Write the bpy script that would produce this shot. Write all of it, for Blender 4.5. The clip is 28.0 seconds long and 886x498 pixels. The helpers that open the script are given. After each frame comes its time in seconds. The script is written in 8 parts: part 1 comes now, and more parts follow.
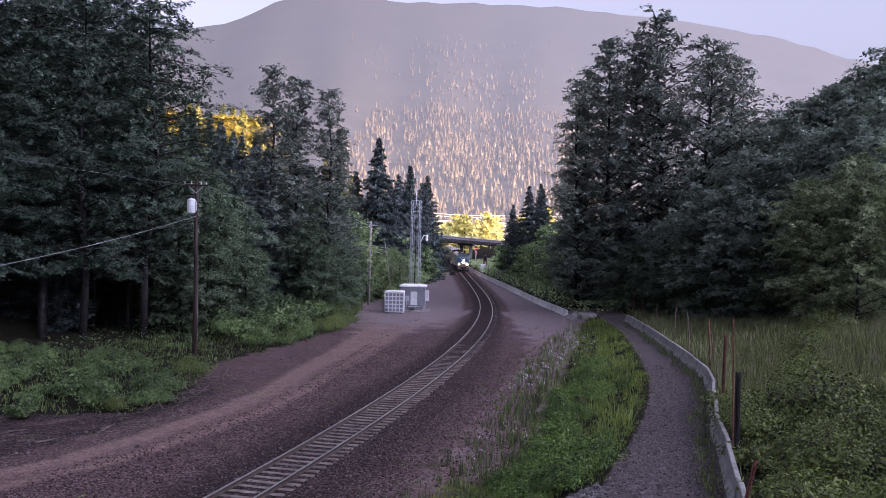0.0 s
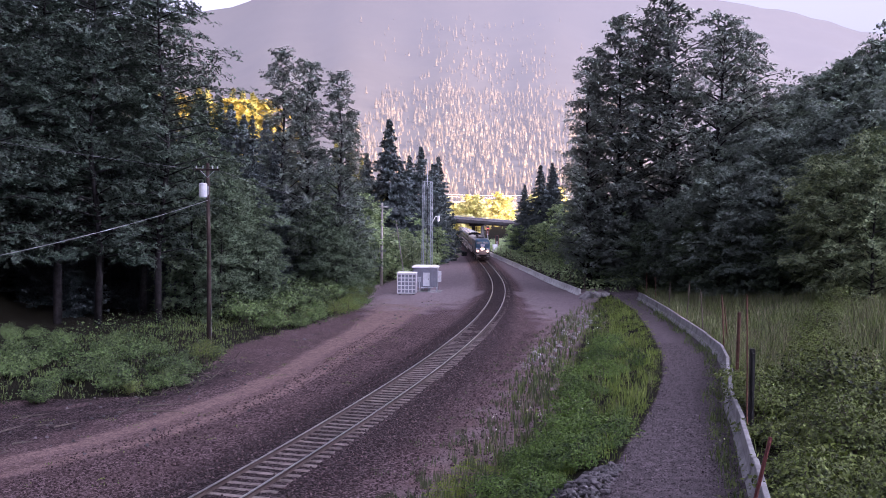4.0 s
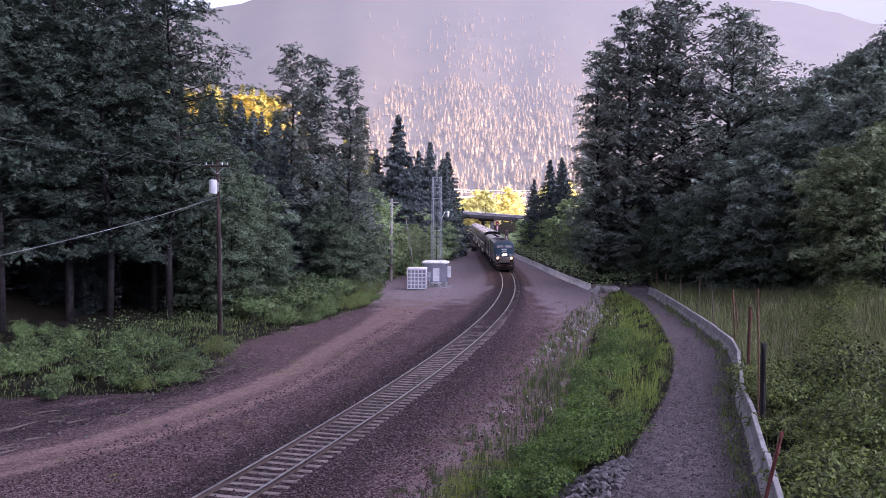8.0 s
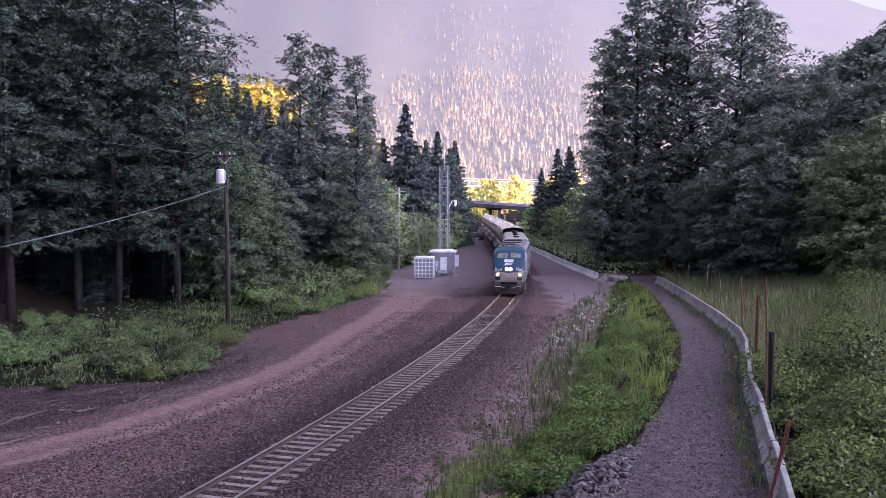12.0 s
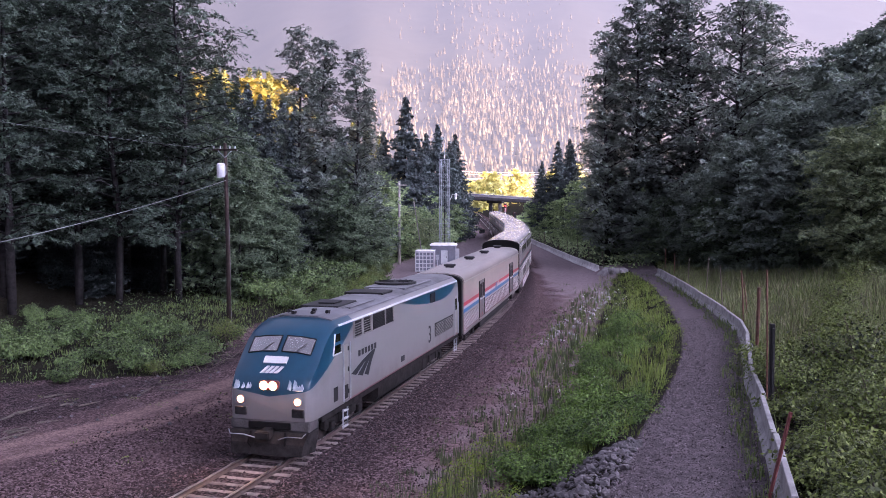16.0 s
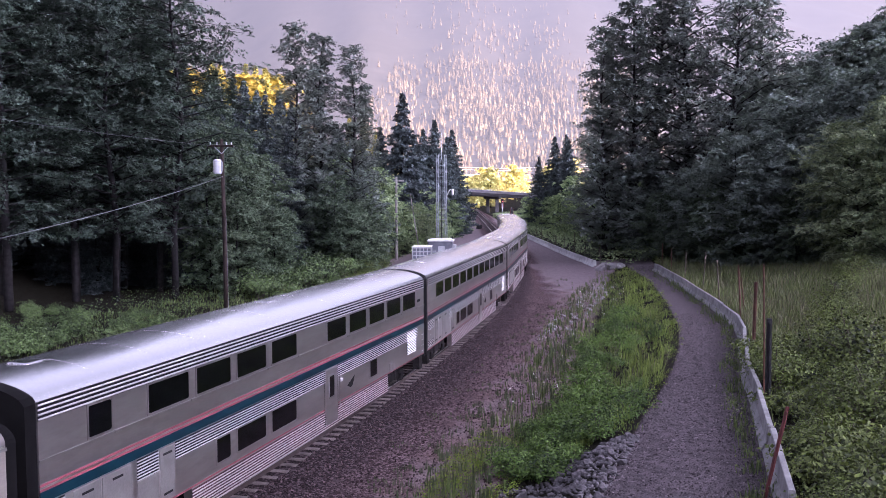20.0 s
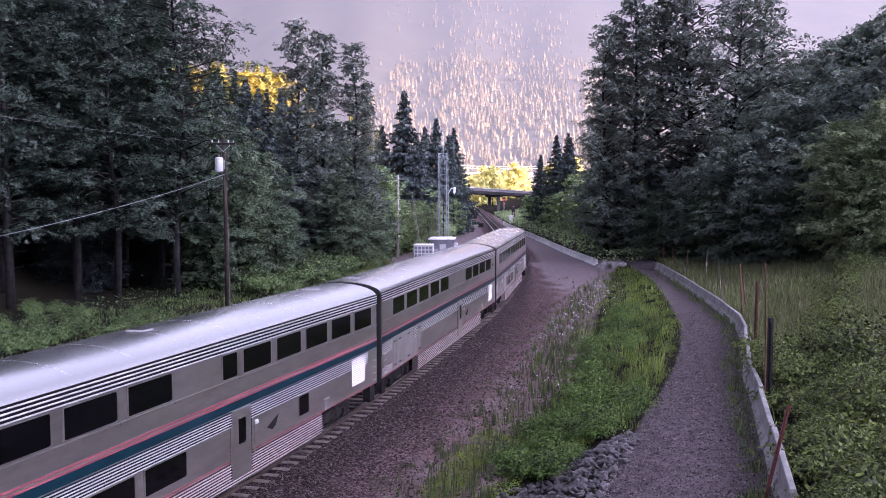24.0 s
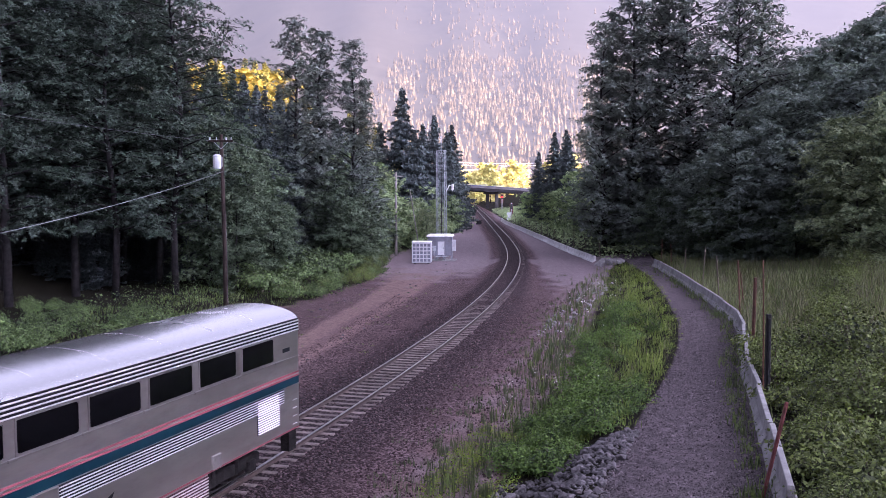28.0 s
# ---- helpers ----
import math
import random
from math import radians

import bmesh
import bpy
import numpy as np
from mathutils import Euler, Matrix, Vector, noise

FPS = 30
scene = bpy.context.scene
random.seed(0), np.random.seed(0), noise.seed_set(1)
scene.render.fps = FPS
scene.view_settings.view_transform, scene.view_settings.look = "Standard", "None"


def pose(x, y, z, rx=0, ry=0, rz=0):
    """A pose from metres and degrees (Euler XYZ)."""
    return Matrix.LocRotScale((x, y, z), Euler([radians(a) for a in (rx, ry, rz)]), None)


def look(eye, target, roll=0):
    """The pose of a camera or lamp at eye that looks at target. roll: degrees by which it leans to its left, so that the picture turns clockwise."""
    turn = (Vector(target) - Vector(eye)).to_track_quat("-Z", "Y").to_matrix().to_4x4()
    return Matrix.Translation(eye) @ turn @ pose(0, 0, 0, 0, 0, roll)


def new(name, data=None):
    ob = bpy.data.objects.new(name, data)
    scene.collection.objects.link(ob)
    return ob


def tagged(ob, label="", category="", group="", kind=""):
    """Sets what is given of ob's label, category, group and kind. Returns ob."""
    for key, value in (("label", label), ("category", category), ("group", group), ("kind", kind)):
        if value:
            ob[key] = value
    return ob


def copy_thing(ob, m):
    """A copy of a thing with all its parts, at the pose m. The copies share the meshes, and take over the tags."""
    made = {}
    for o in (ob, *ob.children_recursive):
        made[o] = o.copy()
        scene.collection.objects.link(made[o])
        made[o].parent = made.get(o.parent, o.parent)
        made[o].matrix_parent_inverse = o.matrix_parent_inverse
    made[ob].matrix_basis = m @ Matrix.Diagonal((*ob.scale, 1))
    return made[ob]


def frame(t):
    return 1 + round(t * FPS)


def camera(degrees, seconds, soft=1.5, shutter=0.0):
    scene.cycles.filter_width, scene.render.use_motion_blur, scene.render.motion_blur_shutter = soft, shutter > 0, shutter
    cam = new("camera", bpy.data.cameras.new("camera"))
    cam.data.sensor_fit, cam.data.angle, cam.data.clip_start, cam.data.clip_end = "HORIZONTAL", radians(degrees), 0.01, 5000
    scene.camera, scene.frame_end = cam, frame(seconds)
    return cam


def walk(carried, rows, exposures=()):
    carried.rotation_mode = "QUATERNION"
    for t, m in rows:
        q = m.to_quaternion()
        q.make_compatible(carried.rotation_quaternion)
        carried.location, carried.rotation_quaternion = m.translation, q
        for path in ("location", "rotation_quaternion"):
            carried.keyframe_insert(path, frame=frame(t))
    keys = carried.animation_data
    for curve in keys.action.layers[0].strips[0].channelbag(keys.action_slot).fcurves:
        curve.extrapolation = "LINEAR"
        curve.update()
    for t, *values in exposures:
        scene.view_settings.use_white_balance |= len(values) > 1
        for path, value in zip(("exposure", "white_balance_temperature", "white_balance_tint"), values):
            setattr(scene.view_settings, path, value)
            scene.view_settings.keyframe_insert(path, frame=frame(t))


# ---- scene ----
# ---------------------------------------------------------------- camera
cam = camera(51.93, 28.0, soft=0.5)
EYE = (0.0, 0.0, 8.64)
TURNS = [(0.0, 89.22, -1.34, -1.77), (0.5, 89.12, -1.51, -1.95), (1.0, 88.81, -1.61, -1.77), (1.5, 88.42, -1.47, -1.63), (2.0, 88.20, -1.14, -1.20), (2.5, 88.10, -0.92, -1.18), (3.0, 88.02, -0.73, -1.11), (3.5, 87.99, -0.60, -1.11), (5.5, 88.04, -0.32, -0.82), (6.0, 87.98, -0.33, -0.77), (6.5, 87.88, -0.28, -0.72), (7.0, 87.73, -0.32, -0.71), (7.5, 87.72, -0.29, -0.50), (8.0, 87.70, -0.23, -0.44), (8.5, 87.62, -0.24, -0.47), (9.0, 87.58, -0.22, -0.52), (9.5, 87.55, -0.20, -0.53), (10.0, 87.45, -0.21, -0.53), (10.5, 87.33, -0.20, -0.32), (11.0, 87.28, -0.16, -0.35), (11.5, 87.06, -0.12, -0.09), (12.0, 87.01, -0.12, 0.02), (12.5, 87.00, -0.02, -0.01), (14.5, 86.94, 0.03, -0.14), (15.0, 86.92, 0.03, -0.10), (15.5, 86.69, 0.00, 0.01), (16.0, 86.59, 0.07, 0.05), (16.5, 86.56, 0.15, -0.04), (17.0, 86.56, 0.16, -0.20), (17.5, 86.56, 0.18, -0.24), (18.0, 86.65, 0.14, -0.40), (18.5, 86.55, 0.17, -0.39), (19.0, 86.35, 0.20, -0.22), (19.5, 86.37, 0.19, -0.20), (20.0, 86.32, 0.22, -0.14), (20.5, 86.29, 0.19, -0.14), (21.0, 86.27, 0.27, -0.07), (21.5, 86.18, 0.23, 0.06), (23.5, 86.25, 0.16, -0.02), (24.0, 86.21, 0.11, -0.04), (24.5, 86.16, 0.10, -0.04), (25.0, 86.17, 0.11, -0.01), (25.5, 86.18, 0.03, -0.02), (26.0, 86.14, 0.03, -0.01), (26.5, 86.06, 0.07, -0.03), (27.0, 86.11, 0.09, -0.03), (27.5, 86.08, 0.21, -0.13), (28.0, 86.03, 0.18, -0.16)]
walk(cam, [(t, pose(*EYE, rx, ry, rz)) for t, rx, ry, rz in TURNS],
     [(t, 2.64 + e, k, g) for t, e, k, g in ((0.0, -0.52, 5490, 32), (1.0, -0.36, 5520, 35), (2.0, -0.16, 5560, 37), (3.0, -0.14, 5500, 38), (6.0, -0.13, 5500, 38), (9.0, -0.10, 5500, 38), (12.0, 0.0, 5500, 38), (28.0, 0.0, 5500, 38))])

# ---------------------------------------------------------------- sky and sun
SUN_TO = Vector((0.80, -0.60, 0.0)).normalized()
SUN_HEIGHT = radians(9.0)
world = bpy.data.worlds.new("evening_sky")
scene.world = world
world.use_nodes = True
wn = world.node_tree
sky = wn.nodes.new("ShaderNodeTexSky")
sky.sky_type = "NISHITA"
sky.sun_disc = False
sky.sun_elevation = radians(12.0)
sky.sun_rotation = math.atan2(SUN_TO.x, SUN_TO.y)
sky.air_density, sky.dust_density, sky.ozone_density = 0.45, 8.0, 0.0
wn.nodes["Background"].inputs["Strength"].default_value = 0.115
veil = wn.nodes.new("ShaderNodeHueSaturation")  # thin high cloud takes the blue out of the sky
veil.inputs["Saturation"].default_value = 0.12
wn.links.new(sky.outputs["Color"], veil.inputs["Color"])
wn.links.new(veil.outputs[0], wn.nodes["Background"].inputs["Color"])
sun = new("sun", bpy.data.lights.new("sun", "SUN"))
sun.data.energy, sun.data.angle, sun.data.color = 5.0, radians(0.6), (1.0, 0.74, 0.42)
sun.matrix_world = look(Vector((0, 0, 300)) + SUN_TO * 100 * math.cos(SUN_HEIGHT) + Vector((0, 0, 100 * math.sin(SUN_HEIGHT))), (0, 0, 300))


# ---------------------------------------------------------------- mesh helpers
class Mesh:
    """Collects vertices and faces of one part."""

    def __init__(self):
        self.v, self.f = [], []

    def add(self, verts, faces):
        n = len(self.v)
        self.v.extend(tuple(p) for p in verts)
        self.f.extend(tuple(i + n for i in f) for f in faces)
        return self

    def box(self, x0, x1, y0, y1, z0, z1, b=0.0):
        if b <= 0:
            return self.add([(x, y, z) for z in (z0, z1) for y in (y0, y1) for x in (x0, x1)],
                            [(0, 2, 3, 1), (4, 5, 7, 6), (0, 1, 5, 4), (2, 6, 7, 3), (0, 4, 6, 2), (1, 3, 7, 5)])
        ring = [(x0 + b, y0), (x1 - b, y0), (x1, y0 + b), (x1, y1 - b), (x1 - b, y1), (x0 + b, y1), (x0, y1 - b), (x0, y0 + b)]
        mx, my = (x0 + x1) / 2, (y0 + y1) / 2
        sx, sy = 1 - b / max(0.001, (x1 - x0) / 2), 1 - b / max(0.001, (y1 - y0) / 2)
        ins = [(mx + (x - mx) * sx, my + (y - my) * sy) for x, y in ring]
        layers = [[(x, y, z0) for x, y in ins], [(x, y, z0 + b) for x, y in ring], [(x, y, z1 - b) for x, y in ring], [(x, y, z1) for x, y in ins]]
        return self.loft(layers)

    def loft(self, layers, caps=True):
        n = len(layers[0])
        verts = [p for ring in layers for p in ring]
        faces = [(k * n + i, k * n + (i + 1) % n, (k + 1) * n + (i + 1) % n, (k + 1) * n + i) for k in range(len(layers) - 1) for i in range(n)]
        if caps:
            faces += [tuple(range(n - 1, -1, -1)), tuple(range((len(layers) - 1) * n, len(layers) * n))]
        return self.add(verts, faces)

    def tube(self, pts, radii, n=8, caps=True):
        pts = [Vector(p) for p in pts]
        if not hasattr(radii, "__len__"):
            radii = [radii] * len(pts)
        layers = []
        for i, p in enumerate(pts):
            d = (pts[min(i + 1, len(pts) - 1)] - pts[max(i - 1, 0)]).normalized()
            a = d.cross(Vector((0.31, 0.17, 1.0)) if abs(d.z) < 0.9 else Vector((1.0, 0.13, 0.0))).normalized()
            b = d.cross(a)
            layers.append([p + (a * math.cos(k * 2 * math.pi / n) + b * math.sin(k * 2 * math.pi / n)) * radii[i] for k in range(n)])
        return self.loft(layers, caps)

    def extrude_y(self, ring, y0, y1, caps=True):
        """A profile of (x, z) drawn out along y."""
        return self.loft([[(x, y0, z) for x, z in ring], [(x, y1, z) for x, z in ring]], caps)

    def plate(self, pts, thick):
        """A flat outline of (y, z), standing at x from pts[0][2], with a thickness along x."""
        x = pts[0][2]
        return self.loft([[(x, y, z) for y, z, _ in pts], [(x + thick, y, z) for y, z, _ in pts]])


def link(name, me, material, parent=None, label="", smooth=False):
    ob = new(name, me)
    for m in material if isinstance(material, (list, tuple)) else [material]:
        if me.materials.find(m.name) < 0:
            me.materials.append(m)
    if smooth:
        me.polygons.foreach_set("use_smooth", [True] * len(me.polygons))
    if parent:
        ob.parent = parent
    if label:
        ob["label"] = label
    return ob


def part(name, mesh, material, parent=None, label="", smooth=False, fix=True):
    me = bpy.data.meshes.new(name)
    me.from_pydata(mesh.v, [], mesh.f)
    if fix:
        bm = bmesh.new()
        bm.from_mesh(me)
        bmesh.ops.recalc_face_normals(bm, faces=bm.faces)
        bm.to_mesh(me)
        bm.free()
    me.update()
    return link(name, me, material, parent, label, smooth)


def raw(name, verts, faces4, material, parent=None, label="", smooth=False):
    """A mesh from arrays of vertices and quads (or triangles)."""
    me = bpy.data.meshes.new(name)
    k = faces4.shape[1]
    me.vertices.add(len(verts))
    me.vertices.foreach_set("co", np.asarray(verts, np.float32).ravel())
    me.loops.add(faces4.size)
    me.loops.foreach_set("vertex_index", faces4.astype(np.int32).ravel())
    me.polygons.add(len(faces4))
    me.polygons.foreach_set("loop_start", np.arange(0, faces4.size, k, dtype=np.int32))
    me.polygons.foreach_set("loop_total", np.full(len(faces4), k, dtype=np.int32))
    me.update(calc_edges=True)
    return link(name, me, material, parent, label, smooth)


def thing(name, label, category, group="", kind="", at=(0, 0, 0), turn=0.0):
    ob = new(name)
    ob.empty_display_size = 0.3
    ob.matrix_basis = pose(*at, 0, 0, turn)
    return tagged(ob, label, category, group, kind)


# ---------------------------------------------------------------- materials
def nodes_of(name):
    m = bpy.data.materials.new(name)
    m.use_nodes = True
    nt = m.node_tree
    return m, nt, nt.nodes["Principled BSDF"], nt.nodes["Material Output"]


def ramp(nt, fac, stops):
    r = nt.nodes.new("ShaderNodeValToRGB")
    while len(r.color_ramp.elements) < len(stops):
        r.color_ramp.elements.new(0.5)
    for e, (p, c) in zip(r.color_ramp.elements, stops):
        e.position, e.color = p, (*c, 1)
    nt.links.new(fac, r.inputs["Fac"])
    return r.outputs["Color"]


def noise_tex(nt, vec, scale, detail=4.0, rough=0.6):
    n = nt.nodes.new("ShaderNodeTexNoise")
    n.inputs["Scale"].default_value, n.inputs["Detail"].default_value, n.inputs["Roughness"].default_value = scale, detail, rough
    nt.links.new(vec, n.inputs["Vector"])
    return n.outputs["Fac"]


def math_node(nt, op, a, b, clamp=False):
    n = nt.nodes.new("ShaderNodeMath")
    n.operation, n.use_clamp = op, clamp
    for i, v in enumerate((a, b)):
        if isinstance(v, (int, float)):
            n.inputs[i].default_value = v
        else:
            nt.links.new(v, n.inputs[i])
    return n.outputs[0]


def mix(nt, fac, a, b, mode="MIX"):
    n = nt.nodes.new("ShaderNodeMix")
    n.data_type, n.blend_type = "RGBA", mode
    for sock, v in ((n.inputs[0], fac), (n.inputs[6], a), (n.inputs[7], b)):
        if isinstance(v, tuple):
            sock.default_value = (*v, 1)
        elif isinstance(v, (int, float)):
            sock.default_value = v
        else:
            nt.links.new(v, sock)
    return n.outputs[2]


def coords(nt):
    """Object coordinates, shifted for each object so that alike pieces differ."""
    tc, oi, va = nt.nodes.new("ShaderNodeTexCoord"), nt.nodes.new("ShaderNodeObjectInfo"), nt.nodes.new("ShaderNodeVectorMath")
    va.operation = "MULTIPLY_ADD"
    comb = nt.nodes.new("ShaderNodeCombineXYZ")
    for i in range(3):
        nt.links.new(oi.outputs["Random"], comb.inputs[i])
    nt.links.new(comb.outputs[0], va.inputs[0])
    va.inputs[1].default_value = (37.0, 53.0, 71.0)
    nt.links.new(tc.outputs["Object"], va.inputs[2])
    return va.outputs[0], oi.outputs["Random"]


def surface(name, dark, light, scale=2.0, fine=30.0, rough=0.7, metal=0.0, bump=0.15, depth=0.01, vary=0.15, stain=None, stain_scale=0.7, spread=0.12, squash=None):
    """Two colours mixed at two scales, with relief, wear of the gloss and, if wanted, stains."""
    m, nt, bs, _ = nodes_of(name)
    vec, rnd = coords(nt)
    if squash:
        mp = nt.nodes.new("ShaderNodeMapping")
        mp.inputs["Scale"].default_value = squash
        nt.links.new(vec, mp.inputs["Vector"])
        vec = mp.outputs[0]
    big, small = noise_tex(nt, vec, scale, 5), noise_tex(nt, vec, fine, 3)
    fac = math_node(nt, "ADD", math_node(nt, "MULTIPLY", big, 0.62), math_node(nt, "MULTIPLY", small, 0.38))
    col = ramp(nt, fac, [(0.5 - spread, dark), (0.5 + spread, light)])
    if stain:
        col = mix(nt, ramp(nt, noise_tex(nt, vec, stain_scale, 6, 0.7), [(0.52, (0, 0, 0)), (0.68, (1, 1, 1))]), col, stain)
    hv = nt.nodes.new("ShaderNodeHueSaturation")
    nt.links.new(col, hv.inputs["Color"])
    nt.links.new(math_node(nt, "ADD", math_node(nt, "MULTIPLY", rnd, 2 * vary), 1.0 - vary), hv.inputs["Value"])
    nt.links.new(hv.outputs[0], bs.inputs["Base Color"])
    nt.links.new(math_node(nt, "ADD", math_node(nt, "MULTIPLY", small, 0.3), rough - 0.15, True), bs.inputs["Roughness"])
    bs.inputs["Metallic"].default_value = metal
    if max(light) < 0.05:
        bs.inputs["Specular IOR Level"].default_value = 0.12
    if bump:
        b = nt.nodes.new("ShaderNodeBump")
        b.inputs["Strength"].default_value, b.inputs["Distance"].default_value = bump, depth
        nt.links.new(fac, b.inputs["Height"])
        nt.links.new(b.outputs[0], bs.inputs["Normal"])
    return m


def leaf_material(name, dark, light, through_light=0.3, patch=0.25, rough=0.55):
    m, nt, bs, out = nodes_of(name)
    geo, oi = nt.nodes.new("ShaderNodeNewGeometry"), nt.nodes.new("ShaderNodeObjectInfo")
    big = noise_tex(nt, geo.outputs["Position"], patch, 3)
    fac = math_node(nt, "ADD", math_node(nt, "MULTIPLY", geo.outputs["Random Per Island"], 0.55),
                    math_node(nt, "ADD", math_node(nt, "MULTIPLY", big, 0.5), math_node(nt, "MULTIPLY", oi.outputs["Random"], 0.25)))
    col = ramp(nt, fac, [(0.3, dark), (0.95, light)])
    nt.links.new(col, bs.inputs["Base Color"])
    bs.inputs["Roughness"].default_value = rough
    bs.inputs["Specular IOR Level"].default_value = 0.35
    tr, mx = nt.nodes.new("ShaderNodeBsdfTranslucent"), nt.nodes.new("ShaderNodeMixShader")
    nt.links.new(mix(nt, 1.0, col, (1.0, 1.0, 0.72), "MULTIPLY"), tr.inputs["Color"])
    mx.inputs[0].default_value = through_light
    nt.links.new(bs.outputs[0], mx.inputs[1])
    nt.links.new(tr.outputs[0], mx.inputs[2])
    nt.links.new(mx.outputs[0], out.inputs["Surface"])
    return m


def glow(name, color, strength):
    m, nt, bs, out = nodes_of(name)
    bs.inputs["Base Color"].default_value = (*color, 1)
    bs.inputs["Emission Color"].default_value = (*color, 1)
    bs.inputs["Emission Strength"].default_value = strength
    return m


def gloss(name, color, rough=0.06):
    m, nt, bs, out = nodes_of(name)
    vec, rnd = coords(nt)
    nt.links.new(ramp(nt, noise_tex(nt, vec, 1.3, 3), [(0.3, color), (0.7, tuple(c * 1.5 for c in color))]), bs.inputs["Base Color"])
    bs.inputs["Roughness"].default_value = rough
    return m


STEEL_RAIL = surface("rail_steel", (0.045, 0.030, 0.027), (0.095, 0.068, 0.060), 6, 60, 0.6, 0.3, vary=0.0)
RAIL_HEAD = surface("polished_rail_head", (0.34, 0.33, 0.335), (0.48, 0.47, 0.475), 4, 50, 0.30, 1.0, 0.03, vary=0.0)
TIE = surface("weathered_tie", (0.075, 0.060, 0.056), (0.225, 0.187, 0.177), 3, 45, 0.9, 0, 0.5, 0.01, 0.22)
CONCRETE = surface("weathered_concrete", (0.155, 0.150, 0.155), (0.31, 0.30, 0.305), 1.2, 25, 0.9, 0, 0.3, 0.008, 0.1, stain=(0.10, 0.095, 0.095), stain_scale=0.9)
BRIDGE_CONCRETE = surface("bridge_concrete", (0.040, 0.038, 0.042), (0.080, 0.076, 0.082), 0.4, 6, 0.9, 0, 0.2, 0.01, 0.05, stain=(0.035, 0.035, 0.04))
BRIDGE_STEEL = surface("bridge_girder_paint", (0.006, 0.0055, 0.007), (0.013, 0.012, 0.014), 0.4, 8, 0.7, 0, 0.1, 0.01, 0.05)
# bark tone taken down to hold the deep shade round the trunks
BARK = surface("shade_darkened_bark", (0.007, 0.0066, 0.0069), (0.024, 0.0220, 0.0228), 2.5, 18, 0.95, 0, 0.8, 0.03, 0.2)
POLE_WOOD = surface("creosoted_pole_wood", (0.010, 0.0075, 0.007), (0.042, 0.030, 0.027), 1.2, 22, 0.9, 0, 0.5, 0.01, 0.15, squash=(4, 4, 0.5))
GREY_POLE = surface("silvered_pole_wood", (0.20, 0.18, 0.17), (0.34, 0.31, 0.30), 1.2, 22, 0.9, 0, 0.5, 0.01, 0.15, squash=(4, 4, 0.5))
STAKE_WOOD = surface("weathered_stake_wood", (0.055, 0.042, 0.034), (0.125, 0.098, 0.080), 1.2, 22, 0.9, 0, 0.5, 0.01, 0.2, squash=(4, 4, 0.5))
GALVANISED = surface("galvanised_steel", (0.30, 0.32, 0.36), (0.46, 0.48, 0.52), 3, 30, 0.55, 0.6, 0.05)
WHITE_PAINT = surface("dusty_white_paint", (0.60, 0.59, 0.60), (0.80, 0.79, 0.79), 1.5, 20, 0.6, 0, 0.08, 0.004, 0.05, stain=(0.46, 0.43, 0.42), stain_scale=1.1)
PALE_GREY_PAINT = surface("pale_grey_paint", (0.34, 0.35, 0.38), (0.48, 0.49, 0.52), 1.5, 20, 0.55, 0, 0.06, 0.004, 0.05, stain=(0.3, 0.28, 0.28))
DARK_PAINT = surface("dark_grey_paint", (0.014, 0.014, 0.016), (0.035, 0.034, 0.036), 2, 25, 0.6, 0, 0.05)
RUST = surface("rusty_steel", (0.05, 0.020, 0.014), (0.15, 0.065, 0.045), 4, 40, 0.9, 0.1, 0.3)
RED_PAINT = surface("faded_red_paint", (0.075, 0.017, 0.017), (0.135, 0.032, 0.030), 4, 40, 0.7, 0, 0.2)
WIRE = surface("weathered_cable", (0.10, 0.10, 0.11), (0.20, 0.20, 0.21), 3, 20, 0.6, 0.3, 0)
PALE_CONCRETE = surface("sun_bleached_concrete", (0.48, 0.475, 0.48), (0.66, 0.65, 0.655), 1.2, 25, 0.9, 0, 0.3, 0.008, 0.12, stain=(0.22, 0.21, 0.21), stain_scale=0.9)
STONE = surface("grey_riprap_stone", (0.014, 0.012, 0.014), (0.125, 0.113, 0.122), 1.6, 14, 0.85, 0, 0.6, 0.03, 0.55, spread=0.2)
PALE_STONE = surface("pale_boulder_stone", (0.12, 0.112, 0.118), (0.36, 0.34, 0.35), 1.6, 14, 0.9, 0, 0.6, 0.03, 0.25, spread=0.2)
RUBBER = surface("black_diaphragm_rubber", (0.003, 0.0028, 0.003), (0.008, 0.0075, 0.008), 2, 20, 0.9, 0, 0.1)
RED_LAMP = glow("red_signal_lens", (1.0, 0.03, 0.03), 6.0)
HEADLAMP = glow("lit_headlamp", (1.0, 0.55, 0.22), 160.0)
DITCH_LAMP = glow("lit_ditch_lamp", (1.0, 0.50, 0.17), 50.0)
# orange emission on the rims stands in for the halo round the lamps
LAMP_RIM = glow("lamp_halo_glow", (1.0, 0.30, 0.09), 3.5)

LEAF_BROAD = leaf_material("broad_leaf", (0.026, 0.044, 0.028), (0.136, 0.184, 0.116), 0.42, 0.9)
# dark end of the maple colour raised in place of a haze veil
LEAF_DARK = leaf_material("haze_lifted_maple_leaf", (0.076, 0.098, 0.092), (0.225, 0.278, 0.240), 0.44, 0.9)
# darker copy of the cottonwood leaf, with the woods' shade in its colour
LEAF_WOODS = leaf_material("shaded_woodland_leaf", (0.022, 0.034, 0.027), (0.070, 0.100, 0.074), 0.35, 0.9)
LEAF_DITCH = leaf_material("ditch_weed_leaf", (0.006, 0.022, 0.004), (0.140, 0.230, 0.048), 0.32, 1.4)
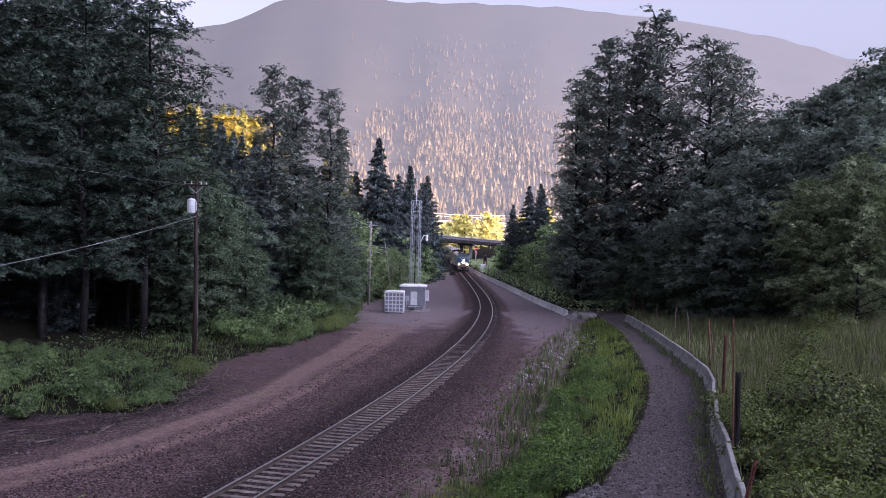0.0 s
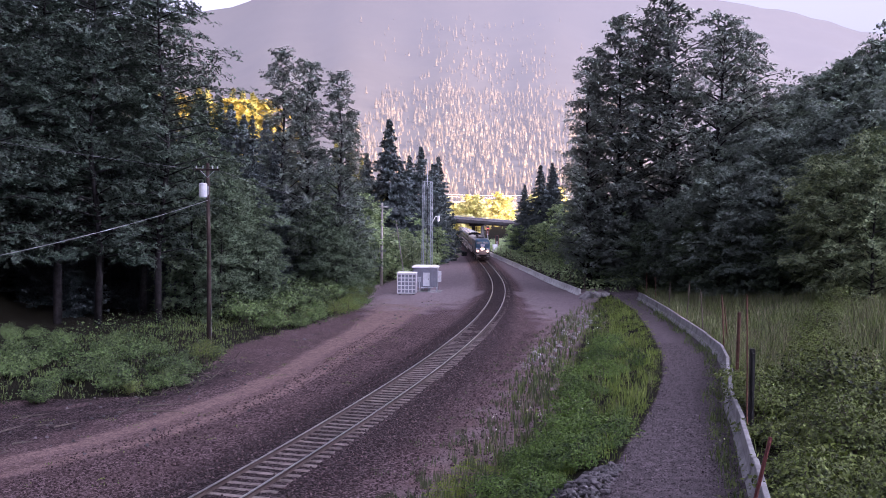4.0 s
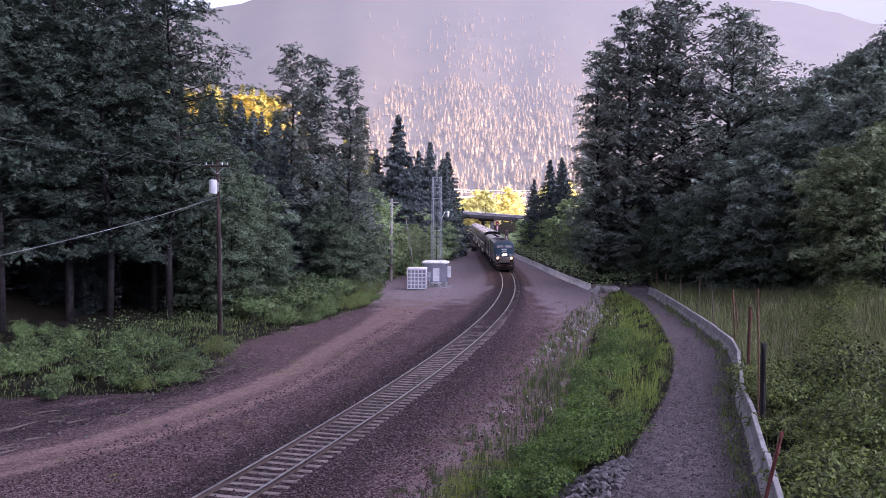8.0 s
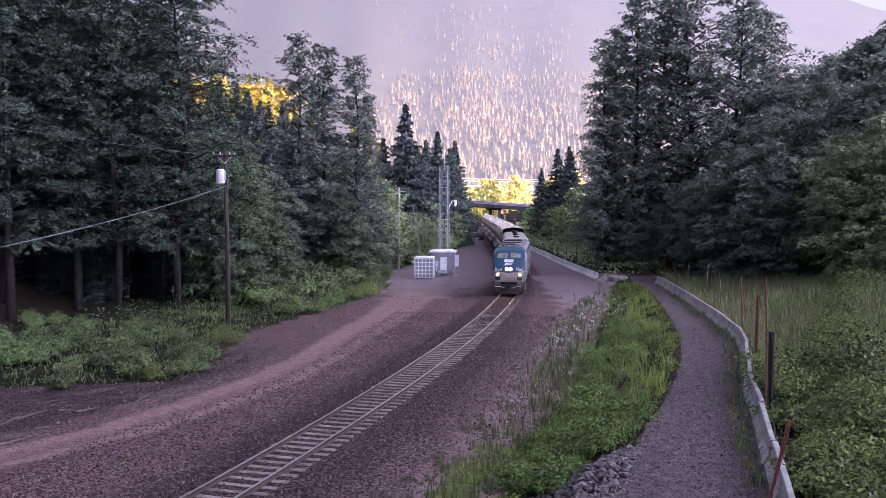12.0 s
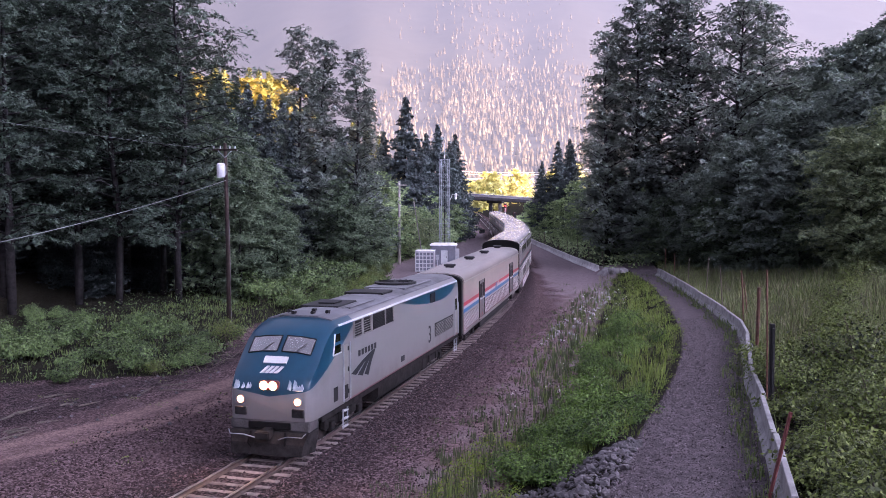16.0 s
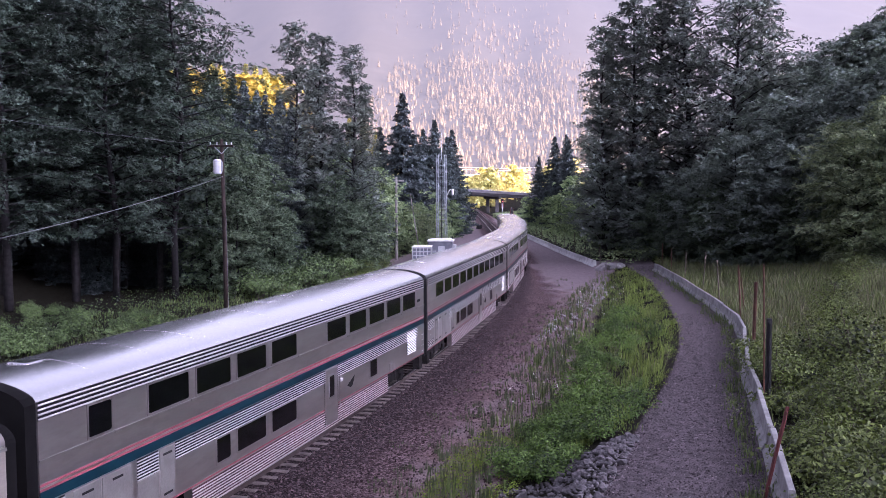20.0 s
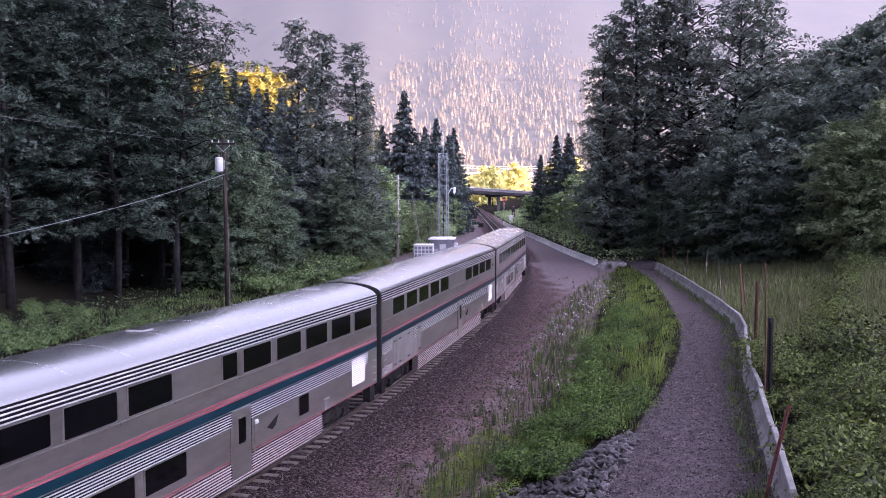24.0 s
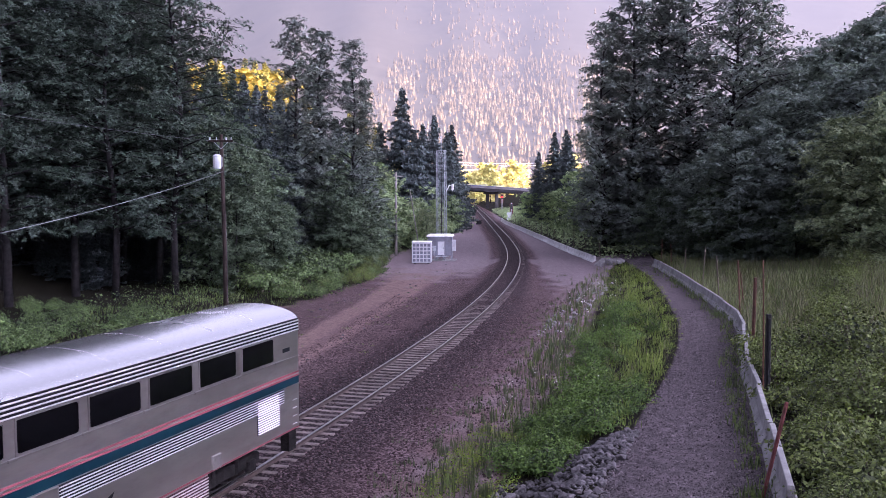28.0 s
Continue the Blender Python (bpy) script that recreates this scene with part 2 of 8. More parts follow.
LEAF_YOUNG = leaf_material("young_alder_leaf", (0.060, 0.085, 0.050), (0.310, 0.370, 0.215), 0.42, 0.8)
LEAF_EDGE = leaf_material("bramble_leaf", (0.003, 0.009, 0.003), (0.132, 0.198, 0.070), 0.22, 1.8)
# pale bluish tone includes the haze over the big cottonwoods
LEAF_BLUE = leaf_material("haze_lifted_cottonwood_leaf", (0.056, 0.070, 0.068), (0.176, 0.210, 0.190), 0.42, 0.8)
LEAF_FRESH = leaf_material("shrub_leaf", (0.004, 0.010, 0.002), (0.168, 0.216, 0.050), 0.20, 1.6)
LEAF_BRAMBLE = leaf_material("bramble_thicket_leaf", (0.002, 0.006, 0.002), (0.142, 0.188, 0.044), 0.18, 1.8)
# far scrub and alder leaf, lightened to stand for open sky and haze
LEAF_PALE = leaf_material("brightened_scrub_leaf", (0.065, 0.105, 0.048), (0.370, 0.480, 0.255), 0.45, 0.3)
# low sun and haze are put into this far leaf colour
LEAF_GOLD = leaf_material("sun_toned_far_leaf", (0.50, 0.46, 0.17), (0.80, 0.75, 0.34), 0.45, 0.05)
# yellow of the slope's trees is evening sunlight given as leaf colour
LEAF_SUNNY = leaf_material("sun_toned_leaf", (0.20, 0.17, 0.03), (0.42, 0.34, 0.07), 0.40, 0.05)
# cedar needles darkened to stand for shade inside the woods
NEEDLE = leaf_material("shaded_cedar_needle", (0.015, 0.021, 0.023), (0.048, 0.064, 0.066), 0.25, 0.9)
# needles paled to blue-grey so the colour itself carries the haze
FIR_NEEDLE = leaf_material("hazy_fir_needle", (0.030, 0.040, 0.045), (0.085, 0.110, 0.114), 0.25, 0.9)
# lit copy of the fir needle, golden in its base colour
NEEDLE_SUNNY = leaf_material("sun_toned_fir_needle", (0.10, 0.11, 0.025), (0.26, 0.24, 0.06), 0.25, 0.05)
GRASS = leaf_material("meadow_grass", (0.028, 0.056, 0.010), (0.235, 0.305, 0.072), 0.38, 0.9)
DRY_GRASS = leaf_material("seeding_grass", (0.075, 0.078, 0.042), (0.27, 0.255, 0.160), 0.3, 0.8)
MEADOW = leaf_material("tall_meadow_grass", (0.034, 0.058, 0.018), (0.225, 0.275, 0.100), 0.38, 1.1)
VERGE_GRASS = leaf_material("rough_verge_grass", (0.030, 0.052, 0.014), (0.170, 0.225, 0.078), 0.35, 0.8)
STALK = leaf_material("dark_weed_stalk", (0.026, 0.038, 0.018), (0.095, 0.118, 0.058), 0.25, 0.3)
MOSS = leaf_material("bright_moss", (0.070, 0.110, 0.008), (0.190, 0.260, 0.025), 0.30, 0.5)
FLOWER = leaf_material("white_blossom", (0.45, 0.45, 0.42), (0.70, 0.70, 0.66), 0.2)
DEAD_WOOD = surface("dead_brushwood", (0.05, 0.040, 0.034), (0.12, 0.10, 0.088), 5, 30, 0.9, 0, 0.2)

# ---------------------------------------------------------------- plan of the place
TRACK_KNOTS = [(-400, 0.43), (-10, 0.43), (8, 0.399), (28, 0.2927), (50, 0.2361), (70, 0.1822), (90, 0.1279), (110, 0.0791), (130, 0.0378),
               (160, 0.0199), (220, 0.0171), (400, 0.0141), (480, -0.12), (700, -0.35)]
_gy = np.arange(-400.0, 700.01, 0.1)
_slope = np.interp(_gy, [k[0] for k in TRACK_KNOTS], [k[1] for k in TRACK_KNOTS])
_gx = np.concatenate(([0.0], np.cumsum((_slope[1:] + _slope[:-1]) * 0.05)))
_gx += -0.494 - np.interp(50.0, _gy, _gx)
_gs = np.concatenate(([0.0], np.cumsum(np.hypot(np.diff(_gx), 0.1))))
_gs -= np.interp(29.45, _gy, _gs)


def on_track(s):
    """The place on the track's centre line, s metres along it, and the way it runs there."""
    p = Vector((float(np.interp(s, _gs, _gx)), float(np.interp(s, _gs, _gy)), 0))
    q = Vector((float(np.interp(s + 0.5, _gs, _gx)), float(np.interp(s + 0.5, _gs, _gy)), 0))
    return p, (q - p).normalized()


def line(table):
    ys, xs = zip(*sorted((y, x) for x, y in table))
    return lambda y: np.interp(y, ys, xs)


PATH_LEFT = line([(3.0, 16), (4.3, 24), (5.8, 27.9), (7.4, 32.6), (8.8, 36.2), (11.0, 42.6), (12.9, 48.9), (15.0, 57.0), (17.15, 68.6), (19.8, 85.7), (21.4, 107), (21.6, 112)])
BARRIER = line([(6.8, 14), (7.9, 19.5), (9.1, 23.6), (9.68, 25.8), (11.52, 32.4), (12.75, 37.2), (17.05, 50.8), (18.6, 56.5), (19.6, 63.5), (21.5, 80.0), (22.9, 96.2), (25.5, 112)])
STRIP_LEFT = line([(-3.2, 18), (-0.7, 27), (0.4, 31.1), (1.95, 34.9), (3.15, 42), (6.9, 61.3), (10.1, 73.5), (16.5, 98), (19.5, 103)])
VEG_LEFT = line([(-30, 30), (-20, 44), (-16, 45), (-12.9, 45.6), (-12.2, 48), (-11.9, 52), (-13.1, 61.7), (-11.1, 68.6), (-9.0, 75.9), (-8.0, 80.5), (-5.6, 92), (-6.6, 117), (-3.0, 135), (3.0, 170), (6.5, 220), (8.0, 340)])
ROAD = line([(-24, 22), (-15.7, 33.1), (-13.6, 36.2), (-11.8, 40.3), (-9.6, 46.4), (-7.9, 54.7), (-7.0, 62.7), (-5.7, 69.8), (-3.5, 88.4), (-1.1, 106), (1.5, 118), (4.0, 150)])
BARRIER_FAR = line([(18.3, 107), (17.5, 126), (16.9, 159.5), (15.6, 217.5), (16.5, 300)])


def smooth(a):
    a = np.clip(a, 0, 1)
    return a * a * (3 - 2 * a)


def lumps(x, y, size, seed):
    """Cheap rolling unevenness."""
    r = np.random.RandomState(seed)
    z = np.zeros_like(x, dtype=float)
    for k in range(7):
        a, ph, w = r.uniform(0, 6.28), r.uniform(0, 6.28), 2 * math.pi / size * r.uniform(0.6, 2.4)
        z += np.sin((x * math.cos(a) + y * math.sin(a)) * w + ph)
    return z / 5.0


def path_height(y):
    return 0.62 * smooth((58.0 - y) / 32.0)


def ditch_side(y):
    """How far from the strip's left edge towards the path the ditch runs."""
    return np.interp(y, [20, 34, 48], [0.26, 0.28, 0.55])


def ground_height(x, y):
    x, y = np.asarray(x, float), np.asarray(y, float)
    tx = np.interp(y, _gy, _gx)
    sl = np.interp(y, _gy, _slope)
    d = (x - tx) / np.sqrt(1 + sl * sl)
    z = -0.52 + 0.05 * lumps(x, y, 9.0, 1)
    # ditch, path and meadow on the right
    xl, xp, xb = STRIP_LEFT(y), PATH_LEFT(y), BARRIER(y)
    near = smooth((106 - y) / 12.0)
    deep = np.interp(y, [15, 45, 70, 95, 104], [-1.35, -1.30, -0.95, -0.6, -0.5])
    zp = path_height(y)
    low = ditch_side(y)
    xm = xl * (1 - low) + xp * low
    ditch = np.where(x < xm, -0.52 + (deep + 0.52) * smooth((x - xl) / np.maximum(0.3, xm - xl)),
                     deep + (zp - deep) * smooth((x - xm) / np.maximum(0.3, xp - xm)))
    right = np.where(x < xl, z, np.where(x < xp, ditch, zp + 0.02 * lumps(x, y, 3.0, 3)))
    z = z * (1 - near) + right * near
    z = np.where((near < 0.5) & (x > BARRIER_FAR(y)), np.maximum(z, -0.3 + 0.10 * (x - BARRIER_FAR(y))), z)
    meadow = np.clip(x - xb - 0.4, 0, None)
    z = np.where((x > xb + 0.4) & (y < 112), zp * np.exp(-meadow / 6) - 0.15 * smooth(meadow / 3) + np.interp(y, [24, 44, 80, 96], [0.05, 0.14, 0.14, 0.05]) * np.clip(meadow - 3, 0, 14) + 0.15 * lumps(x, y, 7.0, 4) * smooth(meadow / 4), z)
    # woods on the left
    inside = np.clip(VEG_LEFT(y) - x, 0, None)
    z = z + np.where(y > 15, 0.04 * np.clip(inside, 0, 12) + 0.12 * lumps(x, y, 6.0, 5) * smooth(inside / 4), 0)
    # hills round the valley
    # an unseen ridge added on the right and behind keeps the evening sun off the valley floor as far as the bridge
    toward, across = 0.8 * x - 0.6 * y, 0.6 * x + 0.8 * y
    crest = np.interp(across, [-300, 120, 140, 322, 346, 520], [112, 99, 87, 87, 64, 30])
    hr = crest * np.where(toward < 250, smooth((toward - 50) / 200.0), 1 - 0.6 * smooth((toward - 250) / 250.0))
    hr = np.maximum(hr, np.clip(0.22 * (x - 40), 0, 12) * np.interp(y, [60, 120, 220, 320], [0.4, 1.0, 0.8, 0.2]))
    hl = np.clip(0.60 * (-32 - x), 0, 120) * np.interp(y, [-100, 0, 60, 150, 400, 700], [0.55, 0.6, 0.7, 1.0, 1.0, 0.6])
    z = z + hr * (1 + 0.015 * lumps(x, y, 120.0, 6)) + hl * (1 + 0.08 * lumps(x, y, 90.0, 7))
    # bank behind the camera, which carries the road on which it stands
    bank = smooth((15.0 - y) / 12.0) * smooth((x + 7.5) / 6.0) * smooth((y + 60) / 30)
    z = np.maximum(z, -0.5 + 7.4 * bank)
    # ballast
    bed = np.where(d < -0.98, -0.140, np.where(d > 1.40, -0.23, -0.205)) - np.clip(np.abs(d) - 1.6, 0, None) * 0.27
    return np.where(np.abs(d) < 2.9, np.maximum(np.where(np.abs(d) < 2.2, bed, z), bed), z)


def make_ground():
    xs = np.concatenate((np.linspace(-3200, -64, 22), np.arange(-60, -24, 1.5), np.arange(-24, 28, 0.4), np.arange(28, 80, 2.0), np.linspace(84, 3200, 26)))
    ys = np.concatenate((np.linspace(-1200, -24, 24), np.arange(-20, 18, 3.0), np.arange(18, 60, 0.5), np.arange(60, 125, 0.8), np.arange(126, 240, 2.0), np.arange(245, 480, 9.0), np.linspace(490, 3600, 22)))
    X, Y = np.meshgrid(xs, ys)
    Z = ground_height(X, Y)
    Z = np.where(Y > 900, Z - (Y - 900) * 0.05, Z)
    n, m = len(xs), len(ys)
    idx = np.arange(n * m).reshape(m, n)
    faces = np.stack((idx[:-1, :-1], idx[:-1, 1:], idx[1:, 1:], idx[1:, :-1]), -1).reshape(-1, 4)
    x, y = X.ravel(), Y.ravel()
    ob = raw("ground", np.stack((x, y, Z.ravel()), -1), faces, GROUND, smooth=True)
    tagged(ob, "gravelly valley floor with ballast, dirt track, path and meadow soil", "ground", kind="structure")
    d = np.abs(x - np.interp(y, _gy, _gx))
    near = y < 112
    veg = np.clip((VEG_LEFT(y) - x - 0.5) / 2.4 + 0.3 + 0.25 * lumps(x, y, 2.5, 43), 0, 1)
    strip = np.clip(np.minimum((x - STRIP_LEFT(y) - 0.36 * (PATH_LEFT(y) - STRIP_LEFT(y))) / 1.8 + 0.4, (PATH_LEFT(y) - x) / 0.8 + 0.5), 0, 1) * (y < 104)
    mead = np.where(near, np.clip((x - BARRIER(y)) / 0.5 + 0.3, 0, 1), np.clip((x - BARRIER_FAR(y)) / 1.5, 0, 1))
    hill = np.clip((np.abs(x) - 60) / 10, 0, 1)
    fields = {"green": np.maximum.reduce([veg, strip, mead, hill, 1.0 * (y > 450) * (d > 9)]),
              "dirt": np.clip(0.52 * smooth(1.5 - np.abs(x - ROAD(y) - 0.9) / np.interp(y, [20, 60, 110], [1.9, 2.0, 3.2]))
                      + 0.34 * smooth(1.35 - np.abs(x - ROAD(y) + 0.1 * lumps(x, y, 4.0, 19)) / np.interp(y, [20, 60, 110], [0.55, 0.75, 2.2]) + 0.35 * lumps(x, y, 3.0, 9))
                      + 0.28 * smooth(1.2 - np.abs(x - ROAD(y) - 2.1 + 0.15 * lumps(x, y, 4.0, 18)) / np.interp(y, [20, 60, 110], [0.42, 0.60, 2.0]) + 0.5 * lumps(x, y, 2.4, 17)), 0, 1) * (y < 150)
                      + 0.85 * np.clip((y - 84) / 22 + 0.25 * lumps(x, y, 6.0, 10), 0, 1) * np.clip((d - 2.2) / 1.6, 0, 1) * (np.abs(x) < 60)
                      + 0.55 * np.clip((x - np.interp(y, _gy, _gx) - 3.2) / 2.2, 0, 1) * (x < STRIP_LEFT(y) + 3.0) * np.clip((102 - y) / 10, 0, 1) * (y > 15),
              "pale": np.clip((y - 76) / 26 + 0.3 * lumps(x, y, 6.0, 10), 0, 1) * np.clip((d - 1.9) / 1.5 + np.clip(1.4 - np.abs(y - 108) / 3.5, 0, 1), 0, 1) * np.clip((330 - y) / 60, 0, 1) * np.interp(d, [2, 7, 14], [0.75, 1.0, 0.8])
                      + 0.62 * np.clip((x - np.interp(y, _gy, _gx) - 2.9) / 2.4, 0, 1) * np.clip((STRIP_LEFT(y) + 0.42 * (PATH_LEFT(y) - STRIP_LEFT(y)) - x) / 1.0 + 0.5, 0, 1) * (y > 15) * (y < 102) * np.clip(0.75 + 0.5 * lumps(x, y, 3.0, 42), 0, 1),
              "grey": np.clip(np.minimum((x - PATH_LEFT(y)) / 0.8 + 0.5, (BARRIER(y) - x) / 0.5 + 0.5), 0, 1) * near,
              "ballast": np.maximum(np.clip((np.interp(y, [50, 100], [5.0, 2.4]) - d) / np.interp(y, [50, 100], [3.2, 1.2]), 0, 1),
                                    0.95 * np.clip((ROAD(y) - 1.0 - x) / 2.0, 0, 1) * np.clip((62 - y) / 10, 0, 1) * (y > 15) * np.clip(0.8 + 0.5 * lumps(x, y, 3.5, 44), 0, 1))}
    for k, v in fields.items():
        a = ob.data.attributes.new(k, "FLOAT", "POINT")
        a.data.foreach_set("value", np.clip(v, 0, 1).astype(np.float32))
    return ob


def ground_material():
    m, nt, bs, out = nodes_of("valley_floor")
    geo = nt.nodes.new("ShaderNodeNewGeometry")
    pos = geo.outputs["Position"]

    def attr(k):
        a = nt.nodes.new("ShaderNodeAttribute")
        a.attribute_name = k
        return a.outputs["Fac"]

    big, mid, fine = noise_tex(nt, pos, 0.35, 6, 0.65), noise_tex(nt, pos, 2.6, 5, 0.7), noise_tex(nt, pos, 14.0, 3, 0.7)
    vo = nt.nodes.new("ShaderNodeTexVoronoi")
    vo.inputs["Scale"].default_value = 17.0
    nt.links.new(pos, vo.inputs["Vector"])
    sep = nt.nodes.new("ShaderNodeSeparateColor")
    nt.links.new(vo.outputs["Color"], sep.inputs[0])
    stone = sep.outputs[0]

    def edge(mask, lo=0.42, hi=0.60):
        f = math_node(nt, "ADD", math_node(nt, "MULTIPLY", mask, 0.75), math_node(nt, "MULTIPLY", math_node(nt, "ADD", big, mid), 0.16))
        return ramp(nt, f, [(lo, (0, 0, 0)), (hi, (1, 1, 1))])

    speck = math_node(nt, "ADD", math_node(nt, "MULTIPLY", stone, 0.55), math_node(nt, "MULTIPLY", fine, 0.45))
    gravel = ramp(nt, speck, [(0.24, (0.018, 0.0112, 0.0120)), (0.5, (0.068, 0.0445, 0.0470)), (0.78, (0.225, 0.162, 0.172))])
    gravel = mix(nt, ramp(nt, big, [(0.42, (0, 0, 0)), (0.62, (0.6, 0.6, 0.6))]), gravel, (0.076, 0.0500, 0.0515))
    dirt = ramp(nt, math_node(nt, "ADD", math_node(nt, "MULTIPLY", mid, 0.42), math_node(nt, "ADD", math_node(nt, "MULTIPLY", fine, 0.28), math_node(nt, "MULTIPLY", stone, 0.30))), [(0.3, (0.090, 0.059, 0.056)), (0.7, (0.265, 0.184, 0.172))])
    tiny = noise_tex(nt, pos, 34.0, 2, 0.8)
    grey = ramp(nt, math_node(nt, "ADD", math_node(nt, "MULTIPLY", mid, 0.35), math_node(nt, "MULTIPLY", tiny, 0.65)), [(0.34, (0.024, 0.021, 0.023)), (0.5, (0.080, 0.066, 0.073)), (0.68, (0.215, 0.180, 0.193))])
    # near-black soil: the shade under woods and thicket is in this tone
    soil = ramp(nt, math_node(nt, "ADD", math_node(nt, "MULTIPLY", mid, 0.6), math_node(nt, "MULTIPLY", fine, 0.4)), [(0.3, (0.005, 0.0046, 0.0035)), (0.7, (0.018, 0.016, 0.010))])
    bed = ramp(nt, speck, [(0.26, (0.0085, 0.0055, 0.006)), (0.5, (0.025, 0.0172, 0.0188)), (0.80, (0.112, 0.084, 0.091))])
    col = mix(nt, edge(attr("dirt"), 0.40, 0.72), gravel, dirt)
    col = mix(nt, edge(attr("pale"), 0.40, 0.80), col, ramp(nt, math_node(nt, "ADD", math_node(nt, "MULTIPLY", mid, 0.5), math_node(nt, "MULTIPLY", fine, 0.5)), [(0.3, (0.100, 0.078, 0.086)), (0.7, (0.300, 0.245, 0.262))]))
    col = mix(nt, edge(attr("grey")), col, grey)
    col = mix(nt, edge(attr("ballast"), 0.35, 0.75), col, bed)
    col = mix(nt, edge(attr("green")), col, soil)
    nt.links.new(col, bs.inputs["Base Color"])
    bs.inputs["Roughness"].default_value = 0.95
    bs.inputs["Specular IOR Level"].default_value = 0.08
    b = nt.nodes.new("ShaderNodeBump")
    b.inputs["Strength"].default_value, b.inputs["Distance"].default_value = 0.8, 0.05
    hgt = math_node(nt, "ADD", math_node(nt, "MULTIPLY", vo.outputs["Distance"], -0.8), math_node(nt, "ADD", mid, fine))
    nt.links.new(hgt, b.inputs["Height"])
    nt.links.new(b.outputs[0], bs.inputs["Normal"])
    return m


GROUND = ground_material()
make_ground()


def gz(x, y):
    return float(ground_height(np.array([x]), np.array([y]))[0])


# ---------------------------------------------------------------- mountain across the valley
RIDGE = [(-1.2, 0.15), (-0.45, 0.18), (-0.223, 0.224), (-0.1925, 0.2341), (-0.156, 0.2536), (-0.089, 0.2631), (-0.027, 0.2577), (0.035, 0.2547), (0.0845, 0.2538),
         (0.159, 0.2561), (0.241, 0.2487), (0.399, 0.2305), (0.476, 0.2078), (0.8, 0.15), (1.4, 0.12)]


def mountain_height(a, y):
    """Height at the direction a = x / y and the distance y."""
    top = np.interp(a, [r[0] for r in RIDGE], [r[1] for r in RIDGE])
    k = np.clip((y - 820) / 1500.0, 0, 1)
    rise = -0.008 + (top + 0.008) * (k ** 0.82) * (1 + 0.03 * np.sin(a * 60) * (1 - k) * k * 4)
    return 8.6 + rise * y


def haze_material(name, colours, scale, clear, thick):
    """Forest with evening haze mixed into its surface as emission, which thickens with distance."""
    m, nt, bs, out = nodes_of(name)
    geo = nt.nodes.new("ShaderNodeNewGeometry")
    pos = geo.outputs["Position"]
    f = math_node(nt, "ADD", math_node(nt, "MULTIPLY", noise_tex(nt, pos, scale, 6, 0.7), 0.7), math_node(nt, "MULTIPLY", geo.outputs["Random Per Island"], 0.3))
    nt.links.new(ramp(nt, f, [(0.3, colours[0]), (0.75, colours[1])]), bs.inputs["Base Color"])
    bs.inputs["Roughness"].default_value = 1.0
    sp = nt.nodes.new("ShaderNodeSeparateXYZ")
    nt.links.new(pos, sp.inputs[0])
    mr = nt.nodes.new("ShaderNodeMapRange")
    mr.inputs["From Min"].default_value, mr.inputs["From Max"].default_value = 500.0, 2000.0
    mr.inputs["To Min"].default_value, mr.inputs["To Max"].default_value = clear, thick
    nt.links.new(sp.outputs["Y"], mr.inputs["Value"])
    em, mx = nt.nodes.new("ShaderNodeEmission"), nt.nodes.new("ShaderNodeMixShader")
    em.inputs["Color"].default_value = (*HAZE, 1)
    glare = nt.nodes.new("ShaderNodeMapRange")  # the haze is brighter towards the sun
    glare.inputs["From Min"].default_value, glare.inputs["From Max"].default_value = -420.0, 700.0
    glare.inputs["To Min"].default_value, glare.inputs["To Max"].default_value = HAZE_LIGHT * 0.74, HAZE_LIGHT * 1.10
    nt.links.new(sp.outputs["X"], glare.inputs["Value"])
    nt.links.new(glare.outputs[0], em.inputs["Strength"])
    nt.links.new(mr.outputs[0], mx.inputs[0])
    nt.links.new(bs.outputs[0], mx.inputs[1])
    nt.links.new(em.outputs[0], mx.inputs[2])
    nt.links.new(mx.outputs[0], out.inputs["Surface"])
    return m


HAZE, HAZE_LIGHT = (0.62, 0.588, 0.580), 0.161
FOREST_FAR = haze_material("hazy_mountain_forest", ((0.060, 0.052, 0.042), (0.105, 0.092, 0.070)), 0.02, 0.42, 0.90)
# light end of the spires' colour stands for sun on the trees
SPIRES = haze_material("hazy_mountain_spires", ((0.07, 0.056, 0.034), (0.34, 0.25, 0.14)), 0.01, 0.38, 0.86)


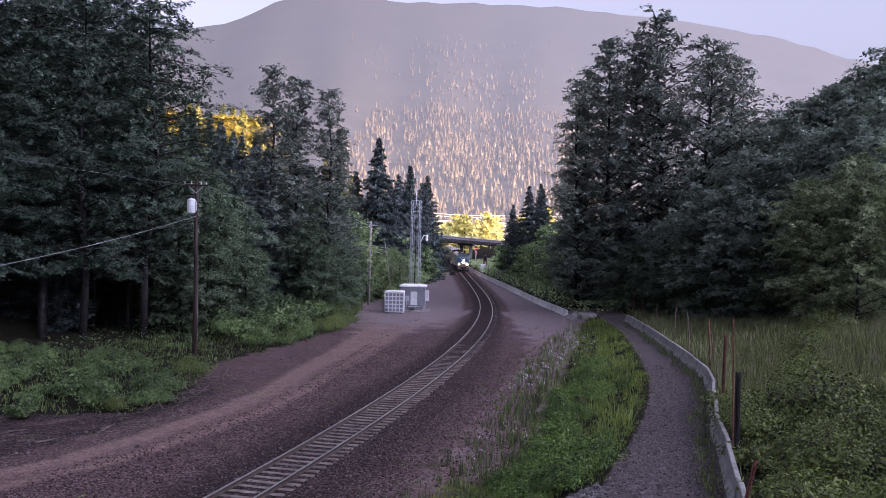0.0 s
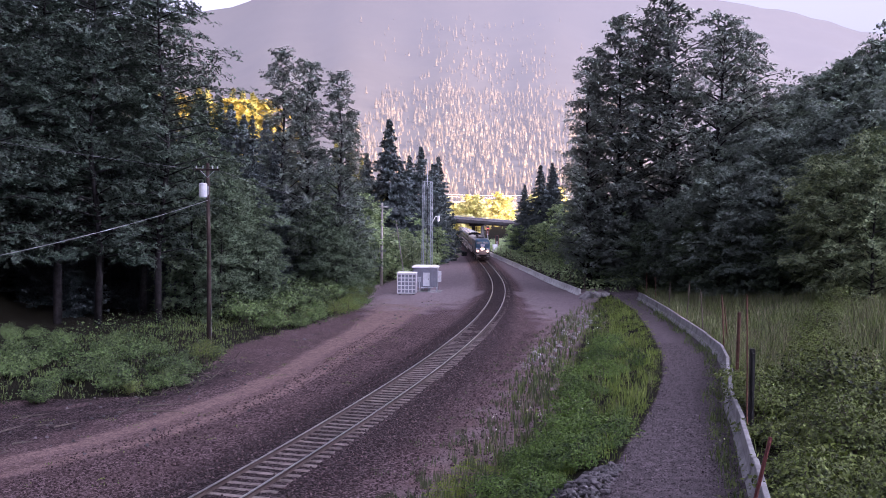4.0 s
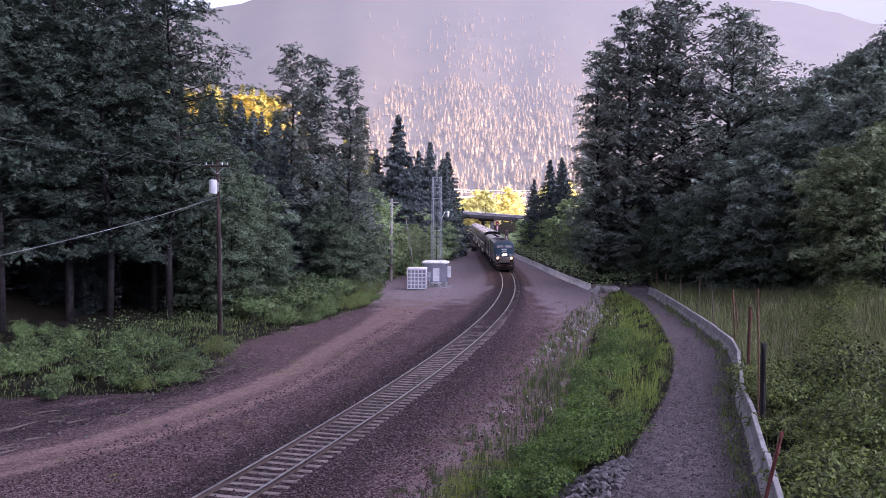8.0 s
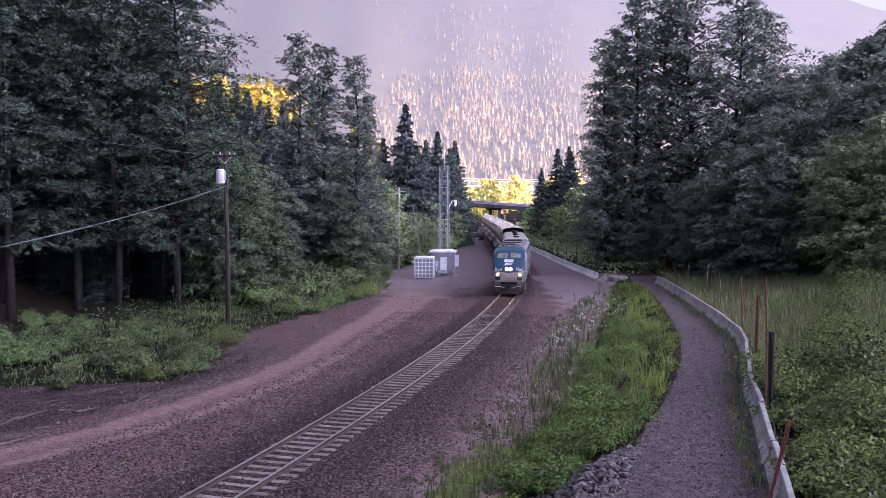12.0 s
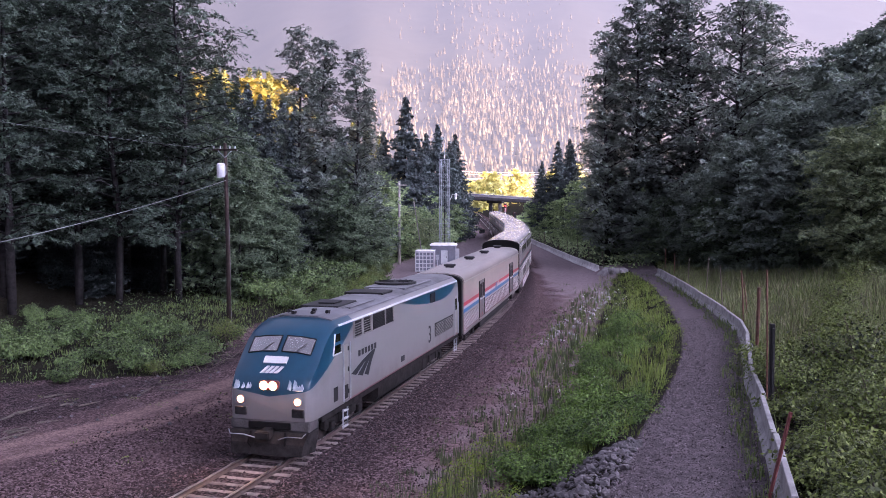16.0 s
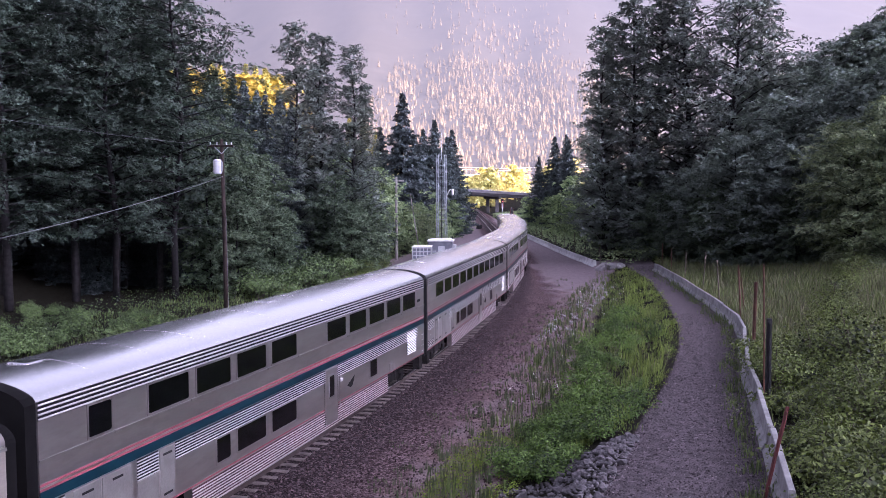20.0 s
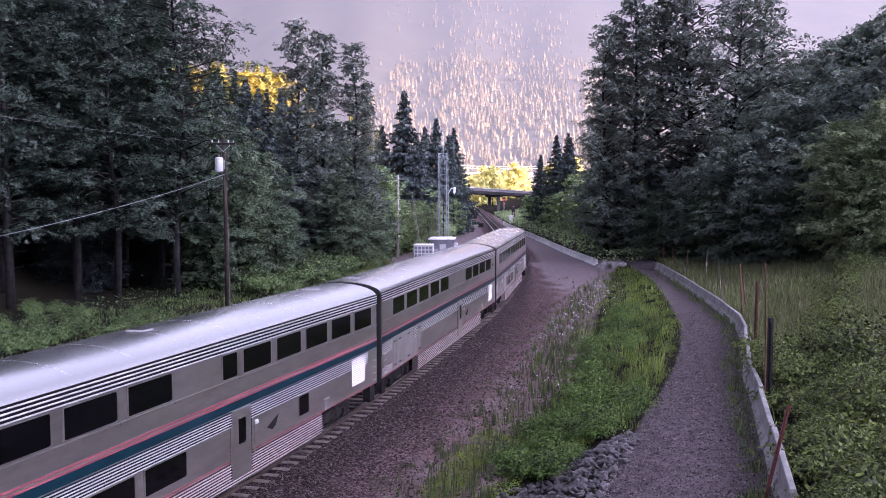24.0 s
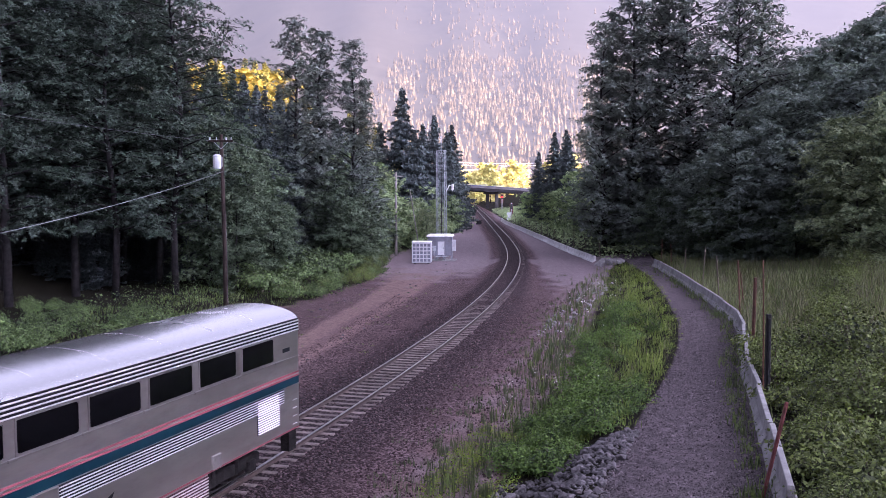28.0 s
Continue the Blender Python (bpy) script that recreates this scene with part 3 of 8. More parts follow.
def make_mountain():
    a = np.linspace(-1.3, 1.4, 150)
    y = np.concatenate((np.linspace(700, 830, 4), np.linspace(850, 2330, 60), np.linspace(2380, 2700, 4)))
    A, Y = np.meshgrid(a, y)
    Z = mountain_height(A, np.minimum(Y, 2330))
    Z += 7 * lumps(A * Y, Y, 260.0, 11) * np.clip((Y - 850) / 300, 0, 1) + 3 * lumps(A * Y, Y, 70.0, 12) * np.clip((Y - 850) / 300, 0, 1)
    Z = np.where(Y > 2340, Z - (Y - 2330) * 0.8, np.where(Y < 840, -25.0, Z))
    n, m = len(a), len(y)
    idx = np.arange(n * m).reshape(m, n)
    faces = np.stack((idx[:-1, :-1], idx[:-1, 1:], idx[1:, 1:], idx[1:, :-1]), -1).reshape(-1, 4)
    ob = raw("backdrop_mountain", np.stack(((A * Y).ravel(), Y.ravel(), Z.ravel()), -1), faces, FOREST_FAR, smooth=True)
    tagged(ob, "hazy forested mountainside closing the valley", "mountain", kind="structure")
    # conifers that stand out on the slope, coloured pale and crowded to imitate sunlight
    rng = np.random.RandomState(5)
    verts, faces = [], []
    base = 0
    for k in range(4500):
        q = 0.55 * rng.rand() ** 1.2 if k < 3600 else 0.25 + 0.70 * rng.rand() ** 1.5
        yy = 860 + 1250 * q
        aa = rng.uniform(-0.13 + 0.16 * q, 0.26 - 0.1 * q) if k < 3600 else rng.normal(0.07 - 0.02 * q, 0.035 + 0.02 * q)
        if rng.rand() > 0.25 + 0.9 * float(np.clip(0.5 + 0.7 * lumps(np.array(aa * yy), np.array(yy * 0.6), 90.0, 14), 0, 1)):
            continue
        h = 8 + 11 * rng.rand() ** 1.6
        x, z = aa * yy, float(mountain_height(np.array(aa), np.array(yy))) - 1
        r = h * rng.uniform(0.16, 0.26)
        for lo, hi, rr in ((0.0, 0.62, 1.0), (0.38, 1.0, 0.66)):
            ph = rng.uniform(0, 6)
            for i in range(5):
                t = ph + i * 1.2566
                w = rr * r * rng.uniform(0.75, 1.2)
                verts.append((x + math.cos(t) * w, yy + math.sin(t) * w, z + h * lo))
            verts.append((x + rng.normal(0, 0.3), yy, z + h * hi))
            for i in range(5):
                faces.append((base + i, base + (i + 1) % 5, base + 5))
            base += 6
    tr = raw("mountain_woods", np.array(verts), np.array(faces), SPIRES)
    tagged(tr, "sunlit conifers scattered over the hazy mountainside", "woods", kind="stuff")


make_mountain()

# ---------------------------------------------------------------- railway track
GAUGE_HALF = 0.7525


def make_track():
    track = thing("railway_track", "single curved railway track on weathered ties in brown ballast", "track", kind="structure")

    def rail(side, name):
        m, head = Mesh(), Mesh()
        prof = [(-0.070, -0.165), (0.070, -0.165), (0.070, -0.150), (0.012, -0.125), (0.012, -0.045), (0.034, -0.038), (0.036, -0.006), (-0.036, -0.006), (-0.034, -0.038), (-0.012, -0.045), (-0.012, -0.125), (-0.070, -0.150)]
        top = [(-0.0365, -0.030), (0.0365, -0.030), (0.0365, -0.006), (0.026, 0.0), (-0.026, 0.0), (-0.0365, -0.006)]
        rings, tops = [], []
        for s in np.concatenate((np.arange(-190, 180, 2.5), np.arange(180, 560, 6.0))):
            p, t = on_track(float(s))
            nrm = Vector((t.y, -t.x, 0))
            c = p + nrm * side * GAUGE_HALF
            rings.append([c + nrm * x + Vector((0, 0, z)) for x, z in prof])
            tops.append([c + nrm * x + Vector((0, 0, z + 0.003)) for x, z in top])
        m.loft(rings)
        head.loft(tops)
        r = part(name, m, STEEL_RAIL, track, "rust-brown steel rail")
        part("rail_head", head, RAIL_HEAD, r, "shiny worn rail head")

    rail(-1, "rail")
    rail(1, "rail")
    # ties: the nearest are pieces of their own
    rng = random.Random(3)
    shapes = []
    for k in range(4):
        m = Mesh()
        L, w = 1.30 + rng.uniform(-0.03, 0.03), 0.105
        ring = [(-w, -0.30), (w, -0.30), (w, -0.185), (w - 0.02, -0.165), (-w + 0.02, -0.165), (-w, -0.185)]
        sag = [0.0, -0.012, -0.022, -0.012, 0.0]
        m.loft([[(x, y, z + (sag[i] if z > -0.2 else 0)) for y, z in ring] for i, x in enumerate((-L, -0.6, 0.0, 0.6, L))])
        shapes.append(m)
    me = []
    for m in shapes:
        o = part("tie", m, TIE, track)
        me.append(o.data)
        bpy.data.objects.remove(o)
    far = Mesh()
    s, k = -8.0, 0
    while s < 330:
        p, t = on_track(s)
        yaw = math.atan2(-t.x, t.y) + rng.uniform(-0.02, 0.02)
        mt = Matrix.Translation(p + Vector((rng.uniform(-0.04, 0.04), 0, rng.uniform(-0.008, 0.008) - float(np.interp(p.y, [50, 85], [0.0, 0.04]))))) @ Matrix.Rotation(yaw, 4, "Z")
        if k < 300:
            ob = link("tie", me[k % 4], TIE, track)
            ob.matrix_basis = mt
        else:
            sh = shapes[k % 4]
            far.add([mt @ Vector(v) for v in sh.v], sh.f)
        k += 1
        s += 0.64 + rng.uniform(-0.02, 0.02)
    tagged(part("far_ties", far, TIE, track, fix=False), kind="stuff")


def on_s(y):
    return float(np.interp(y, _gy, _gs))


# ---------------------------------------------------------------- barriers and posts
def barrier_mesh(length):
    m = Mesh()
    prof = [(-0.30, 0.0), (0.30, 0.0), (0.30, 0.08), (0.13, 0.33), (0.085, 0.79), (0.065, 0.81), (-0.065, 0.81), (-0.085, 0.79), (-0.13, 0.33), (-0.30, 0.08)]
    c = length / 2
    m.loft([[(x * f, y, z if z > 0 else 0) for x, z in prof] for y, f in ((-c, 0.94), (-c + 0.03, 1), (0, 1), (c - 0.03, 1), (c, 0.94))])
    return m


def lay_barriers(edge, y0, y1, length, group, seed, material, label):
    rng = random.Random(seed)
    proto = None
    y = y0
    while y < y1:
        a = Vector((float(edge(y)), y, 0))
        step = length
        yb = y + step
        for _ in range(4):
            b = Vector((float(edge(yb)), yb, 0))
            yb += (length - (b - a).length) * 0.8
        c = (a + b) / 2
        z = float(np.mean([gz(a.x - 0.25, a.y), gz(b.x - 0.25, b.y), gz(c.x - 0.25, c.y)])) - 0.03
        yaw = math.degrees(math.atan2(-(b.x - a.x), b.y - a.y)) + rng.uniform(-0.7, 0.7)
        mt = pose(c.x + rng.uniform(-0.03, 0.03), c.y, z, math.degrees(math.atan2(gz(b.x - 0.25, b.y) - gz(a.x - 0.25, a.y), length)), rng.uniform(-1.2, 1.2), yaw)
        if proto is None:
            proto = part("concrete_barrier", barrier_mesh(length - 0.10), material)
            tagged(proto, label, "barrier", group)
            proto.matrix_basis = mt
        else:
            copy_thing(proto, mt)
        y = yb


def fence_post(x, y, h, r, lean, material, label, square=False):
    z = gz(x, y) - 0.15
    m = Mesh()
    if square:
        m.box(-r, r, -r, r, 0, h, r * 0.2)
        m.box(-r * 0.4, r * 0.4, -r * 1.9, -r * 0.9, 0.3, h * 0.95)
    else:
        m.tube([(0, 0, 0), (0.01, 0, h * 0.5), (-0.01, 0.01, h)], [r, r * 0.95, r * 0.8], 7)
    ob = part("fence_post", m, material)
    tagged(ob, label, "post", "posts behind the barrier")
    ob.matrix_basis = pose(x, y, z, lean[0], lean[1], 0)


# ---------------------------------------------------------------- poles, tower, cabinets
def utility_pole():
    x, y = -14.9, 62.7
    g = gz(x, y)
    p = thing("utility_pole", "dark wooden utility pole with a grey transformer and crossarm", "pole", at=(x, y, g - 0.3))
    H = 12.2 - g + 0.3
    part("shaft", Mesh().tube([(0, 0, 0), (0.0, 0, H * 0.4), (-0.1, 0, H)], [0.17, 0.15, 0.115], 12), POLE_WOOD, p, smooth=True)
    part("crossarm", Mesh().box(-0.98, 0.72, -0.16, -0.05, H - 0.52, H - 0.39, 0.01), POLE_WOOD, p, "weathered wooden crossarm")
    for sx in (-0.85, -0.4, 0.25, 0.6):
        part("insulator", Mesh().tube([(sx, -0.1, H - 0.39), (sx, -0.1, H - 0.33), (sx, -0.1, H - 0.29), (sx, -0.1, H - 0.20)], [0.02, 0.05, 0.03, 0.045], 8), PALE_GREY_PAINT, p)
    for sg in (-1, 1):
        part("brace", Mesh().tube([(-0.09 + 0.5 * sg, -0.13, H - 0.5), (-0.09, -0.13, H - 1.0)], 0.02, 5), GALVANISED, p)
    tz = H - 2.35
    t = part("transformer", Mesh().tube([(-0.38, -0.12, tz), (-0.38, -0.12, tz + 0.03), (-0.38, -0.12, tz + 0.88), (-0.38, -0.12, tz + 0.95), (-0.38, -0.12, tz + 0.99)], [0.26, 0.28, 0.28, 0.25, 0.10], 18), PALE_GREY_PAINT, p, "pale grey cylindrical transformer")
    for dx in (-0.12, 0.12):
        part("bushing", Mesh().tube([(-0.38 + dx, -0.12, tz + 0.97), (-0.38 + dx, -0.12, tz + 1.08), (-0.38 + dx, -0.12, tz + 1.20)], [0.04, 0.065, 0.03], 8), DARK_PAINT, t)
    part("bracket", Mesh().box(-0.16, -0.02, -0.18, 0.02, tz + 0.15, tz + 0.8, 0.01), GALVANISED, p)
    part("ground_wire", Mesh().tube([(0.17, -0.05, 0.3), (0.13, -0.05, H * 0.6)], 0.012, 4), WIRE, p)


def cable(name, a, b, sag, r, label, material=None):
    pts = [Vector(a).lerp(Vector(b), i / 24) - Vector((0, 0, sag * 4 * (i / 24) * (1 - i / 24))) for i in range(25)]
    ob = part(name, Mesh().tube(pts, r, 6), material or WIRE)
    return tagged(ob, label, "cable")


def second_pole():
    x, y = -5.85, 119.3
    g = gz(x, y)
    p = thing("utility_pole", "slender silvered wooden pole beside the cabinets", "pole", at=(x, y, g - 0.3))
    H = 10.4 - g + 0.3
    part("shaft", Mesh().tube([(0, 0, 0), (0, 0, H * 0.5), (0.05, 0, H)], [0.20, 0.17, 0.14], 10), GREY_POLE, p, smooth=True)
    part("crossarm", Mesh().box(-0.2, 1.0, -0.2, -0.1, H - 0.55, H - 0.43, 0.01), GREY_POLE, p)
    part("bracket", Mesh().box(-0.35, 0.1, -0.22, -0.12, H - 0.2, H - 0.1), GREY_POLE, p)
    ob = part("guy_pole", Mesh().tube([(1.0, 1.5, 0.0), (0.3, 1.0, 4.5), (-0.35, 0.5, 9.0)], [0.08, 0.07, 0.05], 7), GREY_POLE)
    ob.location = (x + 2.2, y, g - 0.3)
    tagged(ob, "thin leaning grey pole among the shrubs", "pole")


def radio_tower():
    g = gz(0.1, 117.5) - 0.1
    w, H = 0.60, 13.2 - g
    t = thing("radio_tower", "slim galvanised lattice radio mast behind the cabinets", "tower", at=(0.1, 117.5, g), turn=12)
    corners = [(-w, -w), (w, -w), (w, w), (-w, w)]
    for cx, cy in corners:
        part("leg", Mesh().tube([(cx, cy, 0), (cx * 0.86, cy * 0.86, H)], [0.045, 0.035], 6), GALVANISED, t)
    n = 10
    for i in range(n):
        z0, z1 = H * i / n, H * (i + 1) / n
        f0, f1 = 1 - 0.14 * i / n, 1 - 0.14 * (i + 1) / n
        for k in range(4):
            a, b = corners[k], corners[(k + 1) % 4]
            m = Mesh()
            m.tube([(a[0] * f0, a[1] * f0, z0), (b[0] * f1, b[1] * f1, z1)], 0.017, 4)
            m.tube([(b[0] * f0, b[1] * f0, z0), (a[0] * f1, a[1] * f1, z1)], 0.017, 4)
            m.tube([(a[0] * f1, a[1] * f1, z1), (b[0] * f1, b[1] * f1, z1)], 0.017, 4)
            part("brace", m, GALVANISED, t)
    part("whip_antenna", Mesh().tube([(0, 0, H - 0.5), (0, 0, H + 1.6), (0, 0, H + 3.4)], [0.05, 0.04, 0.02], 6), GALVANISED, t, "thin white whip antenna")
    arm = part("camera_arm", Mesh().tube([(w * 0.8, -0.4, H * 0.60), (w + 0.35, -0.5, H * 0.675), (w + 0.75, -0.5, H * 0.675)], 0.05, 6), WHITE_PAINT, t)
    part("camera_dome", Mesh().tube([(w + 0.78, -0.5, H * 0.683), (w + 0.78, -0.5, H * 0.66), (w + 0.78, -0.5, H * 0.635), (w + 0.78, -0.5, H * 0.625)], [0.14, 0.17, 0.14, 0.05], 12), WHITE_PAINT, arm, "white camera dome")
    part("cable_ladder", Mesh().box(-0.05, 0.05, -0.04, 0.0, 0.1, H * 0.95), DARK_PAINT, t, "dark cable run")
    part("foot", Mesh().box(-1.0, 1.0, -1.0, 1.0, -0.2, 0.12, 0.03), CONCRETE, t, "concrete footing")


HUT_GREY = surface("blue_grey_hut_paint", (0.092, 0.095, 0.125), (0.155, 0.158, 0.195), 1.5, 20, 0.55, 0, 0.06, 0.004, 0.05, stain=(0.10, 0.10, 0.12))


def white_container():
    y0 = 106.8
    g = gz(-2.2, y0) - 0.02
    c = thing("storage_container", "white ribbed storage container standing on gravel", "container", at=(-2.26, y0, g), turn=-4)
    W, D, H = 1.10, 2.0, 2.52
    part("body", Mesh().box(-W, W, 0, D, 0.12, H, 0.03), PALE_GREY_PAINT, c)
    part("roof", Mesh().box(-W - 0.03, W + 0.03, -0.05, D + 0.05, H + 0.003, H + 0.09, 0.02), WHITE_PAINT, c, "clean white lid")
    for k in range(6):
        x = -W + 0.02 + k * (2 * W - 0.04) / 5
        part("rib", Mesh().box(x - 0.035, x + 0.035, -0.06, -0.003, 0.12, H - 0.02, 0.008), PALE_GREY_PAINT, c)
    for k in range(6):
        z = 0.2 + k * (H - 0.3) / 5
        part("rail", Mesh().box(-W, W, -0.04, -0.003, z - 0.03, z + 0.03, 0.008), PALE_GREY_PAINT, c)
    for k in range(5):
        for j in range(5):
            x, z = -W + 0.08 + k * (2 * W - 0.04) / 5, 0.26 + j * (H - 0.3) / 5
            part("panel", Mesh().box(x, x + 0.32, -0.014, -0.003, z, z + 0.33, 0.004), HUT_GREY, c, "grey recessed panel")
    for sx in (-0.8, 0.8):
        part("skid", Mesh().box(sx - 0.1, sx + 0.1, 0.02, D, -0.1, 0.12, 0.01), DARK_PAINT, c)




def equipment_hut():
    y0 = 111.0
    g = gz(0, y0)
    c = thing("equipment_hut", "grey steel equipment hut on legs with a white roof", "cabinet", at=(-0.1, y0, g), turn=-4)
    W, D = 1.50, 2.4
    part("body", Mesh().box(-W, W, 0, D, 0.62, 2.92, 0.03), HUT_GREY, c)
    part("roof", Mesh().loft([[(-W - 0.12, -0.15, 2.93), (W + 0.12, -0.15, 2.93), (W + 0.12, D + 0.15, 2.93), (-W - 0.12, D + 0.15, 2.93)],
                              [(-W - 0.12, -0.15, 3.08), (W + 0.12, -0.15, 3.08), (W + 0.12, D + 0.15, 3.08), (-W - 0.12, D + 0.15, 3.08)],
                              [(-W + 0.3, 0.2, 3.2), (W - 0.3, 0.2, 3.2), (W - 0.3, D - 0.2, 3.2), (-W + 0.3, D - 0.2, 3.2)]]), WHITE_PAINT, c, "white sheet roof")
    door = part("door", Mesh().box(-0.25, 0.55, -0.05, -0.003, 0.72, 2.35, 0.01), PALE_GREY_PAINT, c, "grey steel door")
    part("door_handle", Mesh().box(0.40, 0.45, -0.10, -0.05, 1.45, 1.65, 0.005), DARK_PAINT, door)
    part("cooling_unit", Mesh().box(W + 0.003, W + 0.42, 0.3, 1.3, 1.2, 2.5, 0.02), PALE_GREY_PAINT, c, "grey cooling unit")
    part("junction_box", Mesh().box(-0.9, -0.5, -0.16, -0.003, 1.2, 1.8, 0.01), GALVANISED, c)
    part("conduit", Mesh().tube([(-0.7, -0.1, 1.2), (-0.7, -0.1, 0.1)], 0.04, 6), GALVANISED, c)
    for lx in (-W + 0.12, -0.4, 0.4, W - 0.12):
        for ly in (0.12, D - 0.12):
            part("leg", Mesh().box(lx - 0.06, lx + 0.06, ly - 0.06, ly + 0.06, -0.1, 0.62), GALVANISED, c)
    part("step", Mesh().box(-0.5, 0.8, -0.75, -0.06, 0.50, 0.56, 0.01), GALVANISED, c)
    for sx in (-0.45, 0.75):
        part("step_leg", Mesh().box(sx - 0.03, sx + 0.03, -0.72, -0.66, -0.1, 0.5), GALVANISED, c)
    part("pad", Mesh().box(-W - 0.4, W + 0.5, -1.0, D + 0.3, -0.2, 0.06, 0.02), CONCRETE, c, "concrete pad")


def road_bridge():
    b = thing("road_bridge", "concrete and steel road bridge over the railway", "bridge", at=(0, 0, 0))
    P, Q = Vector((-22, 318, 11.0)), Vector((62, 388, 5.6))
    along = (Q - P)
    side = Vector((-along.y, along.x, 0)).normalized()

    def bar(name, o0, o1, z0, z1, mat, label=""):
        m = Mesh()
        m.loft([[p + side * o0 + Vector((0, 0, z0)), p + side * o1 + Vector((0, 0, z0)), p + side * o1 + Vector((0, 0, z1)), p + side * o0 + Vector((0, 0, z1))] for p in (P, P.lerp(Q, 0.5), Q)])
        part(name, m, mat, b, label)

    bar("deck", -4.45, 4.45, -1.05, -0.70, BRIDGE_CONCRETE)
    for o in (-4.3, -1.4, 1.4, 4.3):
        bar("girder", o - 0.3, o + 0.3, -2.2, -1.054, BRIDGE_STEEL, "dark steel girder")
    for o in (-4.5, 4.2):
        bar("parapet", o, o + 0.3, -0.696, -0.05, BRIDGE_CONCRETE)
        bar("handrail", o + 0.1, o + 0.18, 0.35, 0.43, GALVANISED)
        for k in range(24):
            p = P.lerp(Q, (k + 0.5) / 24)
            m = Mesh()
            m.box(-0.05, 0.05, -0.05, 0.05, -0.06, 0.40)
            ob = part("rail_post", m, GALVANISED, b)
            ob.location = p + side * (o + 0.14)
    for f in (0.10, 0.5, 0.92):
        p = P.lerp(Q, f)
        m = Mesh()
        cap = Mesh()
        for o in (-2.6, 2.6):
            c = p + side * o
            m.box(c.x - 0.65, c.x + 0.65, c.y - 0.65, c.y + 0.65, -1.5, p.z - 2.9, 0.12)
        ends = [p + side * o for o in (-4.3, 4.3)]
        t = along.normalized()
        cap.loft([[e + t * x + Vector((0, 0, z)) for x, z in ((-0.6, -2.95), (0.6, -2.95), (0.6, -2.21), (-0.6, -2.21))] for e in ends])
        part("pier", m, BRIDGE_CONCRETE, b)
        part("pier_cap", cap, BRIDGE_CONCRETE, b)


def signal_mast(x, y, h, lit, label):
    g = gz(x, y)
    s = thing("signal_mast", label, "signal", at=(x, y, g - 0.1))
    part("mast", Mesh().tube([(0, 0, 0), (0, 0, h)], 0.07, 8), GALVANISED, s)
    head = part("signal_head", Mesh().box(-0.3, 0.3, -0.12, 0.1, h - 1.6, h - 0.2, 0.03), DARK_PAINT, s, "black signal head")
    for i, z in enumerate((h - 0.5, h - 0.9, h - 1.3)):
        part("lens", Mesh().tube([(0, -0.13, z), (0, -0.17, z)], [0.13, 0.12], 12), RED_LAMP if i == lit else DARK_PAINT, head)
        part("hood", Mesh().tube([(0, -0.125, z + 0.12), (0, -0.34, z + 0.14)], 0.07, 8), DARK_PAINT, head)
    part("ladder", Mesh().box(-0.18, -0.15, 0.1, 0.13, 0.1, h - 0.4).box(0.15, 0.18, 0.1, 0.13, 0.1, h - 0.4), GALVANISED, s)
    part("red_board", Mesh().box(-0.45, 0.45, 0.11, 0.14, h - 2.9, h - 0.1), RED_PAINT, s, "red backing board")


def small_cabinet(name, x, y, w, d, h, mat, label):
    g = gz(x, y)
    c = thing(name, label, "cabinet", at=(x, y, g - 0.05))
    part("body", Mesh().box(-w / 2, w / 2, 0, d, 0.1, h, 0.03), mat, c)
    part("lid", Mesh().box(-w / 2 - 0.05, w / 2 + 0.05, -0.06, d + 0.06, h + 0.003, h + 0.06, 0.01), mat, c)
    part("base", Mesh().box(-w / 2 - 0.03, w / 2 + 0.03, -0.03, d + 0.03, -0.1, 0.097), CONCRETE, c)
    part("door", Mesh().box(-w / 2 + 0.06, w / 2 - 0.06, -0.03, -0.003, 0.2, h - 0.1, 0.01), mat, c)


make_track()
lay_barriers(BARRIER, 21.4, 95.0, 6.1, "barriers along the path", 4, CONCRETE, "stained grey concrete road barrier beside the gravel")
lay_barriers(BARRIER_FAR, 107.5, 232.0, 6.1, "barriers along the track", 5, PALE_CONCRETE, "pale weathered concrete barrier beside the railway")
for px_, py_, h_, r_, lean_, mat_, lab_, sq_ in (
        (24.0, 98.5, 3.0, 0.05, (0, 1), RUST, "thin rusty fence post", False), (24.2, 95.0, 2.7, 0.045, (0, -2), RUST, "thin rusty fence post", False),
        (22.6, 84.0, 3.0, 0.05, (1, 2), STAKE_WOOD, "thin weathered wooden stake", False), (21.8, 75.5, 3.6, 0.05, (0, 4), STAKE_WOOD, "thin weathered leaning stake", False),
        (20.5, 66.5, 3.6, 0.05, (0, -4), STAKE_WOOD, "thin weathered leaning stake", False), (19.9, 60.0, 3.8, 0.06, (0, -3), RUST, "tall rusty fence post", False),
        (20.4, 60.6, 3.0, 0.04, (0, -6), RUST, "tall rusty fence post", False), (15.9, 45.9, 3.9, 0.07, (0, 1), RUST, "tall rusty fence post", True),
        (12.72, 35.0, 3.3, 0.09, (0, 0), DARK_PAINT, "dark brown steel post behind the barrier", True), (12.50, 34.8, 5.4, 0.035, (0, -1), RUST, "thin rusty rod behind the barrier", False),
        (8.20, 22.8, 2.7, 0.04, (-3, 14), RED_PAINT, "leaning red-brown steel post", True)):
    fence_post(px_, py_, h_, r_, lean_, mat_, lab_, sq_)
rp = random.Random(8)
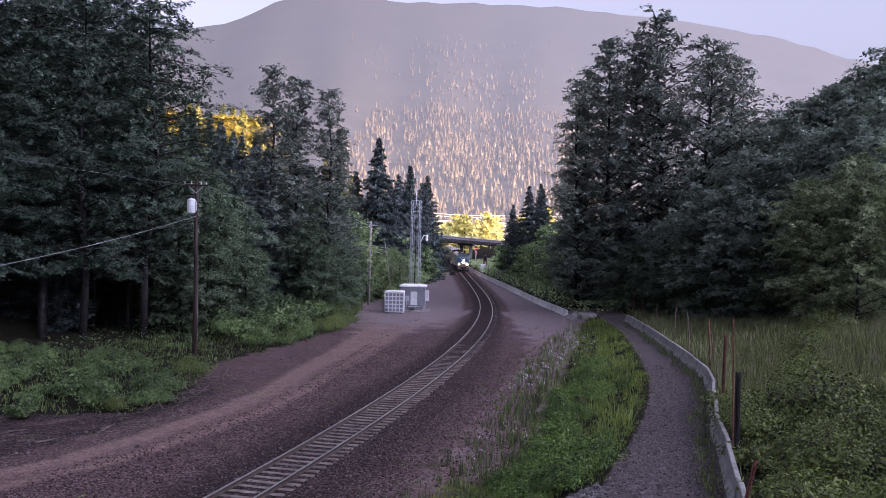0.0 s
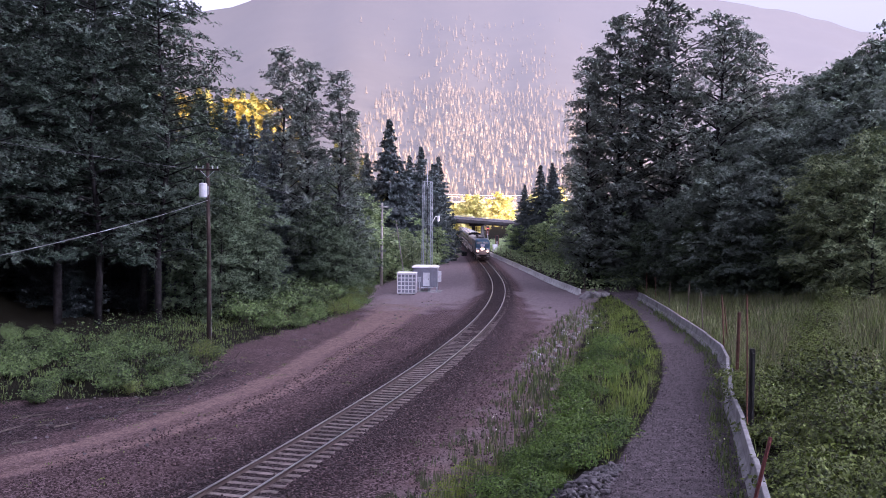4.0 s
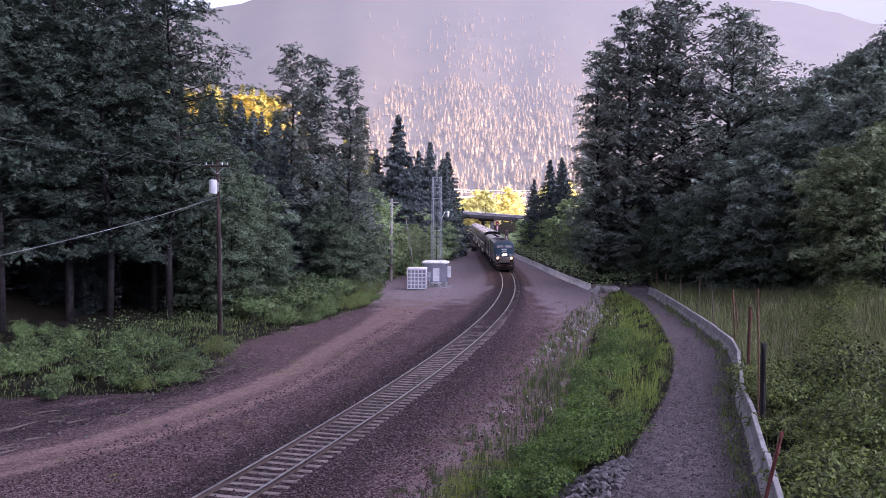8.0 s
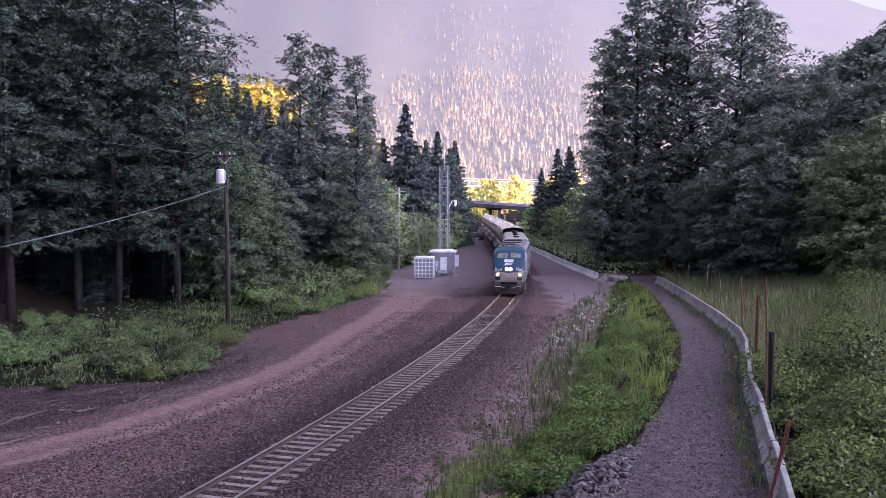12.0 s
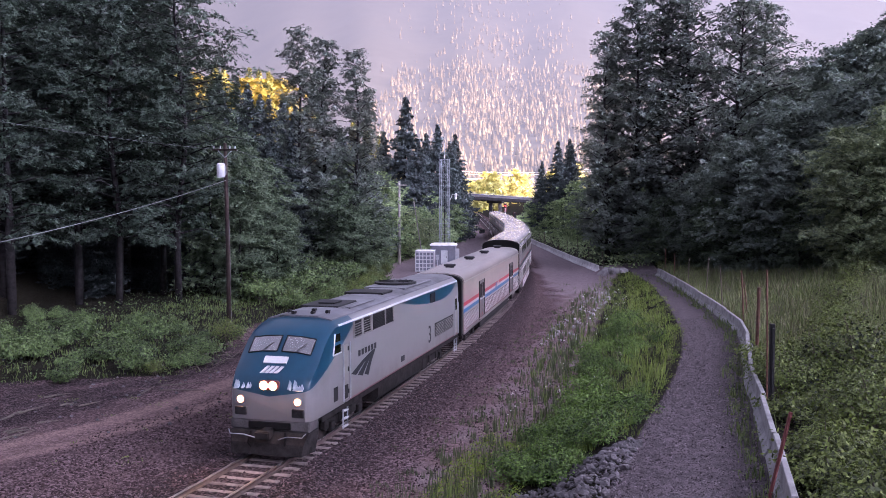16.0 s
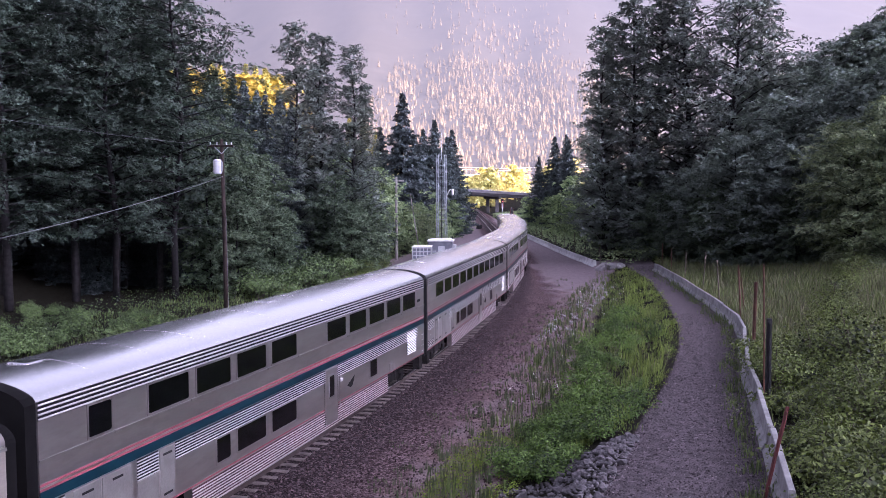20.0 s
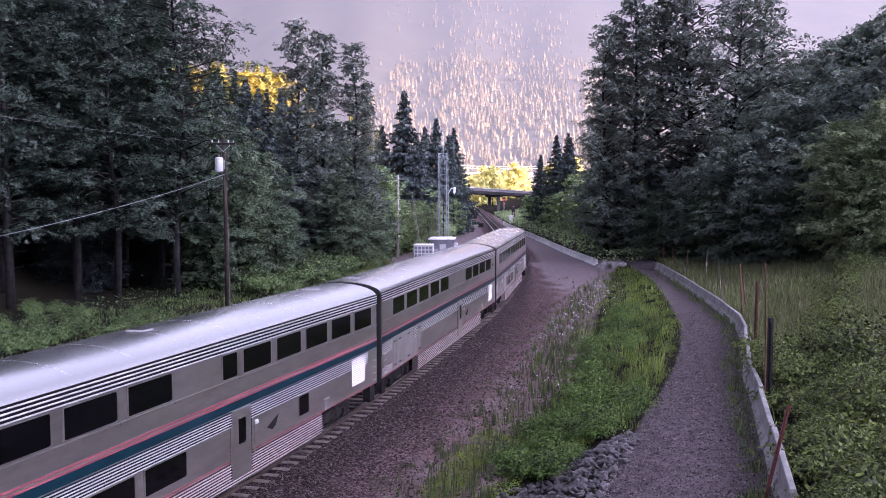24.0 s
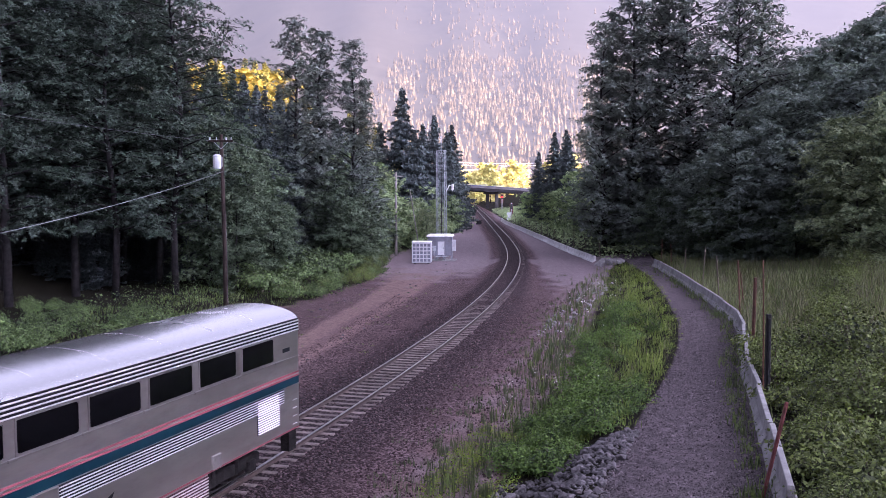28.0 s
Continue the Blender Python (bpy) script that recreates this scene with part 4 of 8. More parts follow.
for k in range(13):
    yy = 108 + k * 8.5
    fence_post(float(BARRIER_FAR(yy)) + 0.75, yy, rp.uniform(2.0, 3.2), 0.05, (rp.uniform(-3, 3), rp.uniform(-6, 6)), STAKE_WOOD, "thin weathered wooden stake behind the barrier", False)
utility_pole()
second_pole()
radio_tower()
white_container()
equipment_hut()
road_bridge()
signal_mast(20.0, 296.0, 6.0, 1, "railway signal mast showing red")
signal_mast(18.7, 240.0, 4.2, 9, "unlit railway signal mast")
small_cabinet("trackside_box", 9.0, 214.0, 1.3, 0.9, 1.0, DARK_PAINT, "low dark trackside box")
small_cabinet("relay_cabinet", 17.6, 232.0, 1.2, 0.9, 1.9, PALE_GREY_PAINT, "grey relay cabinet beside the track")
cable("service_cable", (-14.95, 62.6, 9.65), (-21.5, 34.0, 5.9), 0.35, 0.022, "grey service cable hung from the pole")
cable("overhead_wire", (-15.6, 62.6, 11.75), (-44.0, 52.0, 16.4), 0.5, 0.012, "thin overhead wire hung from the crossarm")
cable("overhead_wire", (-14.3, 62.6, 11.75), (-5.8, 119.2, 10.0), 0.9, 0.010, "thin overhead wire between poles")
# white instead of cable grey, to show sunlight on the wires
for x0, z0, x1, z1, s in ((-20, 26.5, 110, 27.0, 3.6), (-20, 25.3, 110, 25.5, 3.8), (-20, 22.0, 110, 22.5, 3.4), (-20, 20.6, 110, 21.0, 2.6)):
    cable("power_line", (x0, 600, z0), (x1, 604, z1), s, 0.13, "sunlit power line across the valley", WHITE_PAINT)
for x_, y_, h_ in ((47.0, 600, 24.0), (-20, 600, 27.5), (110, 604, 27.5)):
    ob = part("power_pole", Mesh().tube([(0, 0, -1), (0, 0, h_)], [0.3, 0.2], 8).box(-2.5, 2.5, -0.15, 0.15, h_ - 1.6, h_ - 1.3), GREY_POLE)
    tagged(ob, "tall wooden power pole across the valley", "pole")
    ob.location = (x_, y_, gz(x_, y_))

# ---------------------------------------------------------------- trees
def leaves(centres, size, rng, stretch=1.7, flat=0.0, sag=0.0, tri=False):
    """Pointed leaves at the centres: arrays of vertices and faces. flat: 0 any way, 1 level."""
    n = len(centres)
    nrm = rng.normal(size=(n, 3))
    nrm[:, 2] = np.abs(nrm[:, 2]) + flat * 2.0
    return laid(centres, nrm, size, rng, stretch, sag, tri)


def laid(centres, nrm, size, rng, stretch=1.7, sag=0.3, tri=True):
    """Pointed leaves that face along nrm, with their tips hanging by sag."""
    n = len(centres)
    nrm = nrm / (np.linalg.norm(nrm, axis=1)[:, None] + 1e-9)
    t = rng.normal(size=(n, 3))
    t[:, 2] -= sag
    t -= nrm * np.sum(t * nrm, axis=1)[:, None]
    t /= np.linalg.norm(t, axis=1)[:, None] + 1e-9
    b = np.cross(nrm, t)
    s = (size * rng.uniform(0.6, 1.35, n))[:, None]
    if tri:
        v = np.stack((centres - t * s * stretch * 0.5, centres + t * s * stretch * 0.3 + b * s * 0.5, centres + t * s * stretch * 0.3 - b * s * 0.5), 1)
        return v.reshape(-1, 3), np.arange(n * 3).reshape(n, 3)
    v = np.stack((centres - t * s * stretch / 2, centres + b * s * 0.5 - t * s * 0.1, centres + t * s * stretch / 2, centres - b * s * 0.5 - t * s * 0.1), 1)
    return v.reshape(-1, 3), np.arange(n * 4).reshape(n, 4)


def lobed(centres, nrm, size, rng):
    """Broad leaves with three points, folded a little along the middle rib."""
    n = len(centres)
    nrm = nrm / (np.linalg.norm(nrm, axis=1)[:, None] + 1e-9)
    t = rng.normal(size=(n, 3))
    t[:, 2] -= 0.5
    t -= nrm * np.sum(t * nrm, axis=1)[:, None]
    t /= np.linalg.norm(t, axis=1)[:, None] + 1e-9
    b = np.cross(nrm, t)
    s = (size * rng.uniform(0.55, 1.3, n))[:, None]
    shape = ((-0.45, 0.0, 0.0), (-0.25, 0.46, 0.10), (0.12, 0.52, 0.12), (0.18, 0.28, 0.05), (0.62, 0.0, -0.06), (0.18, -0.28, 0.05), (0.12, -0.52, 0.12), (-0.25, -0.46, 0.10))
    v = np.stack([centres + t * s * a + b * s * w + nrm * s * k for a, w, k in shape], 1)
    f = np.array([(0, 1, 2, 3), (0, 3, 4, 5), (0, 5, 6, 7)])
    return v.reshape(-1, 3), (f[None] + (np.arange(n) * 8)[:, None, None]).reshape(-1, 4)


def spray(base, way, length, n, rng, width=0.34, droop=0.28):
    """Leaf places and facings on flat sprays that grow from base along way: n leaves on each."""
    k = len(base)
    u = rng.uniform(0.05, 1.0, (k, n))
    way = way / (np.linalg.norm(way, axis=1)[:, None] + 1e-9)
    lat = np.cross(way, np.array([0.0, 0.0, 1.0]))
    lat /= np.linalg.norm(lat, axis=1)[:, None] + 1e-9
    up = np.cross(lat, way)
    L = (length * rng.uniform(0.65, 1.35, k))[:, None]
    w = rng.normal(0, 1, (k, n)) * width * L * (1.05 - 0.75 * u)
    tilt = rng.normal(0, 0.35, (k, 1))
    p = base[:, None] + way[:, None] * (u * L)[..., None] + lat[:, None] * w[..., None]
    p[..., 2] += -droop * L * u ** 2 + tilt * w + rng.normal(0, 0.05, (k, n)) * L - 0.18 * np.abs(w)
    face = up[:, None] * 1.0 + way[:, None] * (0.15 + 0.55 * u)[..., None] - lat[:, None] * tilt[..., None] + rng.normal(0, 0.42, (k, n, 3))
    return p.reshape(-1, 3), face.reshape(-1, 3)


def limbs(m, h, rng, count, low, spread, rise, trunk_r, cone):
    """Trunk and limbs into m; gives the limbs as (start, middle, end). cone: 0 a rounded crown, 1 a pointed one."""
    bend = rng.normal(0, 0.02 * h, (4, 2))
    pts = [(0, 0, -0.4)] + [(bend[i][0] * (i + 1) / 4, bend[i][1] * (i + 1) / 4, h * f) for i, f in enumerate((0.2, 0.45, 0.7, 0.97))]
    m.tube(pts, [trunk_r, trunk_r * 0.85, trunk_r * 0.6, trunk_r * 0.36, trunk_r * 0.06], 9)
    out = []
    for k in range(count):
        f = low + (0.97 - low) * (k + rng.rand()) / count
        a = k * 2.4 + rng.normal(0, 0.4)
        i = min(3, int(np.searchsorted([0.2, 0.45, 0.7, 0.97], f)))
        p0, p1 = np.array(pts[i]), np.array(pts[i + 1])
        z0, z1 = p0[2] / h, p1[2] / h
        base = p0 + (p1 - p0) * np.clip((f - z0) / max(0.01, z1 - z0), 0, 1)
        g = (f - low) / (1 - low)
        dome = (0.45 + 1.0 * math.sin(math.pi * min(1, 0.12 + g * 0.80)) ** 0.8) * (1 - max(0, g - 0.7) * 2.3)
        point = 1.35 - 1.15 * g ** 0.9
        width = spread * (dome * (1 - cone) + point * cone) * rng.uniform(0.62, 1.15)
        end = base + np.array([math.cos(a) * width, math.sin(a) * width, rise * width * rng.uniform(0.3, 1.2)])
        mid = (base + end) / 2 + np.array([0, 0, 0.10 * width])
        rr = trunk_r * 0.34 * (1 - 0.6 * f)
        m.tube([base, mid, end], [rr, rr * 0.6, rr * 0.15], 5, False)
        out.append((base, mid, end))
    return out


def broad_tree(seed, h, spread, count, per, leaf, material, low=0.12, rise=0.45, trunk_r=0.3, tuft=1.0, name="broadleaf_tree", cone=0.0, twigs=2.6):
    """A tapered trunk with limbs; on the limbs hang leafy sprays with gaps between, and a thicket of larger leaves fills the inside."""
    rng = np.random.RandomState(seed)
    m = Mesh()
    bases, ways, inner = [], [], []
    for base, mid, end in limbs(m, h, rng, count, low, spread, rise, trunk_r, cone):
        L = np.linalg.norm(end - base)
        n = max(5, int(3 + L * twigs))
        u = rng.uniform(0.25, 1.02, n)[:, None]
        p = (1 - u) ** 2 * base + 2 * u * (1 - u) * mid + u * u * end
        out = (end - base) * np.array([1, 1, 0.3]) / max(0.3, L)
        w = out + rng.normal(0, 0.62, (n, 3)) * np.array([1, 1, 0.45])
        bases.append(p + rng.normal(0, 0.10 * L, (n, 3)) * np.array([1, 1, 0.5]))
        ways.append(w)
        u = rng.uniform(0.05, 0.72, (int(4 + L * 1.6), 1))
        inner.append(base + (end - base) * u + rng.normal(0, 0.22, (len(u), 3)) * (0.5 + 0.25 * L))
    c, face = spray(np.concatenate(bases), np.concatenate(ways), tuft, per, rng)
    keep = c[:, 2] > 0.2
    v, f = laid(c[keep], face[keep], leaf, rng, 1.6, 0.4)
    ci = np.concatenate(inner)
    ci = ci[ci[:, 2] > 0.3]
    v2, f2 = leaves(ci, leaf * 2.6, rng, 1.4, 0.2, 0.4, True)
    ob = thing(name, "", "tree")
    part("trunk", m, BARK, ob, smooth=True, fix=False)
    raw("crown", np.concatenate((v, v2)), np.concatenate((f, f2 + len(v))), material, ob)
    return ob


def fir_tree(seed, h, r, tiers, per, needle, material, name="fir_tree"):
    """A straight trunk with whorls of boughs, each a flat spray that droops and lifts its tip."""
    rng = np.random.RandomState(seed)
    m = Mesh()
    m.tube([(0, 0, -0.4), (0.05, 0, h * 0.5), (0, 0, h)], [h * 0.014, h * 0.008, 0.02], 8)
    cs, fs = [], []
    for k in range(tiers):
        g = (k + rng.rand() * 0.6) / tiers
        z = h * (0.05 + 0.945 * g)
        R = r * (1 - g) ** 0.95 * rng.uniform(0.72, 1.15) * min(1, 0.55 + g * 2.5) + 0.08
        nb = int(5 + 4 * (1 - g))
        for b in range(nb):
            a = b * 6.283 / nb + rng.normal(0, 0.3)
            Rb = R * rng.uniform(0.6, 1.18)
            n = max(4, int(per * (Rb / r + 0.10)))
            u = rng.uniform(0.05, 1.0, n) ** 0.7
            side = rng.normal(0, 0.20 * Rb + 0.04, n) * (1.08 - u)
            drop = -0.52 * Rb * u + 0.24 * Rb * u ** 3 - 0.30 * np.abs(side) + rng.normal(0, 0.10) * Rb
            ca, sa = math.cos(a), math.sin(a)
            cs.append(np.stack((ca * Rb * u - sa * side, sa * Rb * u + ca * side, z + drop + rng.normal(0, 0.04, n)), -1))
            fs.append(np.array([ca * 0.8, sa * 0.8, 0.9]) + rng.normal(0, 0.75, (n, 3)))
        if k % 3 == 0 and g < 0.8:
            m.tube([(0, 0, z), (math.cos(k) * R * 0.8, math.sin(k) * R * 0.8, z - 0.2 * R)], [0.05, 0.01], 4, False)
    v, f = laid(np.concatenate(cs), np.concatenate(fs), needle, rng, 2.0, 0.3)
    ob = thing(name, "", "tree")
    part("trunk", m, BARK, ob, smooth=True, fix=False)
    raw("crown", v, f, material, ob)
    return ob


def bush(seed, h, r, n, leaf, material, name="shrub", stems=14, broad=True):
    """Arching stems that carry leaves in level layers, thicker towards the tips."""
    rng = np.random.RandomState(seed)
    m = Mesh()
    cs, fs = [], []
    for k in range(stems):
        a, w = k * 2.4 + rng.normal(0, 0.3), r * rng.uniform(0.1, 1.0) ** 0.7
        tip = np.array([math.cos(a) * w, math.sin(a) * w, h * rng.uniform(0.5, 1.05) * (1 - 0.40 * (w / r) ** 2)])
        mid = tip * np.array([0.35, 0.35, 0.70])
        root = np.array([math.cos(a) * 0.12, math.sin(a) * 0.12, -0.2])
        m.tube([root, mid, tip], [0.022, 0.016, 0.005], 4, False)
        nn = max(6, n // stems)
        u = rng.uniform(0.30, 1.03, nn)[:, None] ** 0.7
        p = (1 - u) ** 2 * root + 2 * u * (1 - u) * mid + u * u * tip
        off = rng.normal(0, 1, (nn, 3)) * np.array([1, 1, 0.30]) * (0.10 + 0.16 * r)
        cs.append(p + off)
        fs.append(np.array([math.cos(a) * 0.35, math.sin(a) * 0.35, 1.0]) + off * 1.2 + rng.normal(0, 0.55, (nn, 3)))
    c = np.concatenate(cs)
    c[:, 2] = np.maximum(c[:, 2], 0.06)
    v, f = lobed(c, np.concatenate(fs), leaf, rng) if broad else laid(c, np.concatenate(fs), leaf, rng, 1.9, 0.5, False)
    ob = thing(name, "", "shrub")
    part("stem", m, DEAD_WOOD, ob, fix=False)
    raw("foliage", v, f, material, ob)
    return ob


PLACED = {}


def plant(kind, make, x, y, scale, turn, label, group, z=None, tall=1.0):
    """The first of a kind is built; the rest are copies of it."""
    base = gz(x, y) if z is None else z
    m = pose(x, y, base - 0.05, 0, 0, turn) @ Matrix.Diagonal((scale, scale, scale * tall, 1))
    if kind not in PLACED:
        PLACED[kind] = make()
        PLACED[kind].matrix_basis = m
        ob = PLACED[kind]
    else:
        ob = PLACED[kind]
        keep = ob.scale.copy()
        ob.scale = (1, 1, 1)
        new_ob = copy_thing(ob, m)
        ob.scale = keep
        ob = new_ob
    tagged(ob, label, group=group)
    return ob


KINDS = {
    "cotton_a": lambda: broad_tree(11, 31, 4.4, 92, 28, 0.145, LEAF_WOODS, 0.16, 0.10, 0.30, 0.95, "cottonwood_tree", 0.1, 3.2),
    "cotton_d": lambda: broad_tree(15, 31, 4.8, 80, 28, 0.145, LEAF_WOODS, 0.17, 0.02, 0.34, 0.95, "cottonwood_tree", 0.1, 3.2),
    "cotton_b": lambda: broad_tree(12, 28, 3.9, 92, 26, 0.17, LEAF_BLUE, 0.05, 0.62, 0.34, 1.0, "cottonwood_tree", 0.92, 2.9),
    "cotton_c": lambda: broad_tree(13, 36, 5.8, 96, 24, 0.22, LEAF_BLUE, 0.10, 0.55, 0.55, 1.2, "cottonwood_tree", 0.4, 1.9),
    "alder_a": lambda: broad_tree(21, 18, 3.9, 58, 30, 0.19, LEAF_BROAD, 0.03, 0.20, 0.22, 1.15, "alder_tree", 0.15),
    "alder_b": lambda: broad_tree(22, 16, 4.6, 54, 30, 0.19, LEAF_BROAD, 0.02, 0.25, 0.22, 1.15, "alder_tree", 0.3),
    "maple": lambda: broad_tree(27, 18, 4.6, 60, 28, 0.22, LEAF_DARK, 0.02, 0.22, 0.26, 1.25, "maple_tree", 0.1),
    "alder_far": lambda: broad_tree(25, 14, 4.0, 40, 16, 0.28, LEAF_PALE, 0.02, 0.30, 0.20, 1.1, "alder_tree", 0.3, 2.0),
    "alder_c": lambda: broad_tree(23, 11, 2.8, 56, 30, 0.12, LEAF_YOUNG, 0.02, 0.45, 0.14, 0.75, "alder_tree", 0.2, 3.2),
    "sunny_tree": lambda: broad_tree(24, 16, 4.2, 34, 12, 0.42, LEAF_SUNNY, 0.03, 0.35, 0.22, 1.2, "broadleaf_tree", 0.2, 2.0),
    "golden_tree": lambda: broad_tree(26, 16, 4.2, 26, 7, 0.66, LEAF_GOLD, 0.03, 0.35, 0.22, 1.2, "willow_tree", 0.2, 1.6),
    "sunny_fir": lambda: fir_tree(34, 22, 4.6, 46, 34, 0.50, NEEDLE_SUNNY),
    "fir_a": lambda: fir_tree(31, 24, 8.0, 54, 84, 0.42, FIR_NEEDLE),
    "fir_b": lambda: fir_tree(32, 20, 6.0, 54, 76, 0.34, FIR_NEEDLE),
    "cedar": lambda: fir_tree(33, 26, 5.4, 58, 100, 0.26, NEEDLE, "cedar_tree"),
    "bush_a": lambda: bush(41, 1.7, 1.2, 3000, 0.062, LEAF_FRESH, stems=18),
    "bush_b": lambda: bush(42, 2.2, 1.5, 2000, 0.155, LEAF_EDGE),
    "bush_c": lambda: bush(43, 1.0, 0.9, 1500, 0.065, LEAF_FRESH, broad=False),
    "bush_f": lambda: bush(46, 1.2, 0.9, 1700, 0.058, LEAF_DITCH, broad=False),
    "bush_t": lambda: bush(47, 1.8, 1.3, 3000, 0.070, LEAF_BRAMBLE, stems=22),
    "bush_e": lambda: bush(45, 3.0, 2.0, 2400, 0.17, LEAF_EDGE),
    "bush_d": lambda: bush(44, 3.4, 2.0, 1500, 0.24, LEAF_PALE),
}
FULL = {"cotton_a": 31, "cotton_d": 31, "cotton_b": 28, "cotton_c": 36, "alder_a": 18, "alder_b": 16, "alder_c": 11, "alder_far": 14, "maple": 18, "sunny_tree": 16, "sunny_fir": 22, "golden_tree": 16, "fir_a": 24, "fir_b": 20, "cedar": 26,
        "bush_a": 1.7, "bush_b": 2.2, "bush_c": 1.0, "bush_d": 3.4, "bush_e": 3.0, "bush_f": 1.2, "bush_t": 1.8}


def grow(kind, rows, label, group):
    rng = random.Random(len(rows) * 7 + len(kind))
    for x, y, h in rows:
        # past this distance alders take the copy with the lightened leaf
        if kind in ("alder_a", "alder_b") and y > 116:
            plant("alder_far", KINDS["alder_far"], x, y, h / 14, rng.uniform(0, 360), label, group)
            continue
        plant(kind, KINDS[kind], x, y, h / FULL[kind], rng.uniform(0, 360), label, group)


# woods on the left
LEFT = "trees on the left of the railway"
grow("cotton_a", [(-21.4, 73, 30.5), (-25.5, 71, 31), (-24.5, 79, 30), (-28, 80, 32)], "tall dark cottonwood at the edge of the woods", LEFT)
grow("cotton_d", [(-29, 72, 32), (-34, 70, 33), (-39, 73, 33), (-32, 80, 33), (-37, 82, 33), (-44, 78, 34), (-31.5, 66, 31), (-37, 65, 32), (-43, 67, 32), (-49, 74, 33)], "tall dark cottonwood standing deep in the woods", LEFT)
grow("cedar", [(-25.5, 82, 13), (-29.5, 78, 15), (-33.5, 79, 17), (-37.5, 77, 16), (-41, 80, 18), (-45, 75, 17), (-49, 78, 18), (-31.5, 83, 16), (-35.8, 84, 18), (-53, 72, 18), (-44, 70, 15), (-48, 69, 16), (-40.5, 71, 13), (-52, 67, 17), (-36, 72.5, 12)], "dark young cedar with boughs down to the ground", LEFT)
grow("cedar", [(-26, 86, 25), (-18.5, 97, 19.5), (-37, 90, 30), (-27, 97, 23), (-23, 106, 20), (-31, 88, 27), (-21.2, 94, 21), (-16.8, 101, 17), (-24.5, 100, 22)], "dark drooping cedar in the woods", LEFT)
grow("cedar", [(-36 - (k % 6) * 6.5 - (k // 6) * 3, 88 + (k // 6) * 9 + (k % 3) * 3, 24 + (k * 5) % 7) for k in range(18)] + [(-33, 84, 22), (-41, 86, 24), (-48, 84, 25), (-55, 80, 26), (-60, 72, 27)] + [(-24 - k * 2.3, 84 + (k * 5) % 9, 9 + (k * 3) % 5) for k in range(15)], "dark drooping cedar deep in the woods", LEFT)
grow("cotton_b", [(-16.6, 104, 28.3), (-13.4, 106, 27.6), (-10.6, 107, 26.5), (-15, 109, 24), (-9.0, 110, 21)], "slender cottonwood rising above the shrubs", LEFT)
grow("alder_a", [(-19.2, 84, 15.0), (-17.0, 85, 12.5), (-22, 88, 17), (-9.8, 118, 13), (-8, 131, 11), (-13, 124, 15), (-11.5, 100, 11), (-18.5, 114, 14), (-17.2, 80, 12), (-20, 79, 14.5)], "leafy alder at the edge of the woods", LEFT)
grow("alder_b", [(-14.8, 81, 8.0), (-6.5, 126, 7), (-3.5, 141, 7.5), (-1.0, 152, 7), (2.2, 172, 7.5), (4.6, 196, 7.5), (-9, 142, 11), (-3, 165, 10), (-9.6, 98, 8), (-8.4, 104, 8.5), (-17, 76, 9)], "spreading alder with foliage down to the ground", LEFT)
grow("fir_a", [(-6.6, 158, 26), (-1.2, 178, 23), (-10.5, 160, 20), (1.2, 183, 20), (-5.2, 186, 20), (-17, 150, 20), (-3.4, 176, 21), (2.4, 192, 22)], "dark pointed fir beside the railway", "firs beside the railway")
grow("alder_c", [(5.5, 230, 7), (4.0, 215, 8), (3, 250, 8), (-2.0, 130, 6), (3.5, 260, 11), (-4.5, 136, 7)], "pale young alder beside the railway", LEFT)
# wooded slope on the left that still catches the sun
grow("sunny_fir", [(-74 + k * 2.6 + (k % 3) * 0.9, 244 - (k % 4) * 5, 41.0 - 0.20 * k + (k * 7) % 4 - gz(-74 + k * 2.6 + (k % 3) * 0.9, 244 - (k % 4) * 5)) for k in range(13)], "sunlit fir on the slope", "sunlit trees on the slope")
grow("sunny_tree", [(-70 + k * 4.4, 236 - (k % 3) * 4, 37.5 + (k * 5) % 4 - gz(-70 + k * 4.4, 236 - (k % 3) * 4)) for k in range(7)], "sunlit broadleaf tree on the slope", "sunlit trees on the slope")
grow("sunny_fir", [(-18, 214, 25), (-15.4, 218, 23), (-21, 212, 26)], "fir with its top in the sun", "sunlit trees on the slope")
grow("fir_b", [(x, y, top - gz(x, y)) for x, y, top in ((-36.5, 128, 26.5), (-33.2, 132, 25.5), (-30.6, 126, 24.0), (-27.8, 130, 24.5), (-25.2, 126, 22.6), (-22.8, 130, 23.0), (-20.6, 127, 21.0), (-34.0, 119, 22.5), (-31.0, 117, 21.0), (-28.4, 118, 21.0), (-25.6, 116, 19.6), (-23.0, 118, 19.2), (-20.4, 117, 18.0), (-18.0, 119, 17.0))], "dark fir standing before the sunlit slope", "firs beside the railway")
# woods on the right
RIGHT = "trees on the right of the railway"
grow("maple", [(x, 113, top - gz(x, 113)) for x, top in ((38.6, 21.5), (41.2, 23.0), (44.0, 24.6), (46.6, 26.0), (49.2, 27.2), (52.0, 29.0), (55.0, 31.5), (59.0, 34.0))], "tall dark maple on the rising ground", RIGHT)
grow("cotton_c", [(31, 114, 37), (35.0, 110, 34), (27.2, 116, 34), (38.6, 113, 31)], "huge old cottonwood towering over the path", RIGHT)
grow("cotton_b", [(20.4, 113, 29.5), (23.6, 113, 34.5), (22.0, 116, 31)], "upright old cottonwood beside the path", RIGHT)
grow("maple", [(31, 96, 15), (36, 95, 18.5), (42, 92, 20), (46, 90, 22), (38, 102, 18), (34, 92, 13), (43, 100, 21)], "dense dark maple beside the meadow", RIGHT)
